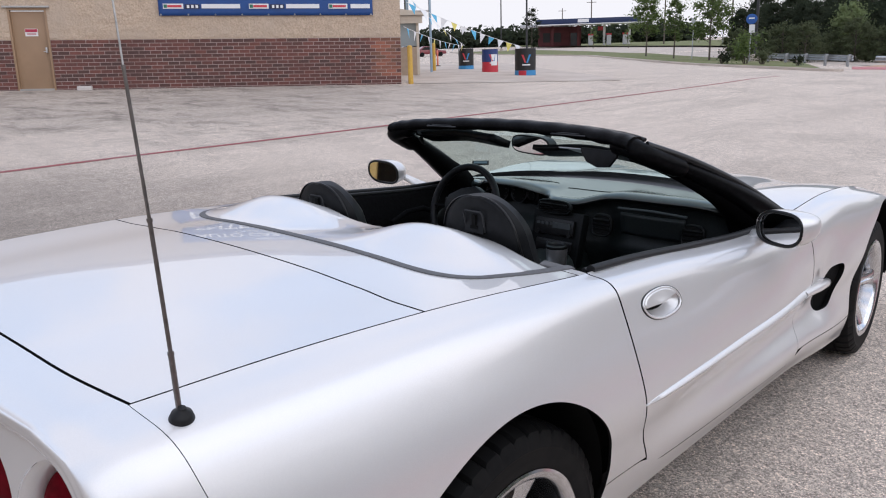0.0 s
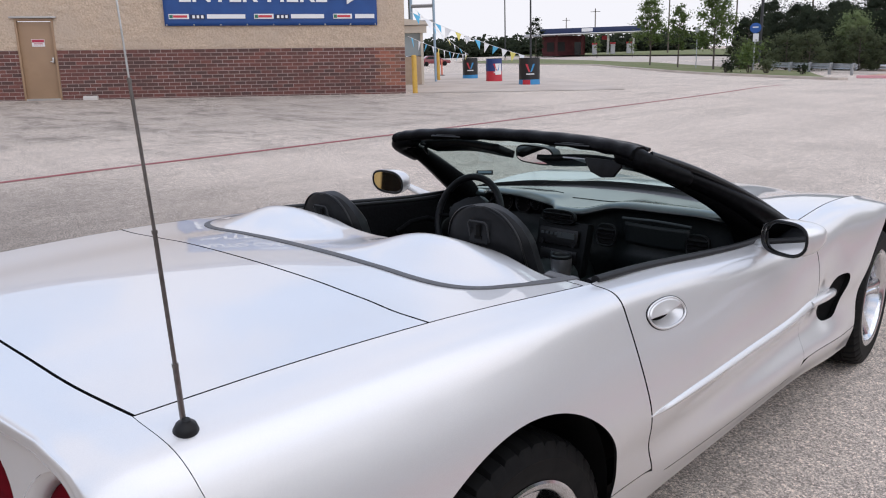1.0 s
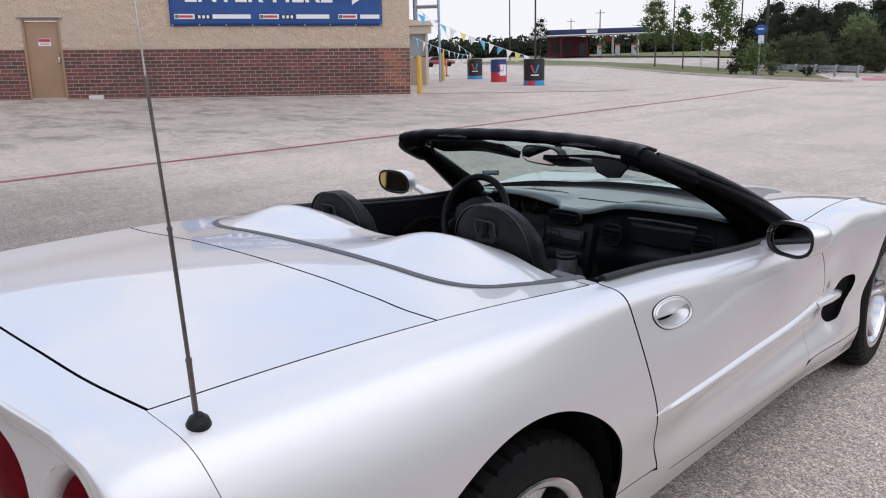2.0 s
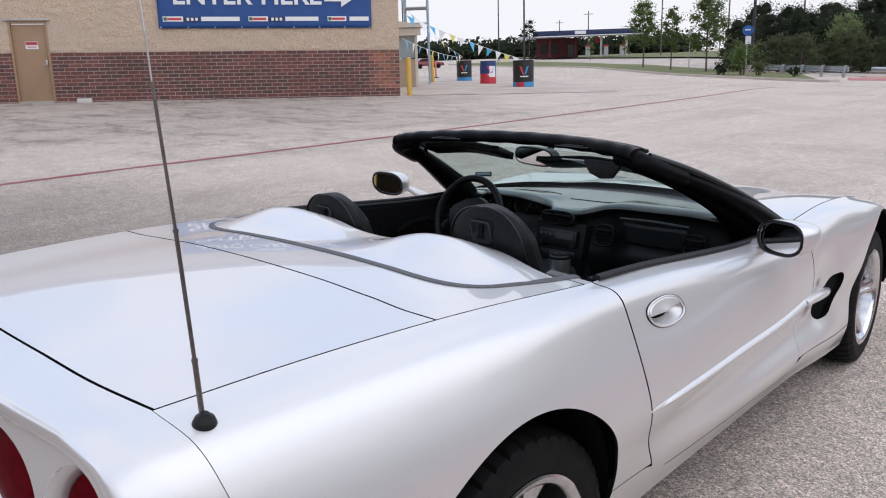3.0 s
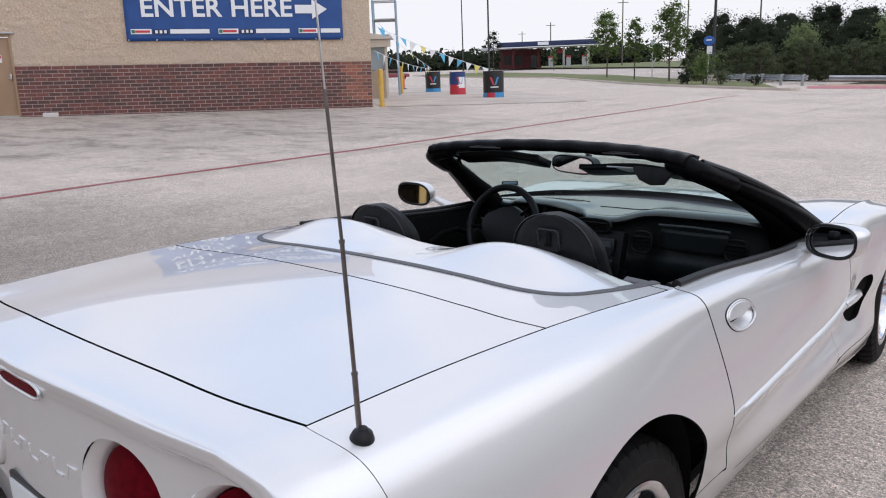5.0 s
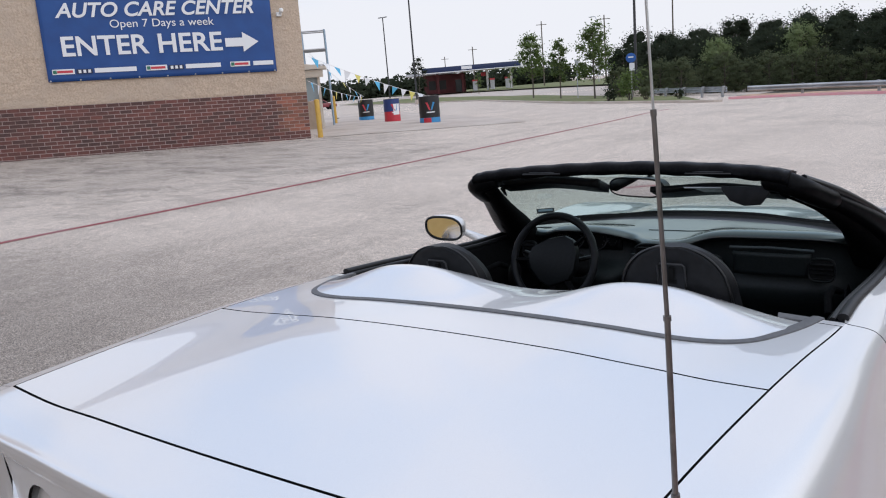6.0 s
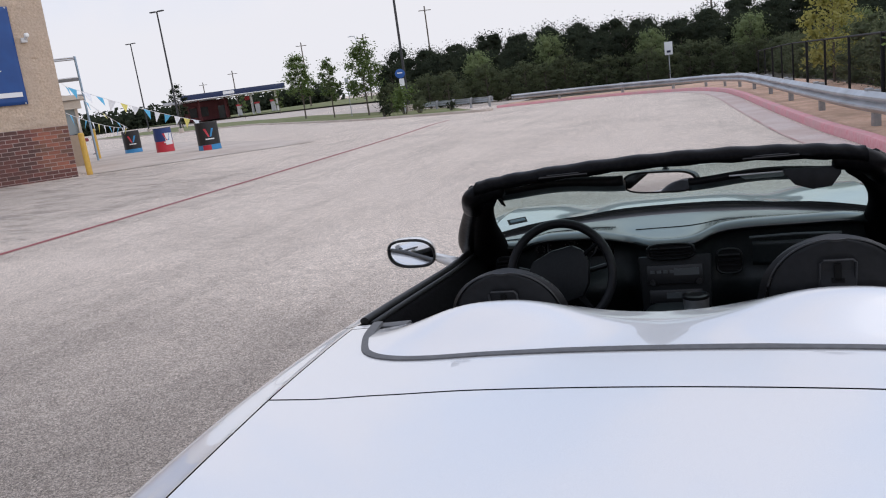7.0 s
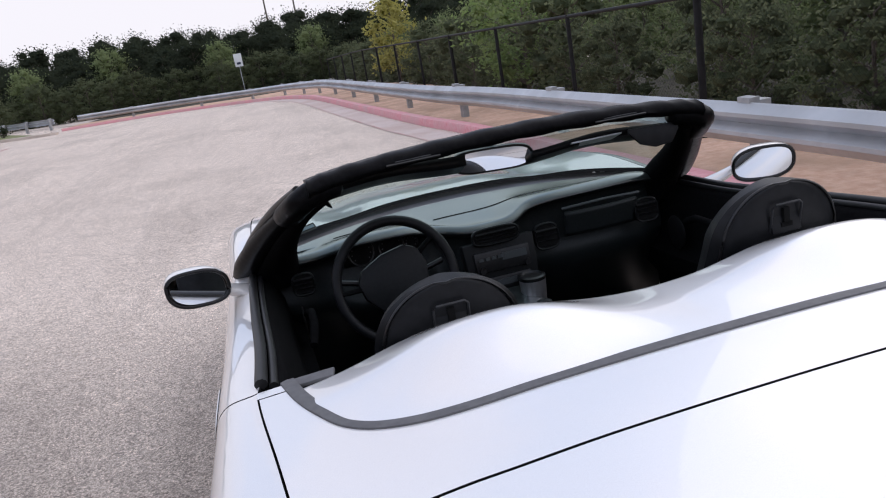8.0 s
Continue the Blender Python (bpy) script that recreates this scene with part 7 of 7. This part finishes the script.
power_pole(-67.1, 120.6, 11.3, "wooden utility pole with a cross arm beyond the trees")
power_pole(-49.1, 107.4, 9.9, "wooden utility pole with a cross arm above the wood")
power_pole(-88.9, 130.6, 9.0, "thin utility pole by the filling station")
power_pole(-117.0, 159.0, 9.0, "thin utility pole behind the filling station")
power_pole(0.6, 95.0, 9.6, "utility pole rising behind the dark wood")
power_pole(4.0, 95.0, 9.0, "second utility pole rising behind the dark wood")
power_pole(-36.0, 100.0, 11.6, "wooden utility pole rising from the wood")
hw_ = thing("street_light", "thin grey street light by the far road", "street light", (*afar(-50.2, 107.2), ground_z(*afar(-50.2, 107.2))))
part("shaft", Geo().tube([(0, 0, 0), (0, 0, 11.4), (-0.4, 0.2, 12.0), (-1.4, 0.6, 12.1)], 0.07, 8), GALV, hw_, smooth=60)
part("lamp_head", Geo().box((-1.6, 0.7, 12.05), (0.6, 0.25, 0.12), Euler((0, 0, -0.4)).to_matrix()), GALV, hw_, bevel=0.02)


def sign_post(x, y, h, w, hh, mat, label, lo=0.0):
    k = spread(x, y)
    h, w, hh = h * k, w * k, hh * k
    x, y = afar(x, y)
    s = thing("road_sign", label, "sign", (x, y, ground_z(x, y)), (0, 0, 6))
    part("post", Geo().box((0, 0.03, h / 2), (0.06, 0.04, h)), GALV, s, "grey steel post")
    pl = part("plate", Geo().box((0, 0, h - hh / 2), (w, 0.012, hh)), mat, s, bevel=0.004)
    return s, pl


s1, p1 = sign_post(-2.05, 46.6, 2.45, 0.46, 0.75, material("white_sign", (0.72, 0.74, 0.74), rough=0.4), "small white sign with a dark mark on a steel post")
part("sign_bar", Geo().box((0, -0.010, 2.35), (0.27, 0.006, 0.16)), NAVY, p1)
s2 = thing("road_sign", "round blue sign above a small white plate", "sign", (0, 0, 0))
stand(s2, -16.85, 40.8, 6)
part("post", Geo().box((0, 0.03, 1.27), (0.06, 0.04, 2.54)), GALV, s2, "grey steel post")
p2 = part("plate", Geo().prism([(0.30 * math.cos(i * math.pi / 14), 0.27 * math.sin(i * math.pi / 14)) for i in range(28)], 0.012, pose(0, 0.006, 2.32, 90, 0, 0)), material("blue_sign", (0.02, 0.10, 0.36), rough=0.4), s2, bevel=0.003)
part("sign_bar", Geo().box((0, -0.010, 2.36), (0.30, 0.006, 0.07)), WHITEV, p2)
part("lower_plate", Geo().box((0.05, -0.01, 1.82), (0.30, 0.012, 0.42)), WHITEV, s2)
s3, p3 = sign_post(-21.6, 43.4, 2.5, 0.25, 0.40, material("grey_sign_back", (0.45, 0.47, 0.47), rough=0.5), "narrow grey sign back on a post among the young trees")

fs_ = thing("filling_station", "filling station with a navy canopy over a dark red shop", "filling station")
stand(fs_, -86, 120, 36, sink=0.35)
MAROON = material("dark_red_wall", (0.075, 0.016, 0.020), (0.10, 0.024, 0.026), 1, rough=0.8)
part("canopy", Geo().box((2.8, -4.9, 4.20), (17.8, 10, 0.85)), material("navy_fascia", (0.012, 0.025, 0.085), rough=0.4), fs_, "navy canopy fascia", bevel=0.03)
part("canopy_trim", Geo().box((2.8, -4.9, 3.68), (18.1, 10.3, 0.14)), WHITEV, fs_, "white canopy edge")
part("canopy_mark", Geo().box((2.0, -9.93, 4.22), (1.9, 0.06, 0.55)), WHITEV, fs_, "pale mark on the fascia")
part("shop", Geo().box((-2.2, 1.5, 1.7), (8.0, 5, 3.5)), MAROON, fs_, "dark red shop wall")
part("shop_roof", Geo().box((-5.0, 2.0, 3.75), (9.0, 7, 0.45)), material("pale_roof", (0.5, 0.5, 0.52), rough=0.6), fs_)
part("shop_door", Geo().box((0.6, -1.02, 1.15), (1.5, 0.08, 2.3)), material("dark_glass", (0.03, 0.035, 0.04), rough=0.1), fs_, "dark glazed shop door")
for wx in (-4.6, -2.6):
    part("shop_window", Geo().box((wx, -1.02, 1.55), (1.3, 0.08, 1.7)), DARKPL, fs_)
for px in (-3.4, 1.2, 5.8, 10.2):
    part("canopy_post", Geo().box((px, -5.5, 1.75), (0.40, 0.40, 3.6)), WHITEV if px > 4 else MAROON, fs_, bevel=0.02)
for px in (3.4, 6.6, 9.4):
    pump = part("fuel_pump", Geo().box((px, -6.6, 0.85), (0.8, 0.5, 1.7)), material("pump_grey", (0.5, 0.5, 0.52), rough=0.5), fs_, "grey fuel pump", bevel=0.05)
    part("pump_head", Geo().box((px, -6.6, 1.85), (0.95, 0.6, 0.30)), REDV, pump, "red pump head", bevel=0.03)
part("price_sign", Geo().box((5.2, -3.0, 2.9), (0.9, 0.15, 0.7)), REDV, fs_)

# parked cars far off beyond the apron


def far_car(x, y, turn, col, label):
    x, y = afar(x, y)
    c = thing("parked_car", label, "car", (x, y, ground_z(x, y)), (0, 0, turn), group="parked cars far off")
    m = material("car_paint", col, rough=0.3, coat=0.6)
    body = [(-2.2, 0.35), (2.2, 0.35), (2.25, 0.65), (2.1, 0.82), (1.1, 0.92), (0.4, 1.40), (-1.1, 1.45), (-1.8, 0.98), (-2.2, 0.9)]
    part("body", Geo().prism(body, 1.7, pose(0, 0.85, 0, 90, 0, 0)), m, c, bevel=0.08)
    part("side_window", Geo().prism([(0.85, 0.95), (0.3, 1.33), (-1.0, 1.37), (-1.5, 0.98)], 1.72, pose(0, 0.86, 0, 90, 0, 0)), DARKPL, c)
    for wx in (-1.35, 1.35):
        for wy in (-0.8, 0.8):
            part("wheel", Geo().lathe([(0.001, 0.1), (0.20, 0.1), (0.31, 0.09), (0.33, 0.0), (0.31, -0.09), (0.001, -0.1)], 18, pose(wx, wy, 0.33, 90, 0, 0)), TYRE, c, smooth=40)
    return c


for (x, y, tn, col, lb) in ((-60, 58, 60, (0.20, 0.03, 0.04), "dark red car parked far beyond the drums"), (-72, 66, 60, (0.06, 0.07, 0.09), "dark car parked far beyond the drums"), (-67, 59, 60, (0.5, 0.5, 0.52), "pale car parked far beyond the drums")):
    far_car(x, y, tn, col, lb)
# ---- bricks of the base: courses of long bricks, the nearest ones single ----
CH, BLN = 0.112, 0.335


def brick_look(name, per_object, wash=(1.0, 1.0, 1.0)):
    """Fired clay from charcoal to red-brown, each brick of its own tone."""
    m = material(name, tuple(0.82 * w for w in wash), wash, 9, rough=0.9, bump=0.003, bump_scale=60)
    n, l = m.node_tree.nodes, m.node_tree.links
    b = n["Principled BSDF"]
    grain = b.inputs["Base Color"].links[0].from_socket
    tone = n.new("ShaderNodeObjectInfo").outputs["Random"] if per_object else n.new("ShaderNodeNewGeometry").outputs["Random Per Island"]
    r = n.new("ShaderNodeValToRGB")
    el = r.color_ramp.elements
    el[0].position, el[0].color = 0.0, (0.098, 0.055, 0.050, 1)
    el[1].position, el[1].color = 1.0, (0.215, 0.085, 0.070, 1)
    for p, c in ((0.25, (0.118, 0.062, 0.054, 1)), (0.45, (0.145, 0.066, 0.057, 1)), (0.75, (0.170, 0.071, 0.060, 1))):
        e = el.new(p)
        e.color = c
    l.new(tone, r.inputs["Fac"])
    x = n.new("ShaderNodeMix")
    x.data_type, x.blend_type = "RGBA", "MULTIPLY"
    x.inputs[0].default_value = 1.0
    l.new(r.outputs["Color"], x.inputs[6])
    l.new(grain, x.inputs[7])
    l.new(x.outputs[2], b.inputs["Base Color"])
    return m


bm_me = bpy.data.meshes.new("brick")
bg_ = Geo().box((0, 0, 0), (BLN - 0.018, 0.05, CH - 0.018))
bm_me.from_pydata(bg_.v, [], bg_.f)
bm_me.materials.append(brick_look("clay_brick", True))
rust_me = bpy.data.meshes.new("rusty_brick")
rust_me.from_pydata(bg_.v, [], bg_.f)
rust_me.materials.append(brick_look("rust_washed_brick", True, (1.75, 1.7, 1.35)))
rest = Geo()
made = 0
for row in range(-2, 13):
    z = BT - CH * (12.5 - row) - 0.006
    for k in range(-1, 78):
        xa = (k + 0.5 * (row % 2)) * BLN
        for lo, hi in ((0.0, DX0), (DX1, 26.0)):
            x0, x1 = max(xa, lo), min(xa + BLN, hi)
            if x1 - x0 < 0.05:
                continue
            y = -0.016 + rng.uniform(-0.002, 0.002)
            if x1 - x0 > BLN - 0.001 and x0 < 9.2 and made < 300 and row >= 2:
                b = new("brick", rust_me if x0 < 0.75 else bm_me)
                b.matrix_basis = pose((x0 + x1) / 2, y, z)
                b.parent = store
                made += 1
            else:
                rest.box(((x0 + x1) / 2, y, z), (x1 - x0 - 0.018, 0.05, CH - 0.018))
tagged(part("brick_rest", rest, brick_look("clay_brick_rest", False), store, smooth=0), kind="stuff")
